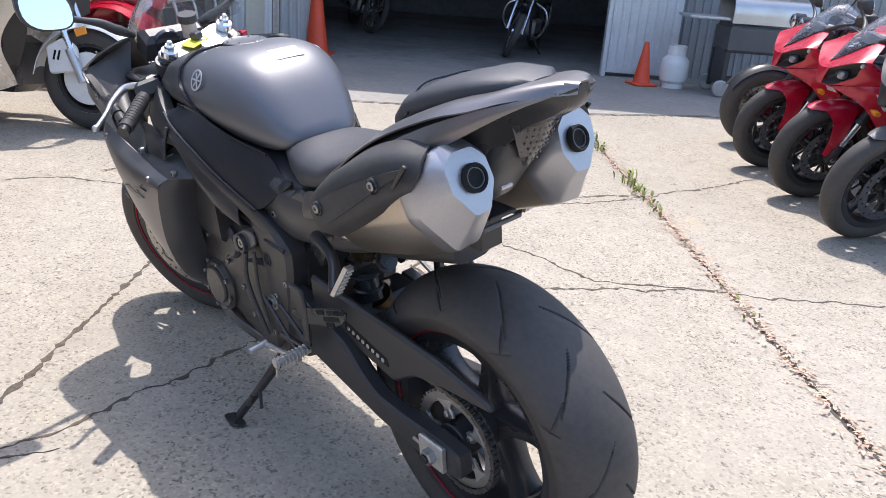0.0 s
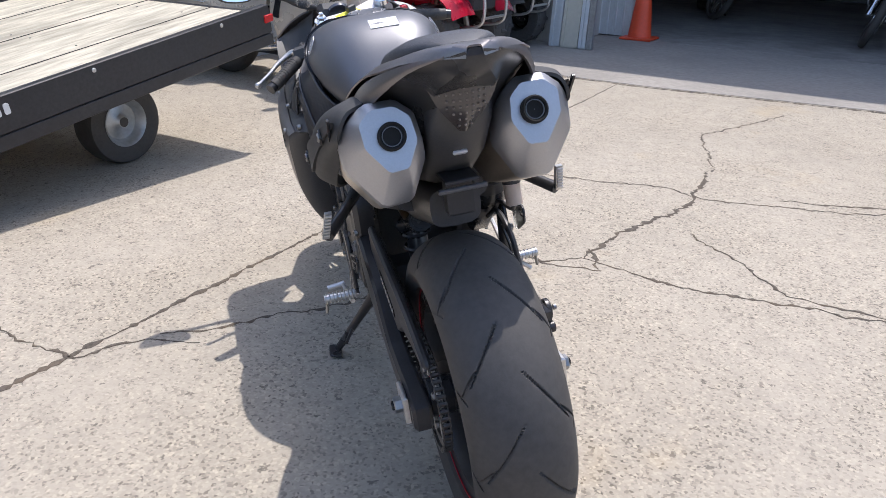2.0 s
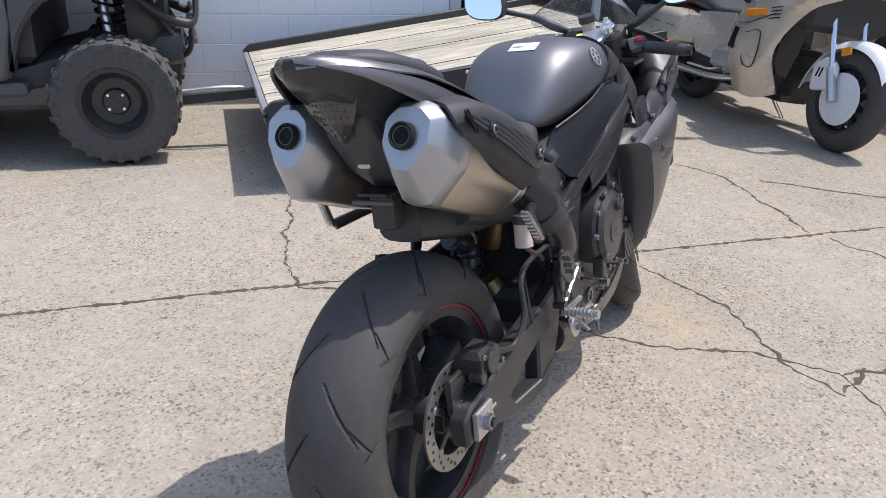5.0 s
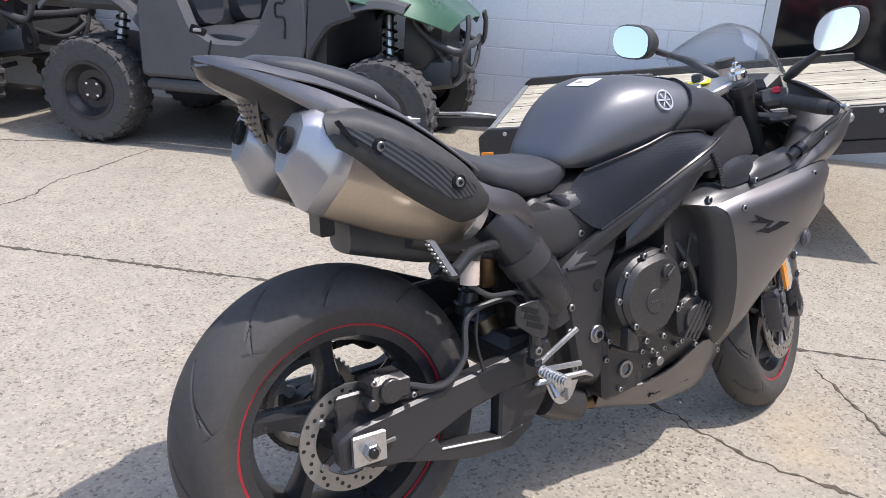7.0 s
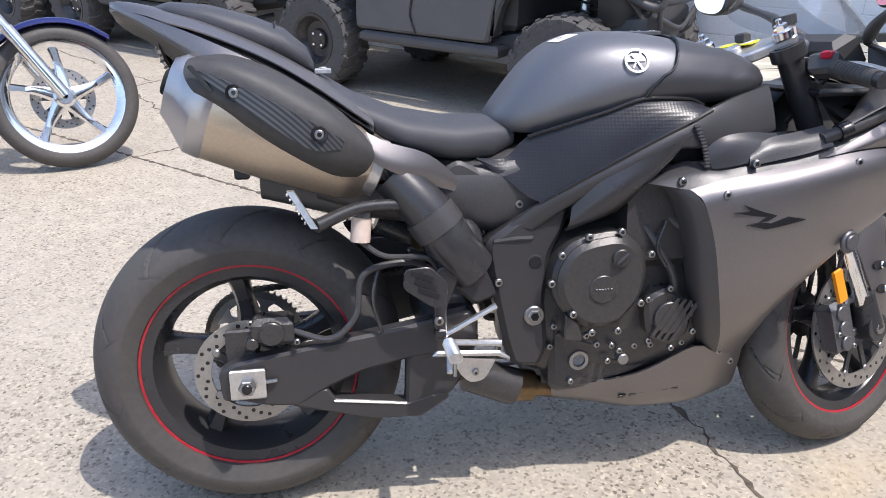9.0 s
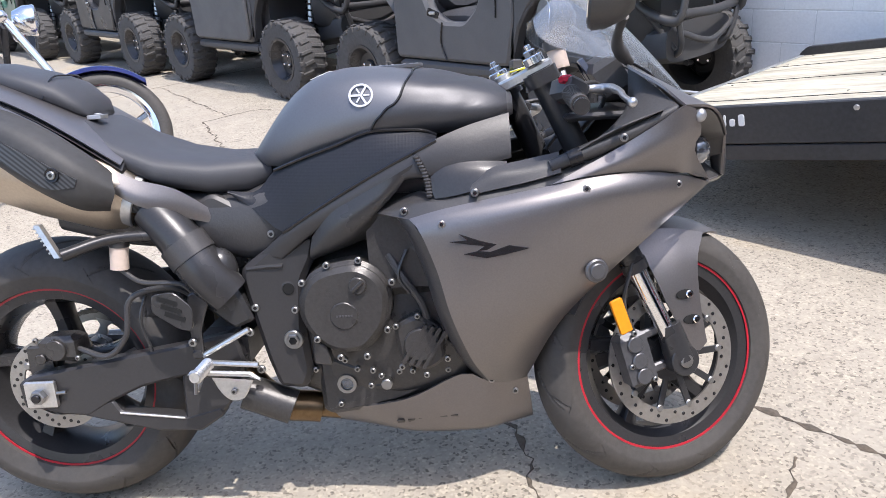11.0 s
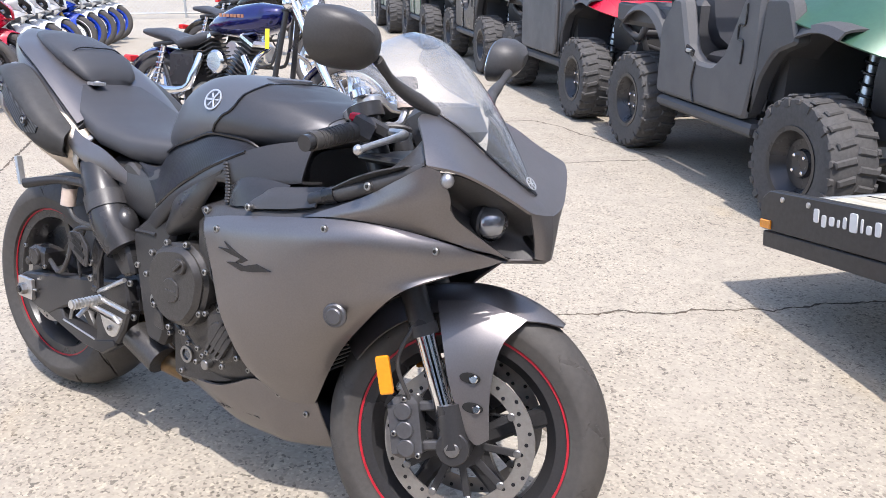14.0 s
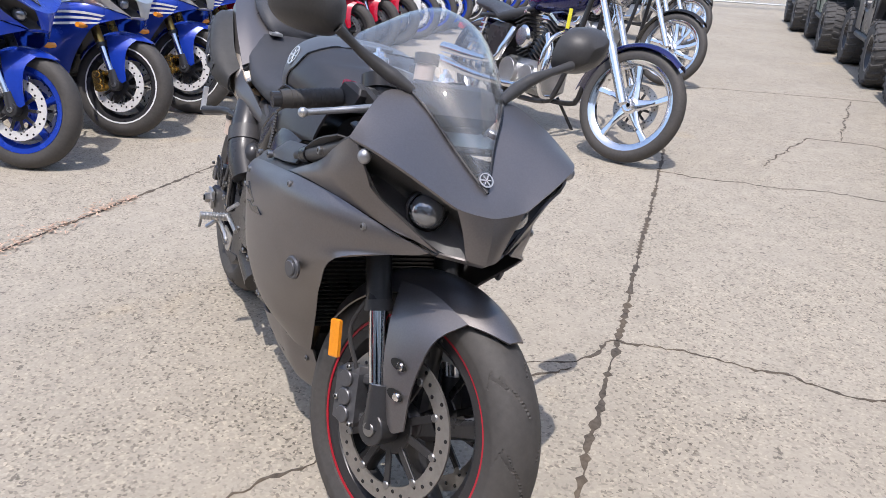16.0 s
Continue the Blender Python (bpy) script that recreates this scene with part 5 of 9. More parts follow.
def engine(bike, c, fine):
    """Frame spars, engine, covers, exhaust, pegs."""
    for s in (-1, 1):
        top = [(0.53, 0.152, 0.612), (0.586, 0.168, 0.655), (0.69, 0.194, 0.719), (0.80, 0.207, 0.777), (0.861, 0.209, 0.805), (0.911, 0.202, 0.828), (0.98, 0.182, 0.851), (1.06, 0.15, 0.868)]
        low = [(0.575, 0.162, 0.600), (0.635, 0.178, 0.645), (0.71, 0.200, 0.694), (0.79, 0.212, 0.737), (0.85, 0.216, 0.760), (0.91, 0.216, 0.760), (0.98, 0.208, 0.770), (1.06, 0.185, 0.785)]
        lines = [[(x, y - 0.030, z - 0.006) for x, y, z in top], [(x, y - 0.006, z - 0.001) for x, y, z in top], [(x, y, z - 0.006) for x, y, z in top], [tuple((np.array(a) + b) / 2 + (0, 0.003, 0)) for a, b in zip(top, low)], low, [(x, y - 0.012, z - 0.006) for x, y, z in low], [(x, y - 0.06, z - 0.010) for x, y, z in low]]
        sp = part("frame_spar", skin([[(x, y * s, z) for x, y, z in ln] for ln in lines], 30, 25, 0.006, (0, s, 0)), FRAME, bike, "black twin-spar frame beam", sharp=40)
        plate = rnd([(0.483, 0.579), (0.53, 0.612), (0.586, 0.650), (0.655, 0.645), (0.640, 0.592), (0.615, 0.548), (0.605, 0.447), (0.613, 0.344), (0.594, 0.303), (0.536, 0.310), (0.517, 0.373), (0.501, 0.45), (0.482, 0.549)], 0.012, 2)
        pp = part("pivot_plate", prism(plate, 0.10 * s, 0.160 * s, 0.012), FRAME, bike, "black frame plate round the swingarm pivot", sharp=30)
        if fine:
            part("plate_ledge", tube([(0.497, 0.157 * s, 0.579), (0.54, 0.160 * s, 0.583), (0.575, 0.160 * s, 0.583)], 0.005, 8), FRAME, pp)
            # flat disc painted black for the shade inside the recess
            part("bolt_recess", plug((0.581, 0.1595 * s, 0.532), 0.013, 0.004, n=20), HOLEBLACK, pp, "bolt recess with its shade painted black")
            part("recess_lip", mv(lathe([(0.013, -0.001), (0.017, 0.0), (0.016, 0.003), (0.013, 0.002)], 22, closed=True), 0.581, 0.160 * s, 0.532), FRAME, pp)
            part("weld_bead", join(*[ball((0.876 + 0.020 * q + 0.006 * math.sin(3 * q), (0.2175 + 0.012 * q) * s, 0.798 - 0.075 * q), 0.0055, 8, (1.3, 0.8, 0.8)) for q in np.linspace(0, 1, 13)]), FRAME, sp, "row of weld beads")
            part("subframe_beam", prism(rnd([(0.42, 0.735), (0.438, 0.738), (0.556, 0.670), (0.570, 0.641), (0.542, 0.625), (0.43, 0.640), (0.36, 0.690)], 0.010, 2), 0.105 * s, 0.134 * s, 0.007), PLASTIC, bike, "black subframe beam")
            cover = [[(0.648, 0.178, 0.645), (0.69, 0.196, 0.698), (0.75, 0.208, 0.727), (0.81, 0.215, 0.755), (0.868, 0.219, 0.784)],
                     [(0.642, 0.184, 0.618), (0.70, 0.207, 0.662), (0.75, 0.215, 0.692), (0.80, 0.216, 0.716), (0.842, 0.212, 0.746)],
                     [(0.640, 0.178, 0.600), (0.70, 0.196, 0.628), (0.74, 0.202, 0.652), (0.775, 0.203, 0.677), (0.80, 0.202, 0.700)],
                     [(0.642, 0.158, 0.592), (0.70, 0.165, 0.612), (0.747, 0.168, 0.630), (0.775, 0.17, 0.655), (0.79, 0.175, 0.685)]]
            part("frame_cover", skin([[(x, y * s, z) for x, y, z in ln] for ln in cover], 22, 19, 0.006, (0, s, 0)), SATIN, bike, "smooth black cover bulging from the frame", sharp=60)
            part("pivot_nut", join(plug((0.580, 0.161 * s, 0.420), 0.021, 0.010, n=24), plug((0.580, 0.166 * s, 0.420), 0.015, 0.010, n=6)), BOLT, pp, "bare metal pivot nut")
            # socket shade painted as a black hexagon
            part("nut_socket", plug((0.580, 0.172 * s, 0.420), 0.009, 0.002, n=6), HOLEBLACK, pp)
            bolts("frame_bolt", pp, [(0.553, 0.137 * s, 0.648), (0.483, 0.100 * s, 0.586), (0.506, 0.160 * s, 0.495)], 0.0085, 0.010)
        else:
            part("pivot_nut", plug((0.580, 0.161 * s, 0.420), 0.02, 0.010, n=12), BOLT, pp)
    body = blob([(0.56, 0, 0.13, 0.28, 0.56), (0.66, 0, 0.15, 0.24, 0.60), (0.80, 0, 0.165, 0.24, 0.62), (0.92, 0, 0.17, 0.26, 0.64), (0.98, 0, 0.15, 0.32, 0.62)], 24, 4)
    # added dark body that keeps light from showing through the frame gaps
    part("airbox", blob([(0.16, 0, 0.10, 0.66, 0.77), (0.30, 0, 0.135, 0.62, 0.745), (0.50, 0, 0.14, 0.58, 0.74), (0.70, 0, 0.145, 0.60, 0.80), (0.92, 0, 0.145, 0.64, 0.84), (1.02, 0, 0.12, 0.70, 0.84)], 20, 4), PLASTIC, bike, "black filler added to darken the gaps between the frame beams")
    eng = part("engine_block", body, ENGINE, bike, "black engine cases")
    part("cylinder_block", box(0.76, 1.02, -0.185, 0.185, 0.50, 0.72, 0.03), ENGINE, bike)
    if not fine:
        part("side_cover", join(plug((0.70, -0.18, 0.49), 0.095, 0.06), plug((0.70, 0.18, 0.49), 0.095, 0.06)), ENGINE, eng)
    else:
        clutch = rnd([(0.612, 0.535), (0.636, 0.572), (0.67, 0.588), (0.741, 0.598), (0.785, 0.570), (0.806, 0.525), (0.792, 0.454), (0.745, 0.400), (0.69, 0.395), (0.650, 0.412), (0.616, 0.455), (0.604, 0.494)], 0.024, 3)
        cc = part("clutch_cover", join(prism(clutch, -0.200, -0.14, 0.010), prism([tuple(np.array(p) * 0.93 + np.array((0.706, 0.495)) * 0.07) for p in clutch], -0.216, -0.19, 0.011)), ENGINE, eng, "rounded black clutch cover")
        part("cover_boss", plug((0.704, -0.216, 0.485), 0.029, 0.006, n=32), ENGINE, cc)
        part("boss_mark", join(*[box(0.688 + 0.006 * k, 0.692 + 0.006 * k, -0.2202, -0.2188, 0.483, 0.487, 0.0003) for k in range(6)]), CALIPER, cc)
        part("filler_plug", join(plug((0.738, -0.219, 0.548), 0.018, 0.010, n=24), tr(box(-0.015, 0.015, -0.006, 0.006, -0.004, 0.004, 0.002), pose(0.738, -0.225, 0.548, 0, -40, 0))), ENGINE, cc)
        part("bracket", prism(rnd([(0.632, 0.435), (0.66, 0.415), (0.668, 0.375), (0.63, 0.38)], 0.006, 2), -0.208, -0.18, 0.003), ENGINE, cc)
        bolts("cover_bolt", cc, [(0.742, -0.204, 0.597), (0.676, -0.204, 0.590), (0.622, -0.204, 0.556), (0.602, -0.204, 0.50), (0.644, -0.214, 0.437), (0.687, -0.206, 0.392), (0.742, -0.206, 0.392), (0.789, -0.204, 0.447), (0.806, -0.204, 0.548)], 0.0075, 0.012)
        small = part("pulse_cover", join(prism(rnd([(0.80, 0.45), (0.85, 0.475), (0.90, 0.44), (0.905, 0.37), (0.86, 0.345), (0.81, 0.37)], 0.02, 3), -0.20, -0.14, 0.008), plug((0.855, -0.203, 0.41), 0.035, 0.012)), ENGINE, eng)
        bolts("case_bolt", small, [(0.806, -0.202, 0.452), (0.852, -0.202, 0.472), (0.905, -0.202, 0.43), (0.908, -0.2, 0.375), (0.862, -0.2, 0.342), (0.812, -0.2, 0.362)], 0.0065, 0.010)
        rib = [tr(box(-0.004, 0.004, -0.006, 0.006, -0.05, 0.05, 0.002), pose(0.842 + 0.014 * k, -0.204, 0.412 - 0.004 * k, 0, 34, 0)) for k in range(4)]
        pieces("cover_rib", rib, ENGINE, small)
        bolts("case_bolt", eng, [(0.625, -0.152, 0.39), (0.618, -0.150, 0.345), (0.688, -0.172, 0.372), (0.712, -0.17, 0.35), (0.745, -0.17, 0.345), (0.762, -0.17, 0.332), (0.738, -0.168, 0.31), (0.665, -0.150, 0.262), (0.80, -0.158, 0.335), (0.83, -0.17, 0.34), (0.905, -0.16, 0.335)], 0.0065, 0.012)
        part("drain_boss", plug((0.772, -0.166, 0.312), 0.012, 0.02, n=20), BOLT, eng, "steel case plug")
        part("lower_case", join(prism(rnd([(0.618, 0.42), (0.622, 0.245), (0.64, 0.232), (0.70, 0.238), (0.80, 0.258), (0.93, 0.312), (0.94, 0.42)], 0.012, 2), -0.146, 0.146, 0.012)), ENGINE, eng, "black lower engine case")
        part("case_rib", join(tube([(0.635, -0.146, 0.372), (0.70, -0.148, 0.345), (0.78, -0.148, 0.318)], 0.006, 8), tube([(0.74, -0.146, 0.30), (0.82, -0.148, 0.305), (0.90, -0.146, 0.33)], 0.006, 8)), ENGINE, eng)
        win = part("oil_window", mv(lathe([(0.014, -0.005), (0.021, -0.005), (0.021, 0.005), (0.014, 0.004)], 28, closed=True), 0.682, -0.149, 0.308), BOLT, eng, "steel ring of the oil sight glass")
        part("window_glass", plug((0.682, -0.147, 0.308), 0.0145, 0.006, n=24), LENS, win)
        part("sump", blob([(0.62, 0, 0.09, 0.19, 0.28), (0.75, 0, 0.10, 0.18, 0.28), (0.9, 0, 0.1, 0.2, 0.3)], 16, 3), ENGINE, eng)
        part("coolant_pipe", tube([(0.92, -0.165, 0.40), (0.95, -0.185, 0.50), (0.90, -0.18, 0.58), (0.84, -0.17, 0.62)], 0.014, 10), PLASTIC, eng)
        part("wiring", tube([(0.80, -0.18, 0.60), (0.83, -0.195, 0.55), (0.86, -0.19, 0.50), (0.87, -0.185, 0.46)], 0.008, 8), PLASTIC, eng)
        part("spring_line", tube([(0.84, -0.19, 0.61), (0.82, -0.2, 0.56), (0.84, -0.2, 0.52)], 0.004, 6), ENGINE, eng)
        # left covers
        lc = part("generator_cover", join(plug((0.86, 0.160, 0.365), 0.074, 0.036, n=30, bev=0.010), plug((0.86, 0.180, 0.365), 0.052, 0.010, n=28, bev=0.004)), ENGINE, eng, "round black generator cover")
        bolts("cover_bolt", lc, [(0.86 + 0.069 * math.cos(a), 0.180, 0.365 + 0.069 * math.sin(a)) for a in np.linspace(0.3, 6.58, 9)[:-1]], 0.006)
        dome = part("pump_cover", join(plug((0.83, 0.150, 0.505), 0.062, 0.03, n=28, bev=0.010), plug((0.77, 0.155, 0.515), 0.045, 0.026, n=24, bev=0.008), prism(rnd([(0.70, 0.44), (0.71, 0.53), (0.80, 0.565), (0.89, 0.53), (0.89, 0.45)], 0.02, 3), 0.12, 0.150, 0.008)), ENGINE, eng, "black water pump cover")
        bolts("pump_bolt", dome, [(0.885, 0.168, 0.50), (0.80, 0.168, 0.56), (0.79, 0.168, 0.455)], 0.006)
        brk = part("clutch_bracket", prism(rnd([(0.735, 0.545), (0.66, 0.588), (0.62, 0.588), (0.615, 0.557), (0.66, 0.528), (0.735, 0.50)], 0.012, 3), 0.160, 0.168, 0.003), CALIPER, eng, "grey cast bracket over the sprocket cover")
        bolts("bracket_bolt", brk, [(0.677, 0.172, 0.546)], 0.013)
        part("bracket_ring", lathe([(0.017, 0.168), (0.023, 0.168), (0.023, 0.178), (0.017, 0.178)], 24, (0.677, 0, 0.546), closed=True), PLASTIC, brk)
        cover = part("sprocket_cover", prism(rnd([(0.53, 0.33), (0.54, 0.47), (0.60, 0.515), (0.72, 0.49), (0.76, 0.40), (0.70, 0.31), (0.60, 0.30)], 0.025, 3), 0.13, 0.158, 0.010), ENGINE, eng, "black front sprocket cover")
        bolts("cover_bolt", cover, [(0.70, 0.162, 0.335), (0.735, 0.162, 0.40), (0.60, 0.162, 0.325), (0.56, 0.162, 0.445)], 0.007)
        part("vent_hose", tube([(0.665, 0.172, 0.525), (0.672, 0.178, 0.46), (0.655, 0.176, 0.39), (0.625, 0.17, 0.31)], 0.0065, 8), PLASTIC, eng, "thin black hose")
        part("sensor_lead", tube([(0.62, 0.172, 0.54), (0.618, 0.177, 0.45), (0.60, 0.175, 0.36)], 0.005, 8), PLASTIC, eng)
        hose = part("coolant_hose", tube([(0.72, 0.15, 0.62), (0.80, 0.165, 0.60), (0.88, 0.165, 0.57), (0.95, 0.15, 0.52)], 0.018, 12), PLASTIC, eng, "black coolant hose")
        for a, b in (((0.80, 0.165, 0.60), (0.812, 0.1655, 0.596)), ((0.88, 0.165, 0.57), (0.892, 0.164, 0.562))):
            part("hose_clamp", tube([a, b], 0.0195, 14), METAL, hose, "bright hose clamp")
        part("collector", join(tube([(0.60, -0.07, 0.22), (0.50, -0.09, 0.25), (0.42, -0.06, 0.33), (0.39, 0.0, 0.45)], 0.036, 14), tube([(0.95, -0.1, 0.45), (0.98, -0.1, 0.3), (0.85, -0.08, 0.2), (0.6, -0.07, 0.22)], 0.024, 12)), BRONZE, bike, "heat-tinted exhaust collector")
        part("silencer_valve", join(tube([(0.55, -0.12, 0.245), (0.45, -0.125, 0.29)], 0.04, 14)), ENGINE, bike)
    # rider pegs and controls
    for s in (-1, 1):
        part("foot_hanger", prism(rnd([(0.368, 0.50), (0.38, 0.545), (0.43, 0.545), (0.41, 0.50), (0.395, 0.46), (0.395, 0.40), (0.375, 0.40)], 0.008, 2), 0.187 * s, 0.197 * s, 0.003), SATIN, bike, "black footrest hanger")
        part("hanger_strut", join(tube([(0.39, 0.192 * s, 0.405), (0.495, 0.19 * s, 0.458)], 0.006, 8), tube([(0.39, 0.192 * s, 0.39), (0.505, 0.19 * s, 0.378)], 0.0065, 8)), METAL if fine and s < 0 else SATIN, bike, "thin alloy strut")
        peg = part("rider_peg", tube([(0.40, 0.185 * s, 0.385), (0.398, 0.272 * s, 0.388)], 0.011, 10), METAL, bike, "knurled alloy footpeg")
        if fine:
            part("peg_ribs", join(*[lathe([(0.0105, -0.002), (0.014, 0), (0.0105, 0.002)], 10, (0.399, (0.195 + 0.009 * k) * s, 0.3865), "y") for k in range(9)]), METAL, peg)
            part("peg_feeler", rod((0.398, 0.266 * s, 0.388), (0.396, 0.271 * s, 0.352), 0.004, 8), BOLT, peg)
            if s > 0:
                plate, holes = HEEL_LEFT
            else:
                plate, holes = [(0.308, 0.515), (0.312, 0.552), (0.36, 0.556), (0.395, 0.52), (0.388, 0.47), (0.362, 0.475)], [(0.345, 0.538), (0.351, 0.521), (0.357, 0.504)]
            out = 0.19 if s > 0 else 0.219
            hg = part("heel_guard", prism(rnd(plate, 0.010, 2), (out - 0.003) * s, (out + 0.003) * s, 0.0015), SATIN, bike, "drilled black heel guard")
            # slots are black bars on the plate, shade in the colour
            pieces("guard_slot", [tr(box(-0.016 if s > 0 else -0.022, 0.016 if s > 0 else 0.022, -0.001, 0.001, -0.005, 0.005, 0.0004), pose(a, (out + 0.0035) * s, b, 0, 22, 0)) for a, b in holes], HOLEBLACK, hg)
    if fine:
        part("brake_pedal", join(prism(rnd([(0.36, 0.372), (0.49, 0.362), (0.515, 0.352), (0.517, 0.358), (0.495, 0.374), (0.37, 0.383)], 0.003, 2), -0.222, -0.212, 0.003), tube([(0.395, -0.216, 0.38), (0.39, -0.25, 0.35)], 0.006, 8)), METAL, bike, "bright alloy brake pedal")
        part("pedal_shield", prism(rnd([(0.40, 0.365), (0.50, 0.36), (0.47, 0.305), (0.44, 0.30), (0.42, 0.32)], 0.012, 2), -0.20, -0.194, 0.002), METAL, bike, "worn triangular exhaust shield")
        bolts("shield_bolt", bike, [(0.45, -0.203, 0.325)], 0.007)
        bolts("hanger_bolt", bike, [(0.491, -0.172, 0.445), (0.505, -0.172, 0.360), (0.378, -0.205, 0.44), (0.378, -0.205, 0.48)], 0.009)
        part("master_cylinder", join(tube([(0.385, -0.185, 0.52), (0.38, -0.185, 0.42)], 0.012, 10), box(0.372, 0.392, -0.2, -0.172, 0.4, 0.42)), SATIN, bike)
        part("shift_lever", join(tube([(0.41, 0.205, 0.36), (0.50, 0.21, 0.345), (0.56, 0.215, 0.34)], 0.006, 8), tube([(0.555, 0.21, 0.34), (0.555, 0.255, 0.335)], 0.009, 10)), METAL, bike, "alloy gear lever")
        part("shift_rod", rod((0.42, 0.2, 0.365), (0.60, 0.175, 0.43), 0.005, 8), SATIN, bike, "black link rod of the gear lever")
        part("side_stand", join(tube([(0.60, 0.12, 0.28), (0.65, 0.2, 0.16), (0.70, 0.257, 0.065)], [0.016, 0.012, 0.011], 10), tr(prism(rnd([(-0.03, -0.018), (0.035, -0.02), (0.04, 0.015), (-0.025, 0.02)], 0.01, 2), -0.004, 0.004, 0.002, "z"), pose(0.705, 0.268, 0.0525, 12, 0, 0)), tube([(0.655, 0.205, 0.15), (0.60, 0.235, 0.135)], 0.005, 8)), SATIN, bike, "black side stand, folded out")


def fairing(bike, c, fine):
    """Side fairings, nose, lamps, screen, mirrors, belly."""
    n1, n2 = (30, 25) if fine else (14, 11)
    for s in (-1, 1):
        top = [(0.855, 0.248 * s, 0.684), (0.92, 0.253 * s, 0.700), (1.02, 0.252 * s, 0.716), (1.12, 0.250 * s, 0.731), (1.21, 0.243 * s, 0.742), (1.31, 0.212 * s, 0.742), (1.40, 0.160 * s, 0.722), (1.47, 0.085 * s, 0.692)]
        r1 = [(0.875, 0.268 * s, 0.663), (0.93, 0.275 * s, 0.672), (1.02, 0.279 * s, 0.686), (1.12, 0.277 * s, 0.700), (1.21, 0.265 * s, 0.708), (1.31, 0.229 * s, 0.707), (1.395, 0.170 * s, 0.694), (1.455, 0.097 * s, 0.683)]
        r2 = [(0.903, 0.269 * s, 0.585), (0.96, 0.277 * s, 0.583), (1.04, 0.277 * s, 0.585), (1.12, 0.268 * s, 0.590), (1.19, 0.252 * s, 0.597), (1.25, 0.235 * s, 0.607), (1.30, 0.219 * s, 0.620), (1.345, 0.203 * s, 0.633)]
        r3 = [(0.925, 0.260 * s, 0.485), (0.97, 0.263 * s, 0.482), (1.02, 0.259 * s, 0.483), (1.07, 0.250 * s, 0.487), (1.12, 0.237 * s, 0.494), (1.16, 0.222 * s, 0.503), (1.20, 0.205 * s, 0.516), (1.235, 0.187 * s, 0.530)]
        r4 = [(0.958, 0.222 * s, 0.380), (0.985, 0.220 * s, 0.378), (1.01, 0.215 * s, 0.379), (1.04, 0.207 * s, 0.383), (1.07, 0.195 * s, 0.390), (1.10, 0.180 * s, 0.400), (1.125, 0.166 * s, 0.412), (1.145, 0.153 * s, 0.425)]
        r5 = [(0.990, 0.158 * s, 0.302), (1.0, 0.157 * s, 0.299), (1.012, 0.154 * s, 0.297), (1.025, 0.150 * s, 0.295), (1.037, 0.145 * s, 0.294), (1.05, 0.139 * s, 0.294), (1.062, 0.132 * s, 0.294), (1.072, 0.125 * s, 0.295)]
        side = part("side_fairing", skin([top, r1, r2, r3, r4, r5], n1, n2 + 6, 0.005, (0, s, 0)), c["side"], bike, "matte grey side fairing", sharp=50)
        belly = [[(0.637, 0.110 * s, 0.237), (0.72, 0.147 * s, 0.252), (0.82, 0.160 * s, 0.273), (0.935, 0.168 * s, 0.326), (0.99, 0.155 * s, 0.303), (1.074, 0.121 * s, 0.297)],
                 [(0.64, 0.100 * s, 0.215), (0.72, 0.127 * s, 0.220), (0.82, 0.143 * s, 0.222), (0.935, 0.146 * s, 0.243), (0.99, 0.140 * s, 0.246), (1.080, 0.097 * s, 0.238)],
                 [(0.65, 0.070 * s, 0.185), (0.72, 0.085 * s, 0.178), (0.82, 0.100 * s, 0.162), (0.935, 0.102 * s, 0.162), (0.99, 0.098 * s, 0.165), (1.086, 0.060 * s, 0.172)],
                 [(0.66, 0.0, 0.172), (0.72, 0.0, 0.160), (0.82, 0.0, 0.142), (0.935, 0.0, 0.142), (0.99, 0.0, 0.146), (1.088, 0.0, 0.158)]]
        part("belly_pan", skin(belly, n1 // 2 + 4, n2 // 2 + 3, 0.005, (0, s, -0.3)), c["belly"], bike, "lower belly fairing")
        edge = [(0.855, 0.248, 0.684), (0.875, 0.268, 0.660), (0.903, 0.269, 0.585), (0.925, 0.260, 0.485), (0.958, 0.222, 0.380), (0.990, 0.158, 0.302)]
        inner = [[((x - 0.030), (y - 0.085) * s, z), (x - 0.030, (y - 0.035) * s, z), (x - 0.006, (y - 0.002) * s, z), (x, y * s, z)] for x, y, z in edge]
        if c.get("stripes"):
            for k in range(3):
                rows = [[tuple(np.array(a) * (1 - q) + np.array(b) * q + (0.02 * k, 0.007 * s, 0)) for a, b in zip(r1[1:7], r2[1:7])] for q in (0.10 + 0.27 * k, 0.22 + 0.27 * k)]
                part("stripe", skin(rows, 14, 3, 0.004, (0, s, 0)), c["stripes"], side, "slanted white stripe")
        if c.get("patch"):
            part("side_patch", skin([[(a[0], a[1] + 0.006 * s, a[2]) for a in r1[1:6]], [(a[0], a[1] + 0.006 * s, a[2] + 0.02) for a in r2[1:6]]], 12, 5, 0.004, (0, s, 0)), c["patch"], side, "contrasting fairing panel")
        part("fairing_edge", skin(inner, 7, n2, 0.005, (-1, s, 0)), PLASTIC, bike, "black inner edge of the fairing vent")
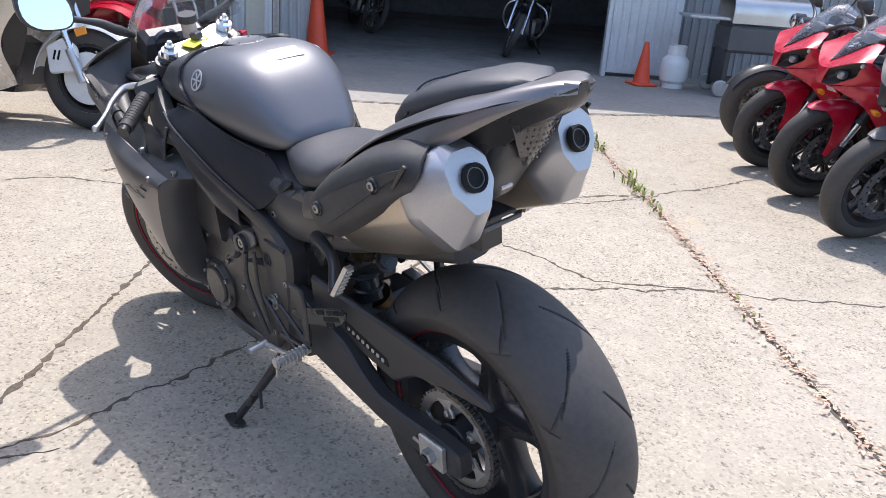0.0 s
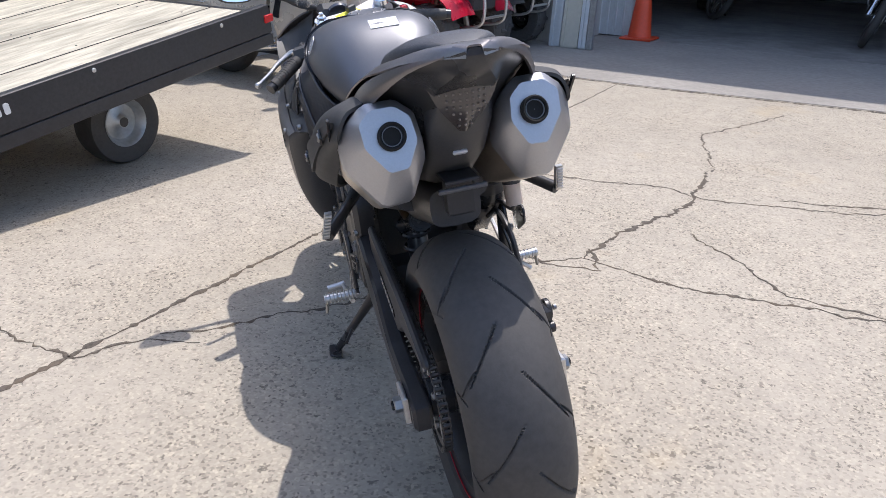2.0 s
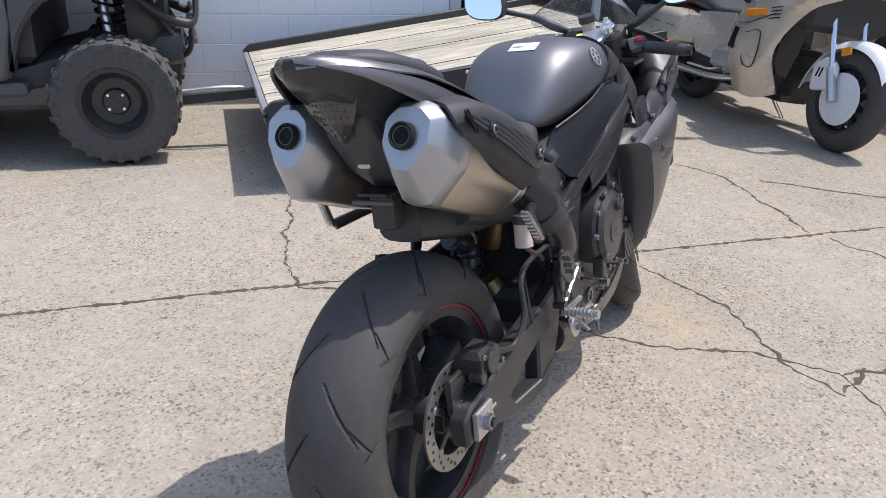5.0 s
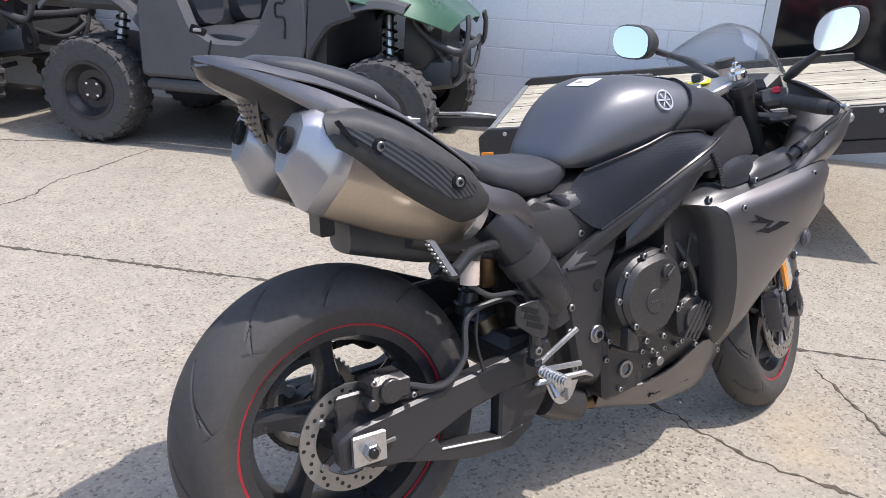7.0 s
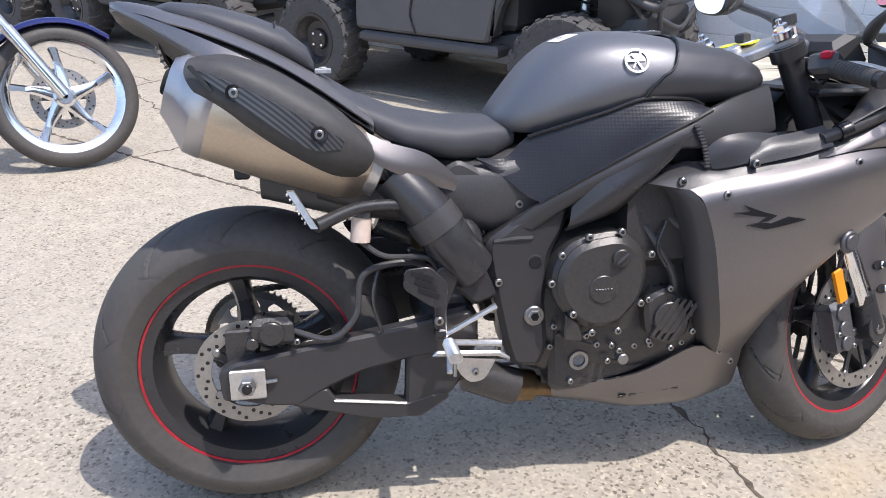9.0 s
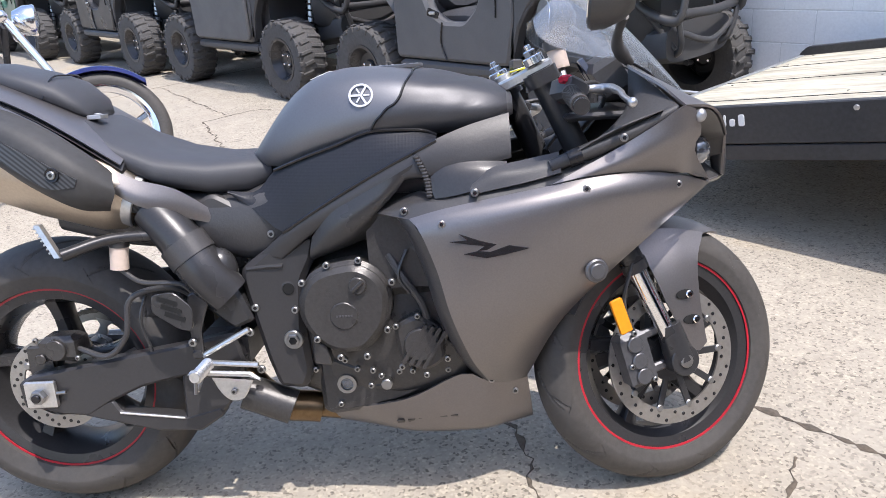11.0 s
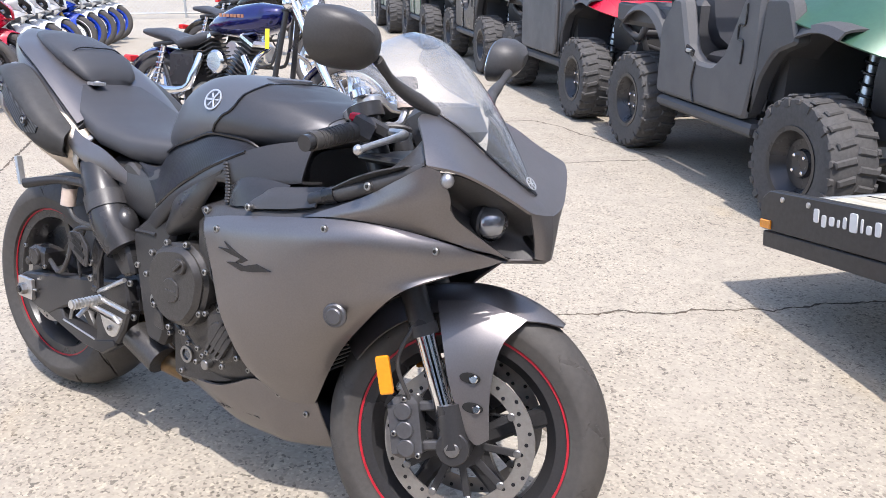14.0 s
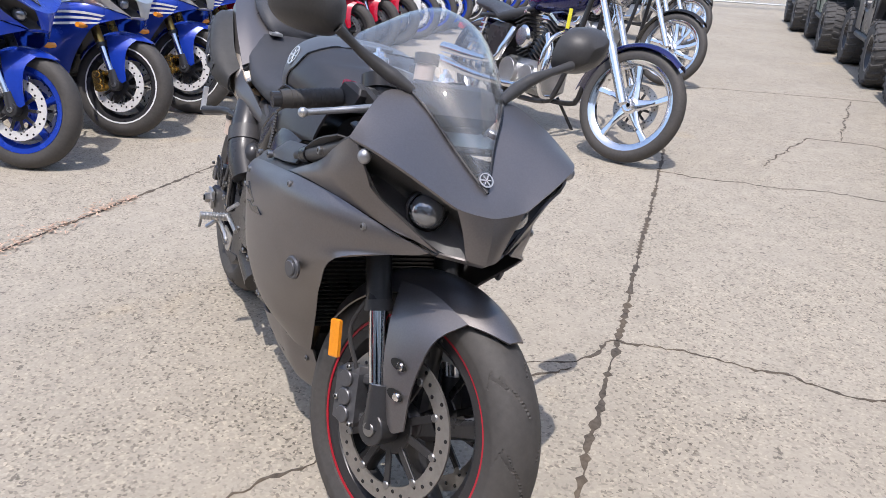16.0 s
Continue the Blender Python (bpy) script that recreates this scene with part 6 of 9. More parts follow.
        upper = [[(0.772, 0.185 * s, 0.692), (0.83, 0.182 * s, 0.713), (0.885, 0.195 * s, 0.731), (0.905, 0.226 * s, 0.716), (0.98, 0.232 * s, 0.727), (1.09, 0.222 * s, 0.748), (1.24, 0.205 * s, 0.80), (1.35, 0.205 * s, 0.858)],
                 [(0.80, 0.213 * s, 0.690), (0.85, 0.223 * s, 0.705), (0.895, 0.231 * s, 0.714), (0.93, 0.238 * s, 0.711), (1.0, 0.241 * s, 0.723), (1.1, 0.236 * s, 0.739), (1.25, 0.218 * s, 0.790), (1.375, 0.212 * s, 0.856)],
                 [(0.852, 0.246 * s, 0.683), (0.88, 0.249 * s, 0.689), (0.91, 0.250 * s, 0.696), (0.95, 0.250 * s, 0.703), (1.02, 0.249 * s, 0.714), (1.1, 0.247 * s, 0.727), (1.18, 0.243 * s, 0.738), (1.26, 0.226 * s, 0.742)]]
        if fine:
            part("scoop", skin([[(x, y * s, z) for x, y, z in ln] for ln in ([(0.892, 0.219, 0.752), (0.93, 0.217, 0.776), (0.985, 0.212, 0.783), (1.05, 0.205, 0.778)], [(0.900, 0.226, 0.735), (0.935, 0.228, 0.757), (0.985, 0.226, 0.765), (1.05, 0.222, 0.762)], [(0.908, 0.231, 0.717), (0.945, 0.238, 0.722), (0.99, 0.240, 0.731), (1.05, 0.238, 0.742)])], 14, 13, 0.004, (0, s, 0)), SATIN, bike, "smooth grey-black air scoop")
            part("duct_cover", skin([[(x, y * s, z) for x, y, z in ln] for ln in ([(0.985, 0.231, 0.747), (1.02, 0.222, 0.770), (1.08, 0.212, 0.779), (1.15, 0.205, 0.790)], [(0.978, 0.240, 0.737), (1.025, 0.238, 0.755), (1.085, 0.234, 0.764), (1.15, 0.228, 0.777)], [(0.975, 0.247, 0.723), (1.03, 0.247, 0.732), (1.09, 0.246, 0.742), (1.15, 0.243, 0.755)])], 12, 11, 0.005, (0, s, 0)), PLASTIC, bike, "matte black duct cover beside the scoop")
            part("trim_roll", tube([(1.13, 0.232 * s, 0.766), (1.20, 0.224 * s, 0.788), (1.29, 0.220 * s, 0.820), (1.372, 0.216 * s, 0.858)], [0.012, 0.016, 0.014, 0.009], 10), PLASTIC, bike, "black rolled trim edge")
            part("trim_band", tube([(1.165, 0.2285 * s, 0.7765), (1.19, 0.2265 * s, 0.7845)], 0.0172, 12), BLACKMARK, bike)
        part("fairing_top_trim", skin(upper, 24, 9, 0.005, (0, s, 1)), PLASTIC, bike, "black trim inside the fairing")
        cowl = [[(1.13, 0.249 * s, 0.734), (1.25, 0.230 * s, 0.788), (1.33, 0.234 * s, 0.832), (1.384, 0.230 * s, 0.863), (1.405, 0.220 * s, 0.856)],
                [(1.20, 0.246 * s, 0.745), (1.29, 0.238 * s, 0.774), (1.35, 0.236 * s, 0.80), (1.40, 0.217 * s, 0.815), (1.421, 0.203 * s, 0.812)],
                [(1.28, 0.226 * s, 0.746), (1.34, 0.210 * s, 0.751), (1.375, 0.202 * s, 0.757), (1.40, 0.188 * s, 0.766), (1.416, 0.175 * s, 0.773)],
                [(1.34, 0.196 * s, 0.738), (1.40, 0.164 * s, 0.727), (1.43, 0.140 * s, 0.718), (1.455, 0.102 * s, 0.707), (1.475, 0.070 * s, 0.694)]]
        part("cowl_side", skin(cowl, 14, 13, 0.005, (0, s, 0)), c.get("cowl", c["side"]), bike, "matte grey wedge of the nose")
        brow = [[(1.304, 0.098 * s, 0.944), (1.353, 0.075 * s, 0.915), (1.397, 0.046 * s, 0.873), (1.447, 0.018 * s, 0.832), (1.480, 0.0, 0.808)],
                [(1.300, 0.142 * s, 0.938), (1.365, 0.112 * s, 0.906), (1.415, 0.074 * s, 0.863), (1.460, 0.034 * s, 0.824), (1.488, 0.0, 0.802)],
                [(1.345, 0.190 * s, 0.905), (1.402, 0.156 * s, 0.881), (1.444, 0.112 * s, 0.846), (1.481, 0.056 * s, 0.811), (1.503, 0.0, 0.791)],
                [(1.384, 0.230 * s, 0.865), (1.435, 0.206 * s, 0.859), (1.467, 0.163 * s, 0.839), (1.495, 0.105 * s, 0.808), (1.511, 0.062 * s, 0.786), (1.520, 0.0, 0.776)]]
        beak = [[(1.509, 0.068 * s, 0.787), (1.517, 0.034 * s, 0.781), (1.521, 0.0, 0.777)], [(1.511, 0.049 * s, 0.744), (1.522, 0.025 * s, 0.740), (1.527, 0.0, 0.738)], [(1.512, 0.034 * s, 0.698), (1.522, 0.017 * s, 0.694), (1.526, 0.0, 0.692)]]
        part("nose_beak", skin(beak, 9, 9, 0.005, (1, 0, 0)), c["nose"], bike, "narrow beak between the lamps")
        part("nose_cowl", skin(brow, 24, 17, 0.005, (1, 0, 0.6)), c["nose"], bike, "matte grey nose between the lamps", sharp=50)
        lampbox = part("lamp_recess", skin([[(1.405, 0.216 * s, 0.852), (1.436, 0.198 * s, 0.850), (1.464, 0.155 * s, 0.831), (1.490, 0.100 * s, 0.801), (1.507, 0.060 * s, 0.779), (1.512, 0.040 * s, 0.745)], [(1.36, 0.19 * s, 0.81), (1.38, 0.16 * s, 0.80), (1.395, 0.125 * s, 0.785), (1.41, 0.085 * s, 0.765), (1.44, 0.04 * s, 0.75), (1.475, 0.024 * s, 0.73)], [(1.415, 0.198 * s, 0.815), (1.412, 0.168 * s, 0.772), (1.432, 0.138 * s, 0.744), (1.450, 0.095 * s, 0.715), (1.475, 0.060 * s, 0.695), (1.513, 0.022 * s, 0.697)]], 16, 11, 0.003, (1, 0, 0)), PLASTIC, bike, "black headlamp recess")
        lens = part("headlamp", join(tr(lathe([(0.0005, 0.03), (0.016, 0.027), (0.028, 0.016), (0.033, 0.0), (0.034, -0.02)], 24, axis="x"), pose(1.440, 0.087 * s, 0.761, 0, 0, 14 * s) @ Matrix.Scale(1.0, 4))), mat("dark_projector_lens", (0.25, 0.26, 0.28), 0.05, 0.6, var=0.1, scale=30, bump=0.0, coat=1.0) if s < 0 else bpy.data.materials["dark_projector_lens"], lampbox, "round projector headlamp")
        part("lamp_ring", tr(lathe([(0.036, -0.02), (0.039, 0.0), (0.036, 0.004), (0.034, 0.0)], 24, axis="x"), pose(1.440, 0.087 * s, 0.761, 0, 0, 14 * s) @ Matrix.Scale(1.0, 4)), SATIN, lampbox)
        part("position_lamp", ball((1.416, 0.210 * s, 0.842), 0.0135, 12, (0.9, 0.9, 1.0)), TIPMETAL if fine else METAL, lampbox, "small pale position lamp")
        part("chin", skin([[(1.475, 0.068 * s, 0.693), (1.50, 0.042 * s, 0.694), (1.525, 0.0, 0.692)], [(1.46, 0.07 * s, 0.684), (1.485, 0.04 * s, 0.684), (1.512, 0.0, 0.683)], [(1.40, 0.08 * s, 0.69), (1.42, 0.05 * s, 0.685), (1.44, 0.0, 0.68)]], 9, 7, 0.004, (0, 0, -1)), c["nose"], bike, "lower lip under the lamps")
        if fine:
            liner = [[(1.10, 0.240 * s, 0.742), (1.22, 0.226 * s, 0.790), (1.31, 0.224 * s, 0.832), (1.375, 0.222 * s, 0.860)], [(1.11, 0.205 * s, 0.748), (1.22, 0.185 * s, 0.800), (1.30, 0.172 * s, 0.862), (1.335, 0.150 * s, 0.905)], [(1.14, 0.165 * s, 0.720), (1.24, 0.145 * s, 0.780), (1.295, 0.125 * s, 0.860), (1.305, 0.102 * s, 0.935)]]
            part("cowl_liner", skin(liner, 14, 9, 0.003, (0, -s, 0)), PLASTIC, bike, "black inner liner of the nose")
        # mirrors
        cx, cy = (1.241, 0.282) if s < 0 else (1.208, 0.332)
        stem = part("mirror_stem", tube([(1.308, 0.094 * s, 0.945), (1.288, 0.125 * s, 0.962), (1.274, 0.155 * s, 0.978), (1.268, 0.19 * s, 0.998), (cx + 0.03, (cy - 0.045) * s, 1.030)], [0.009, 0.0145, 0.012, 0.008, 0.010], 10), PLASTIC, bike, "black mirror stem")

        def oval(x, k):
            """An outline of the mirror, tilted back a little and turned towards the rider."""
            out = []
            for w in np.linspace(0, 2 * math.pi, 24, endpoint=False):
                a = 0.066 * k * math.copysign(abs(math.cos(w)) ** 0.75, math.cos(w))
                b = 0.050 * k * math.copysign(abs(math.sin(w)) ** 0.75, math.sin(w)) + 0.012 * math.cos(w)
                out.append((cx + x + 0.15 * b - 0.20 * a, (cy + a) * s, 1.060 + b))
            return out
        head = part("mirror_head", loft([oval(-0.033, 0.93), oval(-0.028, 1.0), oval(-0.003, 0.97), oval(0.027, 0.7), oval(0.044, 0.3)]), PLASTIC, stem, "black mirror housing")
        part("mirror_glass", loft([oval(-0.0355, 0.9), oval(-0.0335, 0.9)]), MIRROR, head, "mirror glass")
        part("screen_seal", tube([(1.306, 0.1 * s, 0.948), (1.354, 0.0765 * s, 0.918), (1.399, 0.047 * s, 0.876), (1.449, 0.019 * s, 0.835), (1.482, 0.0, 0.811)], 0.0026, 6), BLACKMARK, bike)
        if fine:
            bolts("fairing_screw", side, [(0.919, 0.273 * s, 0.675), (1.194, 0.262 * s, 0.724), (1.384, 0.178 * s, 0.708), (0.996, 0.158 * s, 0.306), (1.046, 0.122 * s, 0.262)], 0.0075, 0.008)
            bolts("trim_screw", side, [(0.846, 0.234 * s, 0.697), (1.269, 0.236 * s, 0.812), (0.985, 0.250 * s, 0.728)], 0.008, 0.012)
            # model mark: two slanted black shapes, no letters
            for poly in ([(0.932, 0.641), (0.966, 0.643), (0.950, 0.656), (0.990, 0.641), (1.021, 0.632), (1.002, 0.622), (0.984, 0.621), (0.998, 0.630), (0.970, 0.634)], [(0.958, 0.616), (0.985, 0.621), (1.008, 0.618), (1.044, 0.629), (1.082, 0.621), (1.036, 0.611), (1.0, 0.606)]):
                part("side_mark", prism(poly, 0.268 * s, 0.2815 * s, 0.0004), BLACKMARK, side, "slanted black mark")
            part("frame_plug", join(tr(plug((0, 0, 0), 0.024, 0.010, "y", 24, 0.003), pose(1.212, 0.240 * s, 0.558, 0, 0, -16 * s)), tr(plug((0, 0.003 * s, 0), 0.016, 0.012, "y", 24, 0.002), pose(1.212, 0.240 * s, 0.558, 0, 0, -16 * s))), CALIPER, side, "round dark fairing badge plug")
            word = [tr(box(-0.008, 0.008, -0.001, 0.001, -0.0055, 0.0055, 0.0004), pose(0.79 + 0.024 * k, 0.1345 + 0.0002 * k, 0.206 + 0.0015 * k, -36, -3, 1)) for k in range(6)]
            pieces("belly_mark", word if s > 0 else [flip(q) for q in word], ENGINE, side)
    if c.get("nose_badge"):
        badge(bike, (1.4685, 0, 0.8300), 0.014, (0.78, 0, 0.62), up=(-0.6, 0, 0.7))
    screen = []
    for x, z, ex, w, ez in ((1.482, 0.810, 1.481, 0.004, 0.809), (1.433, 0.882, 1.398, 0.047, 0.876), (1.402, 0.920, 1.354, 0.076, 0.918), (1.37, 0.958, 1.304, 0.104, 0.948), (1.32, 1.013, 1.222, 0.142, 0.964), (1.265, 1.061, 1.158, 0.160, 0.985), (1.222, 1.085, 1.122, 0.148, 1.012), (1.178, 1.093, 1.118, 0.098, 1.042)):
        screen.append([(x + (ex - x) * t * t, w * t, z + (ez - z) * t * t) for t in np.linspace(-1, 1, 9)])
    ws = part("windscreen", skin(screen, 25, 29, 0.003, (1, 0, 1)), SCREEN, bike, "clear curved windscreen")
    ws.visible_shadow = False
    part("dash_floor", box(1.17, 1.33, -0.15, 0.15, 0.84, 0.855, 0.006), SATIN, bike)
    dash = part("dashboard", tr(join(box(-0.03, 0.03, -0.09, 0.09, -0.04, 0.045, 0.015), ), pose(1.275, 0, 0.915, 0, -30, 0)), PLASTIC, bike, "black instrument pod")
    if fine:
        part("gauge", tr(lathe([(0.036, 0), (0.036, 0.012), (0.032, 0.014), (0.031, 0.006), (0.0005, 0.006)], 32, axis="x"), pose(1.246, 0.03, 0.93, 0, -30, 0) @ pose(0, 0, 0, 0, 0, 180)), mat("dial_face", (0.05, 0.055, 0.075), 0.2, var=0.1, scale=60, bump=0.0, coat=0.6), dash, "round dark dial")
        part("needle", tr(box(0, 0.001, -0.0015, 0.0015, -0.005, 0.027, 0.0003), pose(1.2385, 0.03, 0.931, 0, -30, 0) @ pose(0, 0, 0, 40, 0, 0)), LABEL, dash)
        part("fairing_inside", both(skin([[(1.10, -0.235, 0.75), (1.24, -0.24, 0.825), (1.34, -0.235, 0.86)], [(1.12, -0.20, 0.72), (1.26, -0.18, 0.79), (1.36, -0.16, 0.84)], [(1.15, -0.17, 0.64), (1.28, -0.12, 0.70), (1.38, -0.06, 0.74)]], 10, 9, 0.003, (0, 1, 0))), PLASTIC, bike, "black inside of the nose")
    part("radiator", tr(box(-0.02, 0.02, -0.17, 0.17, -0.16, 0.14, 0.006), pose(1.08, 0, 0.50, 0, 18, 0)), BLACKMARK, bike)
    if fine:
        tagged(part("radiator_fin", join(*[tr(box(0.02, 0.024, -0.165, 0.165, -0.15 + 0.012 * k, -0.146 + 0.012 * k, 0.0005), pose(1.08, 0, 0.50, 0, 18, 0)) for k in range(24)]), ENGINE, bike), kind="stuff")


def front_end(bike, c, fine, steer=12.0):
    """Fork, front wheel, fender, brakes, bars, all turned with the steering."""
    st = steer_matrix(steer) @ (pose(0.004, 0.009, -0.008) if fine else pose(0, 0, 0))
    n0 = set(bike.children)
    ax = np.array((1.376, 0, 0.298))
    u = np.array((-math.sin(radians(RAKE)), 0, math.cos(radians(RAKE))))
    n = 640 if fine else 48
    wheel = part("front_wheel", mv(tyre(0.298, 0.120 if fine else 0.104, 0.222, n, 71 if fine else 11, sport_groove(12, 0.5) if fine else None), *ax), RUBBER, bike, "black front sport tyre on a cast wheel")
    before = set(wheel.children)
    rim_parts(wheel, 0.214, 0.092, c["wheel"], 5, c.get("stripe"), c.get("twin", False), hub=0.042, fine=fine)
    for s in (-1, 1):
        brake_disc(wheel, 0.068 * s, 0.155, fine=fine, material=c.get("disc"), ratio=0.78 if fine else 0.70)
    for ch in set(wheel.children) - before:
        ch.matrix_local = Matrix.Translation(ax)
    for s in (-1, 1):
        off = np.array((0, 0.102 * s, 0))
        top = ax + u * 0.70 + off
        fork = part("fork_leg", join(tube([ax + u * 0.235 + off, top], 0.0265, 18)), c.get("fork", SATIN), bike, "upper fork tube")
        part("fork_stanchion", tube([ax + u * 0.05 + off, ax + u * 0.24 + off], 0.0205, 18), CHROME, fork, "bright chromed fork slider")
        part("fork_foot", join(tube([ax + u * 0.09 + off + (0.012, 0, 0), ax + off], [0.027, 0.033], 14), plug(tuple(ax + off), 0.034, 0.05, n=20)), SATIN, fork, "black fork foot")
        part("axle_end", join(plug(tuple(ax + off + (0, 0.026 * s, 0)), 0.015, 0.01, n=20), ), BOLT, fork)
        part("fork_seal", tube([ax + u * 0.228 + off, ax + u * 0.25 + off], 0.029, 16), PLASTIC, fork)
        if fine:
            cap = part("fork_cap", join(plug((0, 0, 0), 0.022, 0.018, "z", 20), plug((0, 0, 0.014), 0.014, 0.016, "z", 6), plug((0, 0, 0.026), 0.007, 0.014, "z", 10)), CHROME, fork, "bright adjuster cap")
            cap.matrix_local = Matrix.Translation(top + u * 0.022) @ pose(0, 0, 0, 0, -RAKE, 0)
        cal = part("front_caliper", tr(join(box(-0.032, 0.032, -0.022, 0.022, -0.062, 0.062, 0.012), plug((0, 0.022 * s, 0.036), 0.018, 0.014), plug((0, 0.022 * s, -0.002), 0.018, 0.014), plug((0, 0.022 * s, -0.038), 0.018, 0.014), box(0.02, 0.075, -0.008, 0.008, -0.05, -0.03), box(0.02, 0.07, -0.008, 0.008, 0.03, 0.05)), pose(1.272, 0.088 * s, 0.312, 0, -14, 0)), c.get("caliper", CALIPER), bike, "radial brake caliper")
        if fine:
            bolts("caliper_bolt", cal, [(1.262, 0.114 * s, 0.372), (1.307, 0.112 * s, 0.265), (1.252, 0.114 * s, 0.30)], 0.006)
            part("brake_line", tube([(1.27, 0.10 * s, 0.37), (1.24, 0.12 * s, 0.45), (1.27, 0.12 * s, 0.56), (1.22, 0.10 * s, 0.66)], 0.0045, 8), PLASTIC, cal)
            part("side_reflector", tr(box(-0.0135, 0.0135, -0.004, 0.004, -0.039, 0.039, 0.003), pose(1.222, 0.135 * s, 0.418, 0, -17, 0)), ORANGE, bike, "amber side reflector")
        # fender blade down the fork
        blade = [[(1.292, 0.074 * s, 0.574), (1.375, 0.073 * s, 0.586), (1.475, 0.069 * s, 0.566)], [(1.320, 0.103 * s, 0.50), (1.378, 0.106 * s, 0.508), (1.437, 0.100 * s, 0.512)], [(1.353, 0.115 * s, 0.41), (1.390, 0.117 * s, 0.41), (1.430, 0.111 * s, 0.42)], [(1.402, 0.113 * s, 0.322), (1.420, 0.113 * s, 0.312), (1.442, 0.110 * s, 0.328)]]
        part("fender_blade", skin(blade, 8, 13, 0.005, (0, s, 0)), c["fender"], bike, "fender blade beside the fork")
        if fine:
            for hx, hz in ((1.388, 0.442), (1.402, 0.385)):
                rim = [(hx + 0.021 * math.cos(a), hz + 0.0105 * math.sin(a)) for a in np.linspace(0, 2 * math.pi, 20, endpoint=False)]
                # oval plate in black for the recess's shade
                rec = part("bolt_recess", prism(rim, 0.1165 * s, 0.1195 * s, 0.0006), HOLEBLACK, bike, "oval fender recess with its shade painted black")
                part("fender_bolt", plug((hx + 0.008, 0.1215 * s, hz), 0.0085, 0.008, n=16), CHROME, rec)
        # bars
        inn, outp = np.array((1.128, 0.15 * s, 0.893)), np.array((1.075, 0.315 * s, 0.842))
        bar = part("clip_on_bar", tube([(1.125, 0.105 * s, 0.895), inn, outp], 0.0115, 12, 8), SATIN, bike, "clip-on handlebar")
        part("grip", tube([inn + (outp - inn) * 0.30, inn + (outp - inn) * 0.95], 0.0175, 14), RUBBER, bar, "black rubber grip")
        if fine:
            part("grip_ribs", join(*[tube([inn + (outp - inn) * (0.38 + 0.05 * k), inn + (outp - inn) * (0.395 + 0.05 * k)], 0.0186, 14) for k in range(10)]), RUBBER, bar)
        part("bar_end", tube([inn + (outp - inn) * 0.95, outp + (outp - inn) * 0.04], 0.015, 14), SATIN, bar)
        part("switch_pod", tr(box(-0.022, 0.022, -0.028, 0.028, -0.022, 0.024, 0.009), pose(*(inn + (outp - inn) * 0.14), 0, 20, -20 * s)), PLASTIC, bar, "black switch housing")
        lev = part("lever", tube([(1.165, 0.155 * s, 0.888), (1.205, 0.178 * s, 0.885), (1.20, 0.23 * s, 0.872), (1.185, 0.27 * s, 0.858), (1.172, 0.32 * s, 0.842)], [0.008, 0.010, 0.007, 0.006, 0.006], 10), METAL, bar, "bare alloy lever")
        part("lever_ball", ball((1.172, 0.322 * s, 0.842), 0.0095, 12), METAL, lev)
        part("lever_perch", tr(box(-0.025, 0.025, -0.016, 0.016, -0.014, 0.014, 0.006), pose(1.145, 0.15 * s, 0.892, 0, 20, 0)), SATIN, bar)
        bar.matrix_local = steer_matrix(-6.0 if fine else 0.0)
        part("fork_clamp", tube([top - u * 0.03 + (0, 0, 0), top - u * 0.002], 0.036, 18), SATIN, bike)
    arc = []
    for a in np.linspace(152, 57, 15):
        r = 0.31 + 0.006 * math.sin(radians(a - 20))
        p = ax + np.array((r * math.cos(radians(a)), 0, r * math.sin(radians(a))))
        w = 0.080 if a > 84 else 0.080 * (1 - 0.72 * ((84 - a) / 27) ** 2)
        drop = 0.05 * (w / 0.08) ** 2
        arc.append([(p[0] - drop * t * t * math.cos(radians(a)), w * t, p[2] - drop * t * t * math.sin(radians(a))) for t in np.linspace(-1, 1, 9)])
    part("front_fender", skin(arc, 15, 25, 0.004, (0.5, 0, 1)), c["fender"], bike, "matte grey front fender", sharp=55)
    part("triple_clamp", tr(join(prism(rnd([(-0.055, -0.05), (0.03, -0.125), (0.055, -0.10), (0.04, 0), (0.055, 0.10), (0.03, 0.125), (-0.055, 0.05)], 0.02, 3), -0.011, 0.011, 0.004, "z"), plug((-0.02, 0, 0.012), 0.018, 0.02, "z", 20)), pose(*(ax + u * 0.695 + (-0.015, 0, 0)), 0, -RAKE, 0)), METAL if fine else SATIN, bike, "alloy upper triple clamp")
    part("lower_clamp", tr(prism(rnd([(-0.06, -0.05), (0.03, -0.13), (0.04, 0), (0.03, 0.13), (-0.06, 0.05)], 0.02, 3), -0.02, 0.02, 0.005, "z"), pose(*(ax + u * 0.47), 0, -RAKE, 0)), SATIN, bike)
    if fine:
        tag = part("key_tag", tr(join(box(-0.02, 0.02, -0.04, 0.04, 0, 0.003, 0.001)), pose(1.085, 0.01, 0.952, 0, -14, 12)), YELLOW, bike, "yellow key tag")
        part("tag_label", tr(box(-0.014, 0.010, -0.03, -0.005, 0.003, 0.0042, 0.0003), pose(1.085, 0.01, 0.952, 0, -14, 12)), LABEL, tag)
        part("ignition_key", join(rod((1.098, 0, 0.93), (1.085, 0, 0.965), 0.004, 8), box(1.074, 1.096, -0.012, 0.012, 0.955, 0.976, 0.004)), PLASTIC, bike)
        res = part("fluid_reservoir", tube([(1.165, -0.052, 0.945), (1.157, -0.05, 0.985)], 0.020, 18), PALE, bike, "milky front brake fluid reservoir")
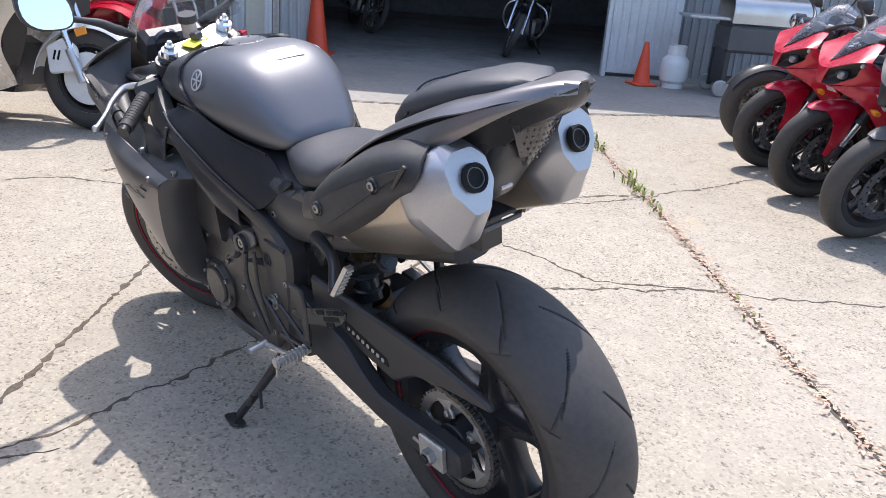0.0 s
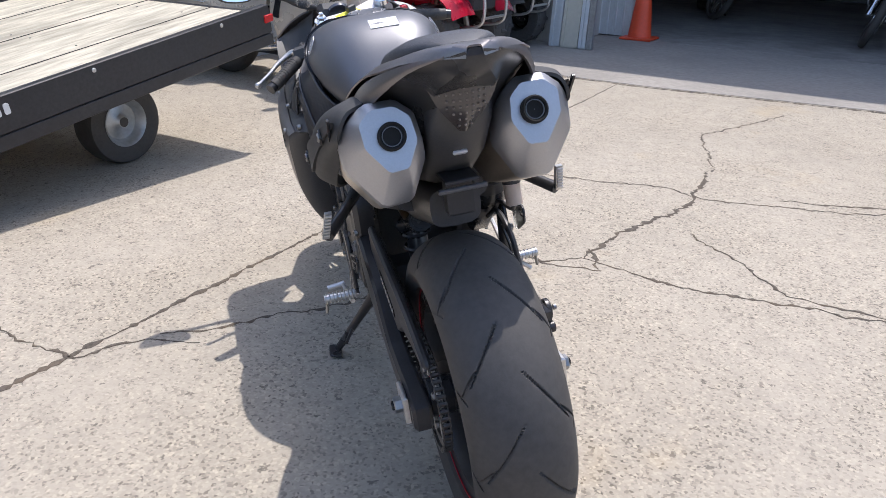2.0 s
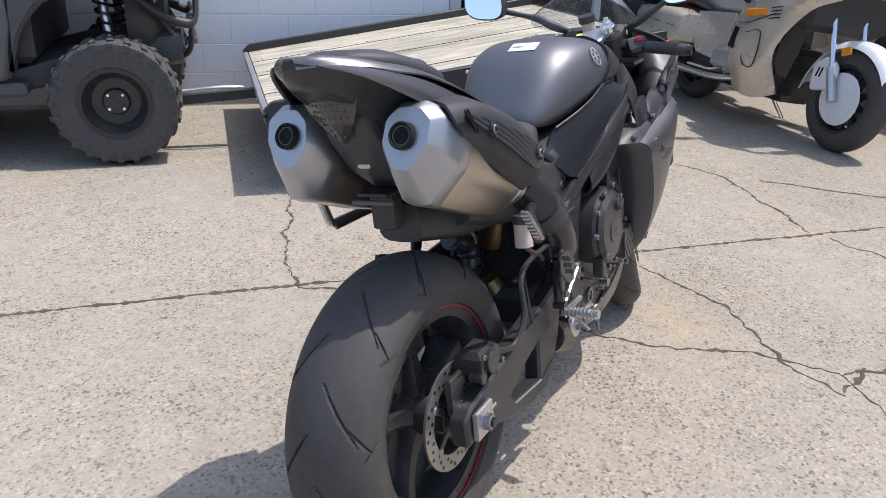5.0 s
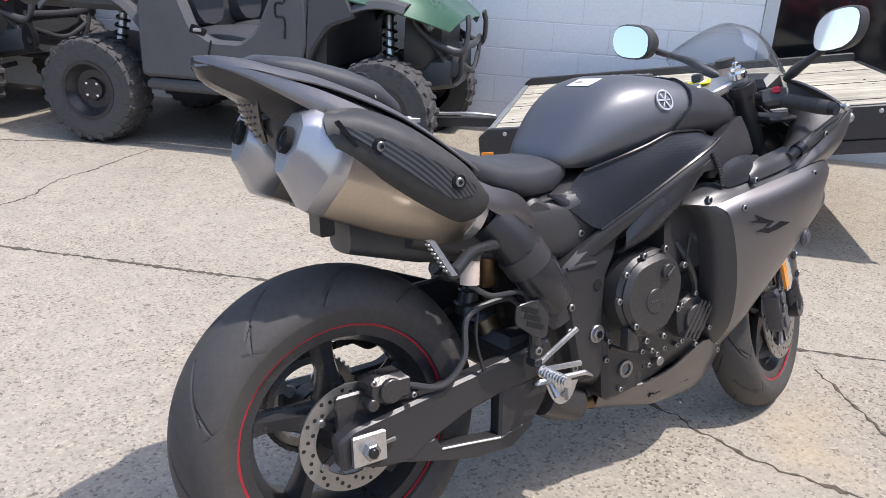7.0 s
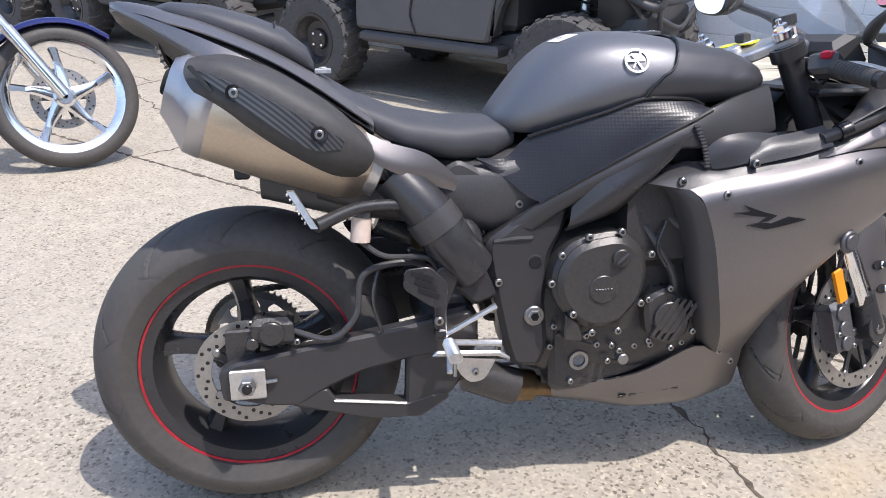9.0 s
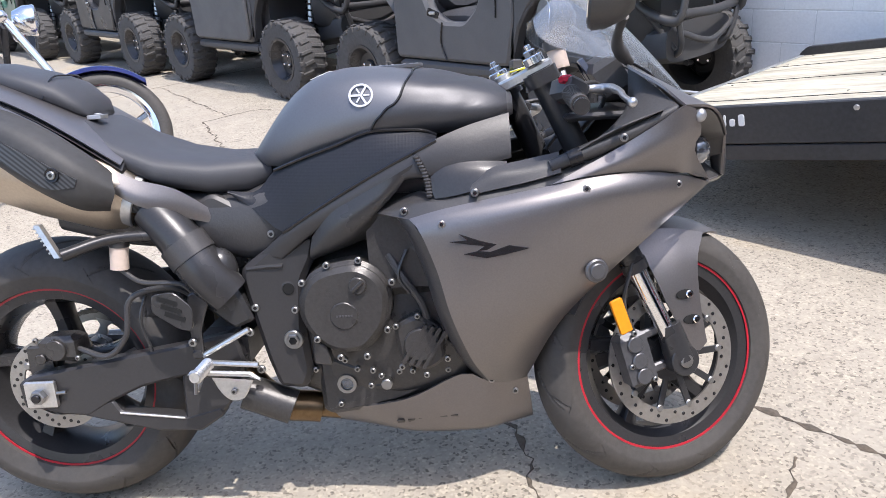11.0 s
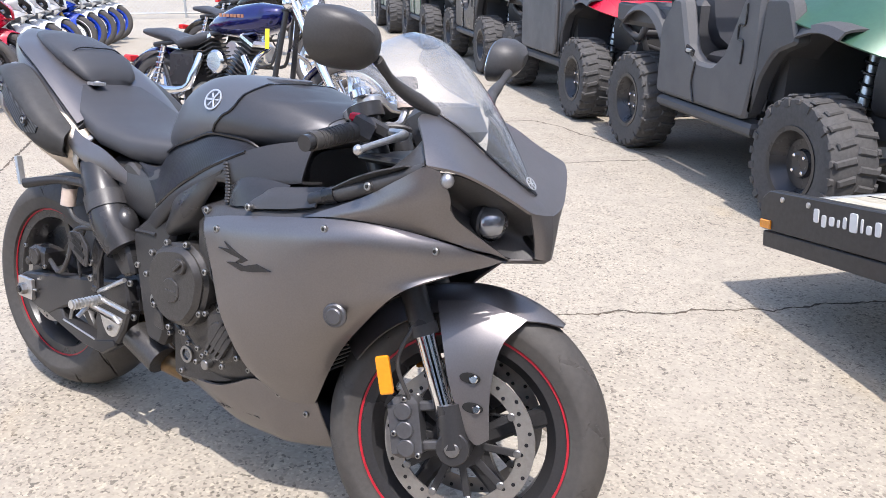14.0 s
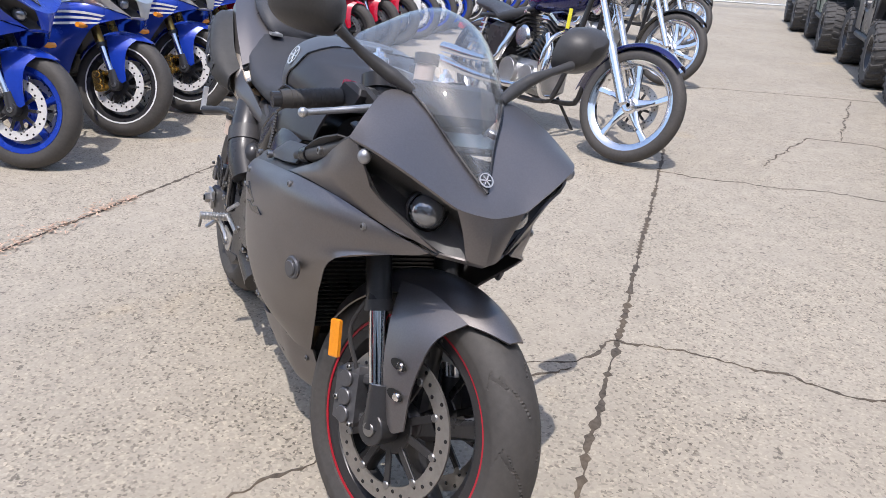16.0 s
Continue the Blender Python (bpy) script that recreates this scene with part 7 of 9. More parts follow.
        part("reservoir_cap", tube([(1.157, -0.05, 0.985), (1.153, -0.05, 1.005)], 0.025, 24), PLASTIC, res, "ribbed black cap")
        part("reservoir_bracket", tube([(1.165, -0.052, 0.945), (1.162, -0.08, 0.91), (1.15, -0.13, 0.90)], 0.008, 8), METAL, res)
        part("kill_switch", box(1.10, 1.122, -0.195, -0.175, 0.897, 0.914, 0.004), RED, bike, "red kill switch")
        for s in (-1, 1):
            part("cable", tube([(1.12, 0.16 * s, 0.89), (1.20, 0.14 * s, 0.90), (1.24, 0.08 * s, 0.86), (1.16, 0.05 * s, 0.78)], 0.005, 8), PLASTIC, bike)
    for ch in set(bike.children) - n0:
        ch.matrix_local = st @ ch.matrix_local


def sport_bike(name, m, colours, label, group="", fine=False, steer=12.0):
    bike = thing(name, Matrix.Identity(4), label, "motorcycle", group)
    rear_end(bike, colours, fine)
    for s in (-1, 1):
        muffler(bike, s, fine)
    tail(bike, colours, fine)
    tank(bike, colours, fine)
    engine(bike, colours, fine)
    fairing(bike, colours, fine)
    front_end(bike, colours, fine, steer)
    if not fine:
        part("side_stand", join(tube([(0.60, 0.12, 0.28), (0.65, 0.2, 0.16), (0.70, 0.257, 0.065)], [0.016, 0.012, 0.011], 8), plug((0.705, 0.268, 0.055), 0.025, 0.008, "z", 10)), SATIN, bike)
        for s in (-1, 1):
            part("turn_signal", tube([(1.30, 0.225 * s, 0.62), (1.304, 0.27 * s, 0.622), (1.306, 0.305 * s, 0.624)], [0.008, 0.017, 0.014], 10), ORANGE, bike, "amber turn signal")
    bike.matrix_world = m
    return bike


HERO_COLOURS = dict(wheel=SATIN, stripe=REDLINE, tail=PAINT, tank=TANK, side=PAINT, belly=PAINT, nose=PAINT, fender=PAINT, tail_low=SATIN, nose_badge=True)
sport_bike("sport_motorcycle", pose(0, 0, 0, -9, 0, 0), HERO_COLOURS, "matte grey sport motorcycle with red rim stripes on its side stand", fine=True, steer=21.0)


# ---- the yard's other things ----
def sport_row():
    """Parked sport motorcycles in one row, fronts to the yard."""
    red = dict(wheel=SATIN, disc=CALIPER, tail=RED, tank=RED, side=RED, cowl=RED, belly=SATIN, nose=RED, fender=RED, patch=WHITE)
    dark = dict(wheel=SATIN, disc=CALIPER, tail=SATIN, tank=NAVY, side=NAVY, belly=SATIN, nose=SATIN, fender=GREYDOOR, patch=SATIN)
    blue = dict(wheel=SATIN, stripe=WHITE, tail=BLUE, tank=BLUE, side=BLUE, cowl=SILVER, belly=WHITE, nose=SILVER, fender=BLUE, fork=GOLDFORK, stripes=WHITE, caliper=GOLDFORK)
    street = dict(wheel=BLUE, tail=SATIN, tank=BLUE, side=BLUE, cowl=BLUE, belly=SATIN, nose=BLUE, fender=BLUE, fork=SATIN, patch=SATIN)
    pale = dict(wheel=BLUE, tail=WHITE, tank=WHITE, side=WHITE, cowl=WHITE, belly=SATIN, nose=WHITE, fender=WHITE, patch=BLUE)

    def spot(u, v, yaw=0.0):
        m = at(u, v, 0, 90 + yaw)
        return m @ pose(-1.39, 0, 0) @ pose(0, 0, 0, -9, 0, 0)
    grp = "sport motorcycles parked in a row"
    first = sport_bike("sport_motorcycle", spot(3.08, -1.80, 4), red, "red and white sport motorcycle parked in a row", grp, steer=10)
    for u, v, yaw in ((3.78, -1.80, 3), (-3.3, -1.95, 4), (-4.1, -2.0, 2), (-4.85, -2.0, 5), (-5.6, -2.05, 3), (-6.3, -2.1, 4)):
        copy_thing(first, spot(u, v, yaw))
    sport_bike("sport_motorcycle", spot(2.36, -1.80, 5), dark, "dark sport motorcycle parked beside red ones", grp, steer=12)
    b = sport_bike("sport_motorcycle", spot(-1.48, -1.80, 3), blue, "blue and silver sport motorcycle with gold fork legs", grp, steer=10)
    for u, v, yaw in ((-2.2, -1.86, 4), (-2.85, -1.95, 2), (-9.1, -2.1, 4)):
        copy_thing(b, spot(u, v, yaw))
    sport_bike("sport_motorcycle", spot(-0.72, -1.76, 6), street, "blue sport motorcycle with bright blue wheel rims", grp, steer=8)
    w = sport_bike("sport_motorcycle", spot(-7.0, -2.1, 4), pale, "white sport motorcycle with bright blue wheel rims", grp, steer=10)
    for u in (-7.7, -8.4, -9.8, -10.5, -11.2, -11.9):
        copy_thing(w, spot(u, -2.12, 3))


sport_row()


def road_tyre(r, w, rim, n=56):
    return tyre(r, w, rim, n, 15)


def naked_bike(m, label):
    """A plain black street motorcycle with twin round headlamps."""
    k = thing("street_motorcycle", Matrix.Identity(4), label, "motorcycle")
    for x, r in ((0.0, 0.31), (1.38, 0.30)):
        wh = part("wheel", mv(road_tyre(r, 0.15, 0.21), x, 0, r), RUBBER, k, "black tyre")
        before = set(wh.children)
        rim_parts(wh, 0.205, 0.11, SATIN, 5, fine=False)
        brake_disc(wh, -0.07, 0.14, fine=False)
        for ch in set(wh.children) - before:
            ch.matrix_local = Matrix.Translation((x, 0, r))
    for s in (-1, 1):
        part("fork_leg", tube([(1.38, 0.1 * s, 0.30), (1.1, 0.1 * s, 0.95)], 0.024, 10), SATIN, k)
        lamp = part("headlamp", tr(lathe([(0.0005, 0.03), (0.03, 0.026), (0.052, 0.0), (0.05, -0.06), (0.0005, -0.08)], 20, axis="x"), pose(1.27, 0.06 * s, 0.92, 0, 0, 0)), SATIN, k, "round headlamp in a black shell")
        part("lens", mv(lathe([(0.0005, 0.012), (0.03, 0.008), (0.046, -0.004)], 20, axis="x"), 1.294, 0.06 * s, 0.92), CHROME, lamp, "bright lamp glass")
        part("mirror", join(tube([(1.08, 0.2 * s, 1.02), (1.06, 0.3 * s, 1.18)], 0.006, 8), ball((1.05, 0.32 * s, 1.2), 0.055, 12, (0.4, 1, 0.75))), PLASTIC, k)
        part("bar", tube([(1.1, 0.05 * s, 1.0), (1.06, 0.2 * s, 1.03), (1.0, 0.36 * s, 1.0)], 0.013, 10), SATIN, k)
    part("fender", skin([[(1.38 + 0.32 * math.cos(a), 0.07 * t, 0.30 + 0.32 * math.sin(a) - 0.03 * t * t) for t in (-1, -0.5, 0, 0.5, 1)] for a in np.linspace(2.3, 0.5, 8)], 9, 15, 0.004, (0, 0, 1)), SATIN, k, "black front fender")
    part("fuel_tank", blob([(0.5, 0, 0.08, 0.75, 0.85), (0.6, 0, 0.14, 0.75, 0.96), (0.8, 0, 0.17, 0.78, 1.0), (1.0, 0, 0.12, 0.85, 0.98)], 18), SATIN, k, "black tank")
    part("seat", blob([(-0.2, 0, 0.08, 0.86, 0.92), (0.1, 0, 0.13, 0.78, 0.86), (0.5, 0, 0.1, 0.76, 0.83)], 16), SEAT, k)
    part("engine_block", box(0.5, 1.0, -0.17, 0.17, 0.3, 0.72, 0.05), ENGINE, k)
    part("swingarm", both(box(0.0, 0.55, 0.1, 0.15, 0.29, 0.36, 0.01)), SATIN, k)
    part("muffler", tube([(0.5, -0.14, 0.35), (0.0, -0.2, 0.5), (-0.2, -0.2, 0.58)], [0.03, 0.06, 0.05], 12), SATIN, k)
    part("side_stand", tube([(0.60, 0.1, 0.28), (0.70, 0.26, 0.05)], 0.012, 8), SATIN, k)
    k.matrix_world = m
    return k


naked_bike(at(4.55, -1.95, 0, 95) @ pose(-1.38, 0, 0, -8, 0, 0), "black street motorcycle with twin round headlamps beside red ones")


def cruiser(m, paint, label, wheel=CHROME, spokes=5, group="cruisers parked in a row", steer=20):
    """A chromed V-twin cruiser, its bars turned to the left."""
    k = thing("cruiser_motorcycle", Matrix.Identity(4), label, "motorcycle", group)
    turn = Matrix.Translation((1.10, 0, 0.98)) @ Matrix.Rotation(radians(steer), 4, Vector((-0.53, 0, 0.85))) @ Matrix.Translation((-1.10, 0, -0.98))
    for x, r, w in ((0.0, 0.32, 0.15), (1.55, 0.335, 0.085)):
        rim = 0.235 if x < 1 else 0.272
        wh = part("wheel", mv(road_tyre(r, w, rim), x, 0, r), RUBBER, k, "black tyre on a bright cast wheel")
        before = set(wh.children)
        rim_parts(wh, rim - 0.003, w * 0.75, wheel, spokes, hub=0.05, fine=True)
        brake_disc(wh, 0.062, 0.145, fine=True)
        for ch in set(wh.children) - before:
            ch.matrix_local = Matrix.Translation((x, 0, r))
        part("fender", skin([[(x + (r + 0.035) * math.cos(a) , (w * 0.62) * t, r + (r + 0.035) * math.sin(a) - 0.03 * t ** 4) for t in (-1, -0.6, 0, 0.6, 1)] for a in (np.linspace(3.05, 0.9, 9) if x > 1 else np.linspace(3.2, 0.5, 10))], 11, 21, 0.004, (0, 0, 1)), paint, k, "painted fender")
    for s in (-1, 1):
        fork = part("fork_leg", tube([(1.545, 0.10 * s, 0.33), (1.345, 0.10 * s, 0.64)], 0.030, 14), CHROME, k, "chromed lower fork leg")
        part("fork_tube", tube([(1.345, 0.10 * s, 0.64), (1.13, 0.10 * s, 0.98)], 0.022, 12), CHROME, fork)
        part("handlebar", tube([(1.10, 0.03 * s, 1.02), (1.08, 0.14 * s, 1.10), (0.98, 0.30 * s, 1.13), (0.86, 0.40 * s, 1.11)], 0.013, 10), CHROME, k, "chromed handlebar")
        part("grip", tube([(0.93, 0.345 * s, 1.125), (0.85, 0.405 * s, 1.108)], 0.019, 12), RUBBER, k)
        part("mirror", join(tube([(0.98, 0.3 * s, 1.13), (0.98, 0.36 * s, 1.26)], 0.006, 8), ball((0.97, 0.37 * s, 1.28), 0.06, 12, (0.35, 1, 0.7))), CHROME, k, "chromed mirror")
        part("rear_shock", join(tube([(0.02, 0.14 * s, 0.36), (0.12, 0.14 * s, 0.68)], 0.02, 10), *[lathe([(0.028, -0.006), (0.034, 0), (0.028, 0.006)], 14, (0.03 + 0.011 * j, 0.14 * s, 0.39 + 0.035 * j), "z") for j in range(8)]), CHROME, k, "chromed coil shock")
        part("turn_signal", join(tube([(1.16, 0.1 * s, 0.93), (1.16, 0.2 * s, 0.93)], 0.008, 8), ball((1.16, 0.22 * s, 0.93), 0.032, 12)), CHROME, k)
    lamp = part("headlamp", tr(lathe([(0.0005, -0.11), (0.05, -0.1), (0.075, -0.05), (0.08, 0.0), (0.074, 0.01)], 24, axis="x"), pose(1.28, 0, 0.96)), CHROME, k, "round chromed headlamp")
    part("lens", mv(lathe([(0.0005, 0.022), (0.04, 0.018), (0.074, 0.006)], 24, axis="x"), 1.28, 0, 0.96), LENS, lamp)
    for ch in k.children:
        if ch.name.split(".")[0] in ("fork_leg", "handlebar", "grip", "mirror", "turn_signal", "headlamp") or (ch.name.startswith(("wheel", "fender")) and min(v.co.x for v in ch.data.vertices) > 1.0):
            ch.matrix_local = turn @ ch.matrix_local
    part("fuel_tank", blob([(0.42, 0, 0.03, 0.80, 0.84), (0.52, 0, 0.085, 0.77, 0.90), (0.70, 0, 0.135, 0.76, 0.965), (0.88, 0, 0.14, 0.78, 0.985), (1.02, 0, 0.09, 0.83, 0.97), (1.07, 0, 0.04, 0.87, 0.95)], 24, 2.2), paint, k, "glossy painted teardrop tank", sharp=60)
    part("tank_mark", join(*[box(0.62 + 0.03 * j, 0.642 + 0.03 * j, -0.139, -0.136, 0.88, 0.90, 0.0005) for j in range(7)]), mat("copper_tank_lettering", (0.5, 0.22, 0.12), 0.4, 0.5, bump=0.0) if "copper_tank_lettering" not in bpy.data.materials else bpy.data.materials["copper_tank_lettering"], k, "row of plain copper bars on the tank")
    part("seat", blob([(-0.15, 0, 0.08, 0.74, 0.79), (0.0, 0, 0.12, 0.71, 0.80), (0.14, 0, 0.12, 0.70, 0.77), (0.25, 0, 0.15, 0.66, 0.74), (0.4, 0, 0.1, 0.70, 0.79), (0.48, 0, 0.05, 0.75, 0.80)], 20), SEAT, k, "black stepped seat")
    part("frame_tube", both(join(tube([(1.1, 0.06, 0.93), (1.0, 0.1, 0.35), (0.85, 0.12, 0.22), (0.3, 0.12, 0.25), (0.1, 0.12, 0.55)], 0.018, 10), tube([(1.1, 0.03, 0.95), (0.5, 0.04, 0.78), (0.0, 0.11, 0.68)], 0.018, 10))), SATIN, k)
    part("crankcase", join(box(0.36, 0.80, -0.12, 0.12, 0.24, 0.46, 0.04), plug((0.48, -0.13, 0.36), 0.09, 0.05, n=28), plug((0.70, -0.13, 0.36), 0.07, 0.05, n=28)), METAL, k, "polished crankcase")
    for x0, z0, x1, z1 in ((0.62, 0.44, 0.78, 0.72), (0.54, 0.44, 0.42, 0.72)):
        fins = []
        for t in np.linspace(0.1, 1, 11):
            fins.append(tr(box(-0.062, 0.062, -0.075, 0.075, -0.004, 0.004, 0.001), pose(x0 + (x1 - x0) * t, 0, z0 + (z1 - z0) * t, 0, math.degrees(math.atan2(x1 - x0, z1 - z0)), 0)))
        cyl = part("cylinder", tube([(x0, 0, z0), (x1, 0, z1)], 0.052, 16), ENGINE, k, "finned black cylinder")
        pieces("cooling_fin", fins, ENGINE, cyl)
        part("rocker_cover", tr(box(-0.06, 0.06, -0.07, 0.07, -0.02, 0.03, 0.015), pose(x1, 0, z1 + 0.02, 0, math.degrees(math.atan2(x1 - x0, z1 - z0)), 0)), CHROME, cyl)
    part("air_cleaner", plug((0.60, -0.14, 0.60), 0.075, 0.06, n=28, bev=0.015), CHROME, k, "round chromed air cleaner")
    part("exhaust_pipe", join(tube([(0.80, -0.10, 0.64), (0.90, -0.15, 0.50), (0.80, -0.17, 0.31), (0.3, -0.18, 0.27), (-0.35, -0.19, 0.30)], [0.025, 0.025, 0.025, 0.038, 0.042], 12), tube([(0.42, -0.10, 0.64), (0.40, -0.16, 0.50), (0.30, -0.18, 0.40), (-0.3, -0.2, 0.40)], [0.025, 0.025, 0.036, 0.042], 12)), CHROME, k, "chromed twin exhaust pipes")
    part("engine_guard", both(tube([(1.0, 0.1, 0.7), (1.03, 0.26, 0.62), (1.02, 0.30, 0.45), (0.98, 0.22, 0.28), (0.95, 0.1, 0.26)], 0.015, 10)), CHROME, k, "chromed engine guard bar")
    part("battery_cover", box(0.16, 0.38, -0.13, 0.13, 0.40, 0.66, 0.03), SATIN, k)
    part("tail_lamp", box(-0.40, -0.33, -0.04, 0.04, 0.55, 0.60, 0.01), REDLENS, k, "red tail lamp")
    part("side_stand", tube([(0.75, 0.12, 0.24), (0.80, 0.27, 0.03)], 0.011, 8), SATIN, k)
    part("price_tag", box(1.02, 1.05, -0.16, -0.155, 0.70, 0.82, 0.001), YELLOW, k, "yellow price tag")
    k.matrix_world = m
    return k


def slanted(x, y):
    """A cruiser's pose from where its front wheel stands: parked slantwise, leaning on its stand."""
    return pose(x, y, 0, 0, 0, 5) @ pose(-1.55, 0, 0) @ pose(0, 0, 0, -8, 0, 0)


cr = cruiser(slanted(-1.0, 2.42), NAVY, "dark blue chromed cruiser motorcycle with yellow tag")
cr2 = cruiser(slanted(-3.1, 4.55), BLACKMARK, "black chromed cruiser motorcycle with many-spoked wheel", spokes=10)
copy_thing(cr2, slanted(-5.3, 6.7))
copy_thing(cr2, slanted(-7.6, 8.9))
dim = copy_thing(cr2, at(8.9, -0.15, 0.008, 165) @ pose(-1.55, 0, 0, -8, 0, 0))
tagged(dim, "black chopper-like cruiser with chromed fork inside the garage", "motorcycle", "motorcycles in the garage")
dim2 = copy_thing(cr2, at(10.6, 1.9, 0.008, 200) @ pose(-1.55, 0, 0, -8, 0, 0))
tagged(dim2, "black motorcycle standing deep in the garage shade", "motorcycle", "motorcycles in the garage")


def knobby(host, x, y, r=0.325, w=0.25, rim_mat=None, lugs=24, name="wheel", bolt_n=4, split=False):
    """An off-road wheel: carcass, chevron lugs, dished steel rim, lug nuts. Outer face to the side of y."""
    s = 1 if y > 0 else -1
    ri = r * 0.52
    prof = [(ri, -w * 0.42), (r * 0.80, -w * 0.5), (r * 0.92, -w * 0.47), (r * 0.968, -w * 0.33), (r * 0.972, 0), (r * 0.968, w * 0.33), (r * 0.92, w * 0.47), (r * 0.80, w * 0.5), (ri, w * 0.42)]
    wh = part(name, lathe(prof, 44, (x, y, r), closed=True), MUDTYRE, host, "knobby off-road tyre")
    g = []
    for k in range(lugs):
        for side in (-1, 1):
            a = 360 * (k + (0.5 if side > 0 else 0)) / lugs
            big = 1.0 if k % 2 else 0.82
            slab = prism([(-0.022, 0.01), (0.012, 0.0), (0.030, w * 0.43 * big), (-0.002, w * 0.47 * big)], r * 0.95, r * 1.0, 0.007, "z")
            shoulder = box(-0.010, 0.024, w * 0.40, w * 0.515, r * (0.80 if k % 2 else 0.86), r * 0.955, 0.008)
            u = join(slab, shoulder)
            if side < 0:
                u = flip(u)
            g.append(tr(u, pose(x, y, r) @ pose(0, 0, 0, 0, a, 0)))
    pieces("tread_lug", g, MUDTYRE, wh, "rows of chevron lugs", split)
    rm = part("rim", lathe([(ri + 0.012, s * w * 0.42), (ri + 0.012, s * w * 0.45), (ri - 0.01, s * w * 0.44), (ri - 0.02, s * w * 0.36), (ri * 0.80, s * w * 0.30), (ri * 0.70, s * w * 0.17), (ri * 0.42, s * w * 0.15), (ri * 0.36, s * w * 0.22), (0.001, s * w * 0.22)], 36, (x, y, r)), rim_mat or SATIN, wh, "dished black steel rim")
    for k in range(bolt_n):
        a = 2 * math.pi * (k + 0.5) / bolt_n
        part("lug_nut", plug((x + ri * 0.30 * math.cos(a), y + s * w * 0.235, r + ri * 0.30 * math.sin(a)), 0.010, 0.022, n=6), CHROME, rm)
    return wh


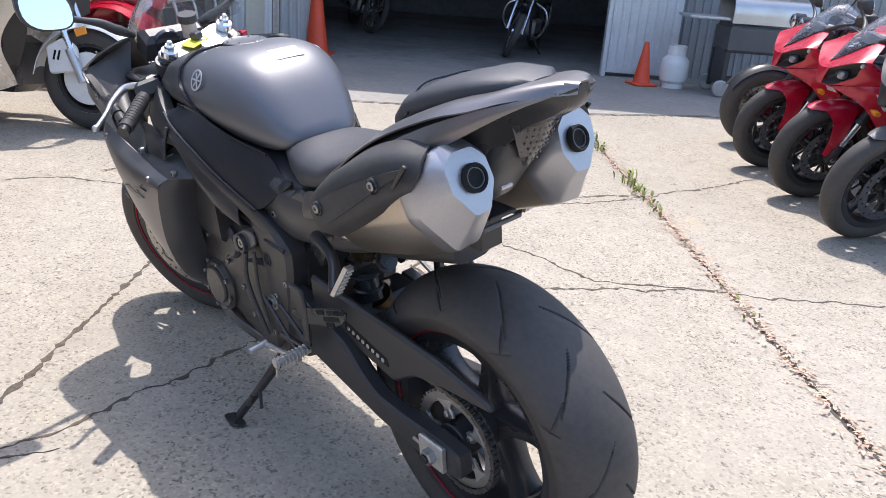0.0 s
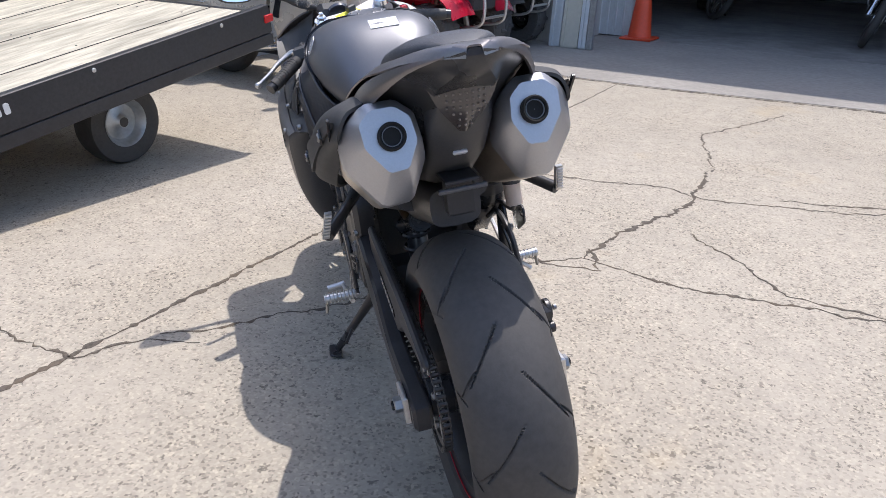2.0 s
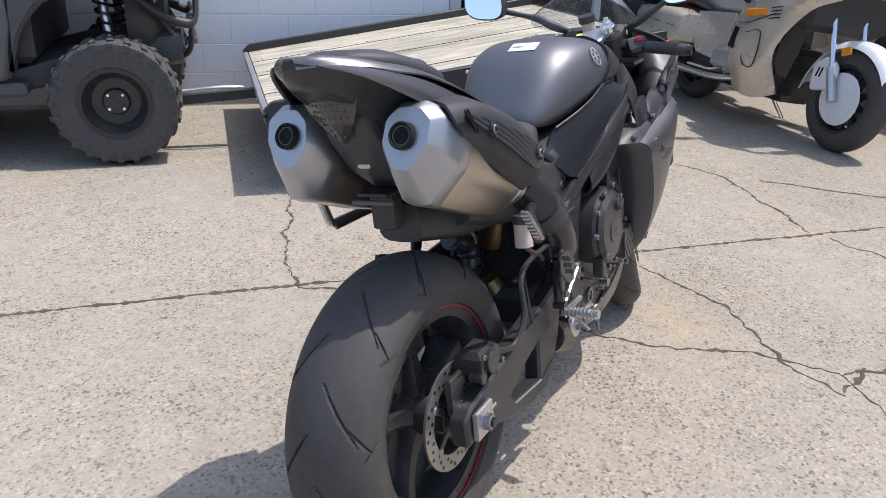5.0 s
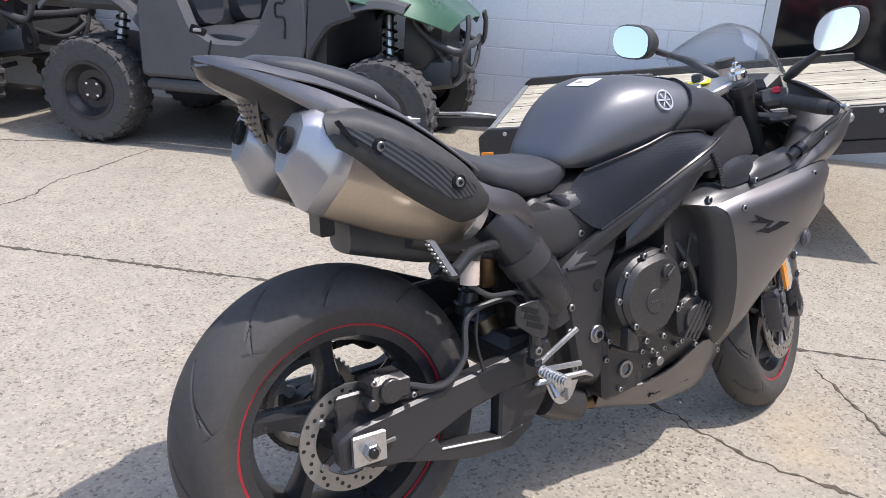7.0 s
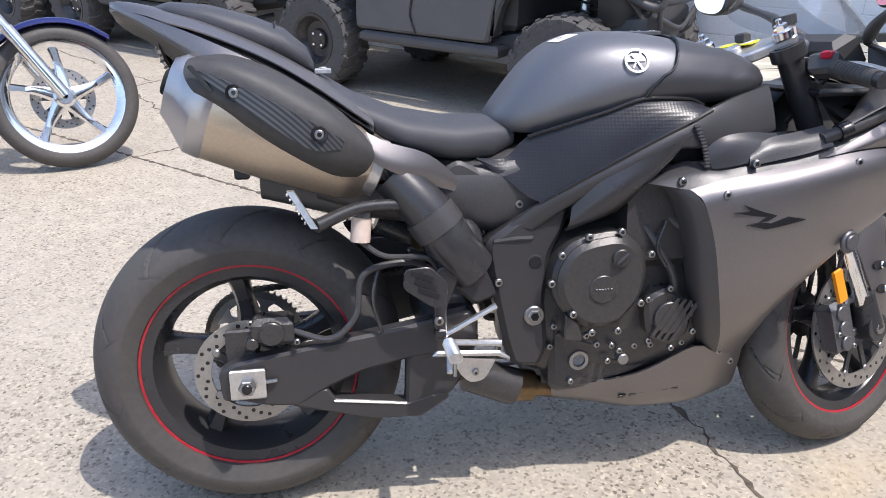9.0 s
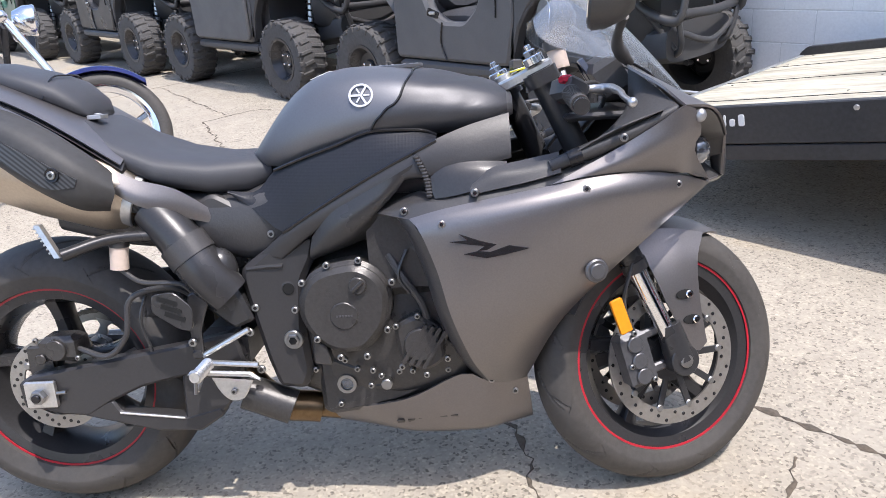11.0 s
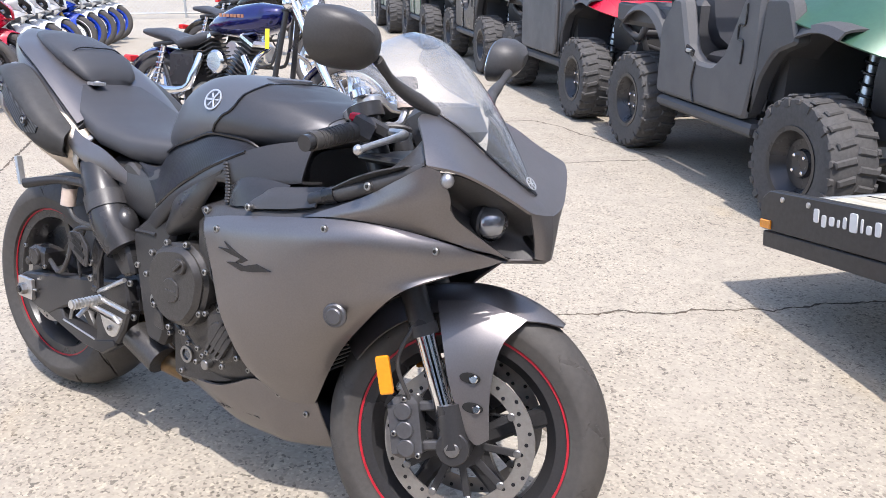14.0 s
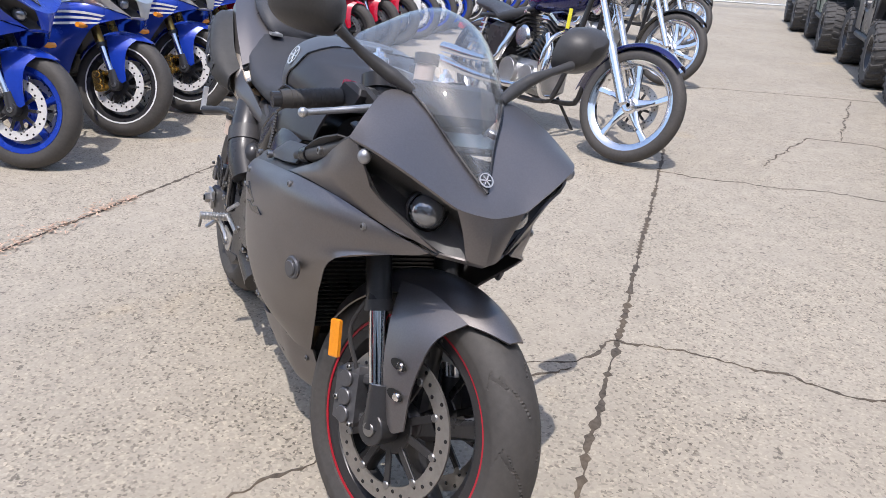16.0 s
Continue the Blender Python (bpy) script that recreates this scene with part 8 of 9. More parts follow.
def utv(m, hood, door, label, glass=False, split=False):
    """A side-by-side off-road vehicle; x forwards from the rear axle."""
    k = thing("utility_vehicle", Matrix.Identity(4), label, "off-road vehicle", "utility vehicles in a line")
    wb = 1.86
    for x in (0.0, wb):
        for y in (-0.62, 0.62):
            knobby(k, x, y, split=split and y < 0)
    part("floor_pan", blob([(-0.35, 0, 0.38, 0.42, 0.60), (0.4, 0, 0.55, 0.34, 0.50), (1.4, 0, 0.55, 0.34, 0.50), (1.75, 0, 0.36, 0.36, 0.60), (2.2, 0, 0.34, 0.44, 0.66)], 16, 4), UTVBLACK, k)
    part("tub", join(box(0.42, 0.56, -0.55, 0.55, 0.5, 1.0, 0.03), box(1.32, 1.5, -0.56, 0.56, 0.5, 1.02, 0.04)), UTVBLACK, k, "black cabin tub")
    for s in (-1, 1):
        part("sill", box(0.40, 1.46, min(0.56 * s, 0.70 * s), max(0.56 * s, 0.70 * s), 0.36, 0.43, 0.02), UTVBLACK, k, "black rocker sill")
        side = rnd([(0.36, 0.44), (0.36, 0.86), (0.50, 1.02), (0.60, 1.02), (0.72, 0.74), (0.84, 0.68), (1.02, 0.68), (1.12, 0.76), (1.26, 1.06), (1.42, 1.08), (1.44, 0.72), (1.38, 0.44)], 0.035, 3)
        d = part("side_panel", prism(side, 0.60 * s, 0.70 * s, 0.02), door, k, "moulded dark door panel")
        part("panel_groove", join(tube([(0.84, 0.705 * s, 0.68), (0.82, 0.705 * s, 0.56), (0.86, 0.705 * s, 0.45)], 0.006, 6), tube([(1.30, 0.703 * s, 1.02), (1.30, 0.703 * s, 0.92), (1.25, 0.703 * s, 0.91), (1.25, 0.703 * s, 0.84), (1.30, 0.703 * s, 0.83), (1.30, 0.703 * s, 0.72)], 0.006, 6)), BLACKMARK, d)
        part("handle_bezel", prism(rnd([(0.70, 0.72), (0.80, 0.70), (0.82, 0.74), (0.72, 0.77)], 0.012, 2), 0.698 * s, 0.706 * s, 0.002), BLACKMARK, d)
        part("door_latch", box(0.735, 0.785, min(0.704 * s, 0.716 * s), max(0.704 * s, 0.716 * s), 0.725, 0.745, 0.004), METAL, d, "small bright door latch")
        # arches
        for x, top in ((0.0, 0.80), (wb, 0.82)):
            arch = []
            for a in np.linspace(170, 74, 9) if x > 1 else np.linspace(130, 8, 10):
                c, q = math.cos(radians(a)), math.sin(radians(a))
                arch.append([(x + 0.50 * c, 0.40 * s, 0.36 + 0.60 * q), (x + 0.515 * c, 0.56 * s, 0.36 + 0.61 * q), (x + 0.51 * c, 0.66 * s, 0.36 + 0.60 * q), (x + 0.48 * c, 0.69 * s, 0.36 + 0.56 * q)])
            part("wheel_arch", skin(arch, 8, 22, 0.012, (0, 0, 1)), UTVBLACK, k, "black moulded wheel arch")
        part("front_quarter", prism(rnd([(1.40, 0.46), (1.43, 1.05), (1.62, 1.06), (1.72, 0.86), (1.55, 0.80), (1.46, 0.66)], 0.03, 2), 0.60 * s, 0.69 * s, 0.015), UTVBLACK, k)
        # suspension
        for x, dirn in ((wb, 1), (0.0, -1)):
            part("control_arm", join(tube([(x - 0.15, 0.2 * s, 0.36), (x, 0.52 * s, 0.30)], 0.017, 8), tube([(x + 0.15, 0.2 * s, 0.36), (x, 0.52 * s, 0.30)], 0.017, 8), tube([(x - 0.1, 0.22 * s, 0.52), (x, 0.52 * s, 0.42)], 0.015, 8)), UTVSTEEL, k)
            sh = part("shock", tube([(x, 0.42 * s, 0.36), (x - 0.05 * dirn, 0.33 * s, 0.86)], 0.026, 10), METAL, k, "coil-over shock")
            coil = [(x - 0.05 * dirn * t + 0.042 * math.cos(t * 44), (0.40 - 0.07 * t) * s + 0.042 * math.sin(t * 44) * s, 0.48 + 0.34 * t) for t in np.linspace(0, 1, 80)]
            part("spring", tube(coil, 0.0075, 6, 120), SATIN, sh)
        # lamp, bumper side
        lamp = part("headlamp", tr(lathe([(0.0005, 0.03), (0.05, 0.024), (0.075, 0.0), (0.07, -0.05)], 20, axis="x"), pose(2.20, 0.40 * s, 0.86, 0, 8, 18 * s) @ Matrix.Diagonal((1, 0.75, 1, 1))), CHROME, k, "oval headlamp")
        part("lens", tr(lathe([(0.0005, 0.036), (0.05, 0.03), (0.077, 0.004)], 20, axis="x"), pose(2.20, 0.40 * s, 0.86, 0, 8, 18 * s) @ Matrix.Diagonal((1, 0.75, 1, 1))), LENS, lamp)
        part("bumper_bar", tube([(1.95, 0.36 * s, 0.88), (2.2, 0.38 * s, 0.74), (2.48, 0.34 * s, 0.68), (2.53, 0.31 * s, 0.80), (2.51, 0.28 * s, 0.88)], 0.026, 12), UTVSTEEL, k, "black tube bumper")
        part("bumper_brace", join(tube([(2.48, 0.33 * s, 0.72), (2.44, 0.25 * s, 0.52), (2.2, 0.2 * s, 0.46)], 0.022, 10), tube([(2.2, 0.38 * s, 0.74), (2.40, 0.26 * s, 0.52)], 0.018, 10)), UTVSTEEL, k)
        # cage
        part("cage_post", join(tube([(1.52, 0.62 * s, 1.02), (1.20, 0.60 * s, 1.55), (1.02, 0.56 * s, 1.86)], 0.024, 10), tube([(0.30, 0.62 * s, 1.0), (0.34, 0.58 * s, 1.5), (0.42, 0.54 * s, 1.86)], 0.024, 10)), UTVSTEEL, k, "black roll cage post")
        part("cage_rail", tube([(1.02, 0.56 * s, 1.86), (0.7, 0.56 * s, 1.89), (0.42, 0.54 * s, 1.86)], 0.024, 10), UTVSTEEL, k)
        seat = part("seat", join(blob([(0.58, 0.28 * s, 0.21, 0.58, 0.72), (0.85, 0.28 * s, 0.23, 0.56, 0.74), (1.06, 0.28 * s, 0.22, 0.58, 0.70)], 16, 3)), SEAT, k, "black bucket seat")
        part("seat_back", tr(blob([(-0.06, 0, 0.21, 0.0, 0.60), (0.0, 0, 0.23, -0.02, 0.66), (0.06, 0, 0.20, 0.0, 0.58)], 16, 3), pose(0.58, 0.28 * s, 0.72, 0, -12, 0)), SEAT, seat)
    part("cage_cross", join(tube([(1.02, -0.56, 1.86), (1.02, 0.56, 1.86)], 0.024, 10), tube([(0.42, -0.54, 1.86), (0.42, 0.54, 1.86)], 0.024, 10)), UTVSTEEL, k)
    part("cargo_bed", join(box(-0.50, 0.34, -0.60, 0.60, 0.80, 0.86, 0.02), box(-0.50, 0.30, -0.62, -0.58, 0.82, 0.95, 0.015), box(-0.50, 0.30, 0.58, 0.62, 0.82, 0.95, 0.015), box(0.28, 0.34, -0.60, 0.60, 0.82, 1.05, 0.02)), UTVBLACK, k, "low black cargo bed")
    part("bed_rail", both(tube([(-0.5, 0.60, 0.97), (-0.1, 0.60, 0.99), (0.30, 0.60, 1.0)], 0.016, 8)), UTVSTEEL, k, "black tube rail of the bed")
    hoodlines = [[(1.40, -0.66, 1.00), (1.75, -0.68, 0.94), (2.14, -0.62, 0.87), (2.40, -0.44, 0.80)], [(1.38, -0.42, 1.12), (1.75, -0.42, 1.10), (2.14, -0.40, 1.00), (2.47, -0.30, 0.86)], [(1.36, -0.18, 1.15), (1.75, -0.18, 1.10), (2.16, -0.17, 1.00), (2.50, -0.14, 0.86)], [(1.36, 0, 1.15), (1.75, 0, 1.11), (2.16, 0, 1.01), (2.50, 0, 0.87)]]
    for s in (-1, 1):
        part("hood", skin([[(a, b * -s, c) for a, b, c in ln] for ln in hoodlines], 16, 13, 0.01, (0, 0, 1)), hood, k, "painted front hood half")
    part("fascia", blob([(1.95, 0, 0.42, 0.52, 0.92), (2.15, 0, 0.36, 0.52, 0.90), (2.26, 0, 0.28, 0.58, 0.84)], 18, 5), PLASTIC, k, "black front fascia")
    part("bumper_cross", join(tube([(2.46, -0.34, 0.71), (2.50, 0, 0.70), (2.46, 0.34, 0.71)], 0.026, 12), tube([(2.46, -0.30, 0.62), (2.50, 0, 0.54), (2.46, 0.30, 0.62)], 0.018, 10)), UTVSTEEL, k)
    part("dash", box(1.30, 1.44, -0.56, 0.56, 1.0, 1.10, 0.03), UTVBLACK, k)
    part("steering_wheel", tr(lathe([(0.165, -0.012), (0.178, 0), (0.165, 0.012), (0.152, 0)], 28, axis="x", closed=True), pose(1.14, 0.28, 1.08, 0, -28, 0)), UTVBLACK, k)
    if glass:
        for s in (-1, 1):
            part("door_frame", join(tube([(0.42, 0.68 * s, 1.02), (0.42, 0.62 * s, 1.8), (1.0, 0.6 * s, 1.84), (1.42, 0.68 * s, 1.08)], 0.02, 8), prism(rnd([(0.42, 0.46), (0.42, 1.06), (1.40, 1.10), (1.40, 0.46)], 0.05, 3), 0.702 * s, 0.735 * s, 0.01)), door, k, "full charcoal door")
    for ch in k.children:
        if ch.name.split(".")[0] in ("hood", "fascia", "bumper_bar", "bumper_brace", "bumper_cross", "headlamp"):
            for ob in (ch, *ch.children):
                for vert in ob.data.vertices:
                    if vert.co.x > 1.9:
                        vert.co.x = 1.9 + (vert.co.x - 1.9) * 0.62
    k.matrix_world = m
    return k


utv(at(-2.71, 3.70, 0, 0), GREEN, GREYDOOR, "black side-by-side vehicle with dark green hood", split=True)
utv(at(-5.66, 3.70, 0, 0), RED, GREYDOOR, "charcoal side-by-side vehicle with red hood and full doors", glass=True, split=True)
utv(at(-8.5, 3.62, 0, 0), GREYDOOR, SATIN, "dark grey side-by-side vehicle in a line")
u4 = utv(at(-11.4, 3.45, 0, 0), GREEN, GREEN, "dark green side-by-side vehicle in a line")
copy_thing(u4, at(-14.3, 3.3, 0, 0))


def quad(m, paint, label):
    """A four-wheeled off-road quad bike with tube bumper."""
    k = thing("quad_bike", Matrix.Identity(4), label, "quad bike", "quad bikes by the garage wall")
    for x in (0.0, 1.22):
        for y in (-0.42, 0.42):
            knobby(k, x, y, 0.28, 0.24, SATIN, 14)
    for s in (-1, 1):
        for x in (0.0, 1.22):
            part("fender", skin([[(x + 0.36 * math.cos(a), 0.2 * s, 0.34 + 0.36 * math.sin(a)), (x + 0.37 * math.cos(a), 0.4 * s, 0.34 + 0.37 * math.sin(a)), (x + 0.35 * math.cos(a), 0.56 * s, 0.32 + 0.35 * math.sin(a))] for a in np.linspace(2.7, 0.4, 8)], 7, 16, 0.008, (0, 0, 1)), paint, k, "flared plastic fender")
        part("handlebar", tube([(0.95, 0, 0.98), (0.9, 0.2 * s, 1.04), (0.8, 0.38 * s, 1.0)], 0.012, 8), SATIN, k)
        part("bumper_bar", tube([(1.4, 0.2 * s, 0.35), (1.62, 0.2 * s, 0.42), (1.60, 0.2 * s, 0.72), (1.4, 0.2 * s, 0.78)], 0.014, 10), METAL, k, "bright tube bumper")
        part("control_arm", tube([(1.22, 0.12 * s, 0.34), (1.22, 0.36 * s, 0.28)], 0.016, 8), SATIN, k)
        part("spring", tube([(1.22, 0.28 * s, 0.3), (1.18, 0.2 * s, 0.66)], 0.03, 10), BOLT, k)
    part("bumper_cross", join(tube([(1.60, -0.28, 0.72), (1.60, 0.28, 0.72)], 0.014, 10), tube([(1.62, -0.2, 0.45), (1.62, 0.2, 0.45)], 0.012, 8)), METAL, k)
    part("body", blob([(-0.2, 0, 0.2, 0.55, 0.75), (0.2, 0, 0.16, 0.5, 0.78), (0.65, 0, 0.14, 0.45, 0.80), (1.0, 0, 0.2, 0.5, 0.92), (1.45, 0, 0.16, 0.55, 0.74)], 18, 3), paint, k, "painted quad body")
    part("seat", blob([(-0.1, 0, 0.13, 0.72, 0.8), (0.3, 0, 0.14, 0.74, 0.84), (0.7, 0, 0.1, 0.78, 0.86)], 16), SEAT, k)
    part("engine_block", box(0.35, 0.9, -0.16, 0.16, 0.25, 0.58, 0.05), ENGINE, k)
    part("headlamp", both(ball((1.44, 0.13, 0.72), 0.055, 12, (0.6, 1.2, 0.8))), LENS, k)
    part("hood", skin([[(0.80, 0.30 * t, 0.94 - 0.05 * t * t), (1.10, 0.36 * t, 0.92 - 0.06 * t * t), (1.40, 0.34 * t, 0.82 - 0.08 * t * t), (1.52, 0.24 * t, 0.70 - 0.05 * t * t)] for t in (-1, -0.5, 0, 0.5, 1)], 12, 13, 0.012, (0, 0, 1)), paint, k, "broad painted front hood")
    part("grille", box(1.47, 1.53, -0.20, 0.20, 0.50, 0.68, 0.02), PLASTIC, k, "black front grille")
    part("front_rack", join(*[tube([(0.92, 0.34 * t, 0.98), (1.20, 0.36 * t, 0.985), (1.50, 0.30 * t, 0.96)], 0.010, 8) for t in (-1, -0.5, 0, 0.5, 1)], tube([(1.50, -0.32, 0.96), (1.50, 0.32, 0.96)], 0.012, 8), tube([(0.95, -0.36, 0.98), (0.95, 0.36, 0.98)], 0.012, 8)), SATIN, k, "black tube rack")
    k.matrix_world = m
    return k


quad(at(4.85, 4.05, 0, -90) @ pose(-0.1, 0, 0), RED, "red quad bike with bright tube bumper")
quad(at(6.15, 4.20, 0, -90) @ pose(-0.1, 0, 0), SATIN, "black quad bike beside the garage wall")


def touring_bike(m):
    """A champagne touring motorcycle: full fairing, trunk, saddlebags, white front fender and wheel cover."""
    k = thing("touring_motorcycle", Matrix.Identity(4), "champagne beige touring motorcycle with white front wheel cover", "motorcycle")
    for x, r, w in ((0.0, 0.31, 0.15), (1.62, 0.32, 0.125)):
        wh = part("wheel", mv(road_tyre(r, w, 0.215), x, 0, r), RUBBER, k, "black tyre on a dark spoked wheel")
        before = set(wh.children)
        rim_parts(wh, 0.212, w * 0.8, SATIN, 10, stripe=METAL, hub=0.05, fine=True)
        for ch in set(wh.children) - before:
            ch.matrix_local = Matrix.Translation((x, 0, r))
        if x > 1:
            for s in (-1, 1):
                part("wheel_cover", plug((x, s * 0.066, r), 0.16, 0.012, n=40, bev=0.004), WHITE, wh, "white brake disc cover")
    for s in (-1, 1):
        fork = part("fork_leg", tube([(1.61, 0.115 * s, 0.31), (1.40, 0.115 * s, 0.85)], 0.02, 14), CHROME, k, "bright fork leg")
        part("fork_foot", tube([(1.615, 0.115 * s, 0.30), (1.53, 0.115 * s, 0.49)], 0.028, 14), METAL, fork)
        guard = part("caliper_cover", prism(rnd([(1.40, 0.33), (1.38, 0.50), (1.50, 0.56), (1.58, 0.50), (1.58, 0.36)], 0.03, 3), 0.085 * s, 0.125 * s, 0.01), WHITE, k, "white caliper cover")
        pieces("cover_slot", [tr(box(-0.006, 0.006, -0.001, 0.001, -0.03, 0.03, 0.0004), pose(1.44 + 0.028 * j, 0.1265 * s, 0.45, 0, 14, 0)) for j in range(2)], BLACKMARK, guard)
        part("fork_reflector", tr(box(-0.035, 0.035, -0.006, 0.006, -0.024, 0.024, 0.004), pose(1.60, 0.105 * s, 0.60, 0, -20, 0)), ORANGE, k, "amber fender reflector")
        bag = part("saddlebag", blob([(-0.52, 0.30 * s, 0.10, 0.42, 0.66), (-0.40, 0.31 * s, 0.14, 0.36, 0.72), (0.05, 0.31 * s, 0.145, 0.38, 0.74), (0.20, 0.29 * s, 0.11, 0.46, 0.70)], 20, 4), GOLD, k, "champagne saddlebag")
        part("bag_trim", join(tube([(-0.5, 0.445 * s, 0.58), (-0.2, 0.46 * s, 0.60), (0.18, 0.43 * s, 0.58)], 0.008, 8)), CHROME, bag)
        part("side_cover", skin([[(0.15, 0.23 * s, 0.74), (0.35, 0.22 * s, 0.76), (0.6, 0.22 * s, 0.78)], [(0.18, 0.26 * s, 0.55), (0.4, 0.25 * s, 0.52), (0.62, 0.25 * s, 0.52)], [(0.24, 0.24 * s, 0.40), (0.42, 0.24 * s, 0.38), (0.6, 0.24 * s, 0.38)]], 9, 9, 0.01, (0, s, 0)), GOLD, k, "champagne side cover")
        low = [[(0.78, 0.30 * s, 0.86), (1.0, 0.36 * s, 0.90), (1.2, 0.39 * s, 0.95), (1.42, 0.36 * s, 0.98), (1.61, 0.25 * s, 0.99)],
               [(0.76, 0.35 * s, 0.62), (0.95, 0.39 * s, 0.64), (1.10, 0.40 * s, 0.68), (1.24, 0.38 * s, 0.76), (1.42, 0.31 * s, 0.87)],
               [(0.80, 0.33 * s, 0.42), (0.95, 0.36 * s, 0.42), (1.08, 0.37 * s, 0.43), (1.17, 0.36 * s, 0.47), (1.24, 0.33 * s, 0.56)],
               [(0.84, 0.27 * s, 0.22), (0.98, 0.29 * s, 0.20), (1.08, 0.29 * s, 0.20), (1.18, 0.28 * s, 0.22), (1.28, 0.26 * s, 0.26)]]
        part("radiator_vent", skin([[(1.24, 0.30 * s, 0.78), (1.23, 0.29 * s, 0.62), (1.20, 0.27 * s, 0.40)], [(1.34, 0.22 * s, 0.80), (1.32, 0.2 * s, 0.62), (1.26, 0.2 * s, 0.38)]], 7, 4, 0.01, (0, s, 0)), BLACKMARK, k, "black vent opening behind the wheel")
        f = part("leg_fairing", skin(low, 18, 17, 0.012, (0, s, 0)), GOLD, k, "champagne leg fairing")
        part("turn_signal", tr(box(-0.10, 0.10, -0.012, 0.012, -0.028, 0.028, 0.008), pose(1.06, 0.398 * s, 0.815, 0, -8, 0)), ORANGE, f, "amber side lamp")
        part("vent_louvres", join(*[tr(box(-0.05, 0.05, -0.003, 0.003, -0.004, 0.004, 0.001), pose(1.24, 0.396 * s, 0.875 - 0.026 * j, 0, -12, 0)) for j in range(4)]), BLACKMARK, f)
        part("fairing_seam", tube([(0.86, 0.372 * s, 0.72), (0.98, 0.396 * s, 0.73), (1.10, 0.405 * s, 0.77), (1.24, 0.393 * s, 0.83)], 0.004, 6), BLACKMARK, f)
        part("side_vent", tr(box(-0.028, 0.028, -0.006, 0.006, -0.085, 0.085, 0.006), pose(0.86, 0.374 * s, 0.60, 0, 10, 0)), BLACKMARK, f, "narrow black vent slot")
        up = [[(1.15, 0.40 * s, 1.08), (1.35, 0.38 * s, 1.14), (1.52, 0.26 * s, 1.16)], [(1.18, 0.40 * s, 0.95), (1.40, 0.36 * s, 1.0), (1.58, 0.24 * s, 1.02)]]
        part("upper_fairing", skin(up, 12, 6, 0.012, (0, s, 0)), GOLD, k, "champagne upper fairing")
        part("front_signal", tr(box(-0.012, 0.012, -0.07, 0.07, -0.04, 0.04, 0.008), pose(1.56, 0.20 * s, 1.10, 0, 0, 25 * s)), ORANGE, k, "large amber front signal")
        part("exhaust_pipe", tube([(0.9, 0.18 * s, 0.30), (0.4, 0.24 * s, 0.24), (-0.55, 0.30 * s, 0.28)], [0.025, 0.03, 0.045], 12), CHROME, k, "chromed exhaust")
        part("engine_cover", join(plug((0.72, 0.24 * s, 0.40), 0.10, 0.10, n=24, bev=0.02), box(0.55, 0.95, min(0.1 * s, 0.3 * s), max(0.1 * s, 0.3 * s), 0.32, 0.50, 0.03)), METAL, k, "grey flat engine cover")
        part("mirror", join(tube([(1.2, 0.38 * s, 1.1), (1.18, 0.44 * s, 1.2)], 0.012, 8), ball((1.17, 0.46 * s, 1.24), 0.08, 12, (0.5, 0.9, 0.6))), GOLD, k)
    part("front_fender", skin([[(1.62 + 0.355 * math.cos(a), 0.085 * t, 0.32 + 0.355 * math.sin(a) - 0.05 * t ** 4) for t in (-1, -0.7, 0, 0.7, 1)] for a in np.linspace(3.0, 0.55, 10)], 11, 23, 0.006, (0, 0, 1)), WHITE, k, "white front fender")
    part("headlamp", box(1.54, 1.62, -0.13, 0.13, 1.03, 1.17, 0.02), CHROME, k, "rectangular headlamp")
    part("windscreen", skin([[(1.50, 0.28 * t, 1.18 - 0.03 * t * t) for t in (-1, -0.5, 0, 0.5, 1)], [(1.36, 0.29 * t, 1.42 - 0.05 * t * t) for t in (-1, -0.5, 0, 0.5, 1)]], 11, 6, 0.004, (1, 0, 0)), SCREEN, k).visible_shadow = False
    part("fuel_tank", blob([(0.62, 0, 0.14, 0.72, 0.86), (0.85, 0, 0.2, 0.72, 0.97), (1.1, 0, 0.2, 0.74, 0.98), (1.3, 0, 0.22, 0.78, 0.98)], 18, 3), GOLD, k, "champagne tank shelter")
    part("seat", blob([(-0.2, 0, 0.18, 0.78, 0.94), (0.1, 0, 0.2, 0.74, 0.90), (0.3, 0, 0.19, 0.70, 0.82), (0.62, 0, 0.14, 0.72, 0.82)], 20, 3), SEAT, k, "thick black touring seat")
    part("backrest", tr(blob([(-0.05, 0, 0.2, 0, 0.26), (0.05, 0, 0.19, 0.02, 0.24)], 16, 3), pose(-0.28, 0, 0.92, 0, -10, 0)), SEAT, k)
    part("trunk", join(blob([(-0.72, 0, 0.24, 0.80, 1.02), (-0.62, 0, 0.28, 0.78, 1.08), (-0.36, 0, 0.28, 0.78, 1.08), (-0.30, 0, 0.25, 0.80, 1.04)], 20, 4)), GOLD, k, "champagne top trunk")
    part("trunk_stripe", both(tube([(-0.60, 0.283, 0.93), (-0.45, 0.286, 0.935), (-0.33, 0.266, 0.93)], 0.008, 8)), SATIN, k, "dark stripe on the trunk")
    part("trunk_rack", tube([(-0.7, -0.2, 1.10), (-0.7, 0.2, 1.10)], 0.008, 8), CHROME, k)
    for s in (-1, 1):
        part("tail_lamp", box(-0.66, -0.56, min(0.16 * s, 0.30 * s), max(0.16 * s, 0.30 * s), 0.60, 0.70, 0.015), REDLENS, k, "red tail lamp")
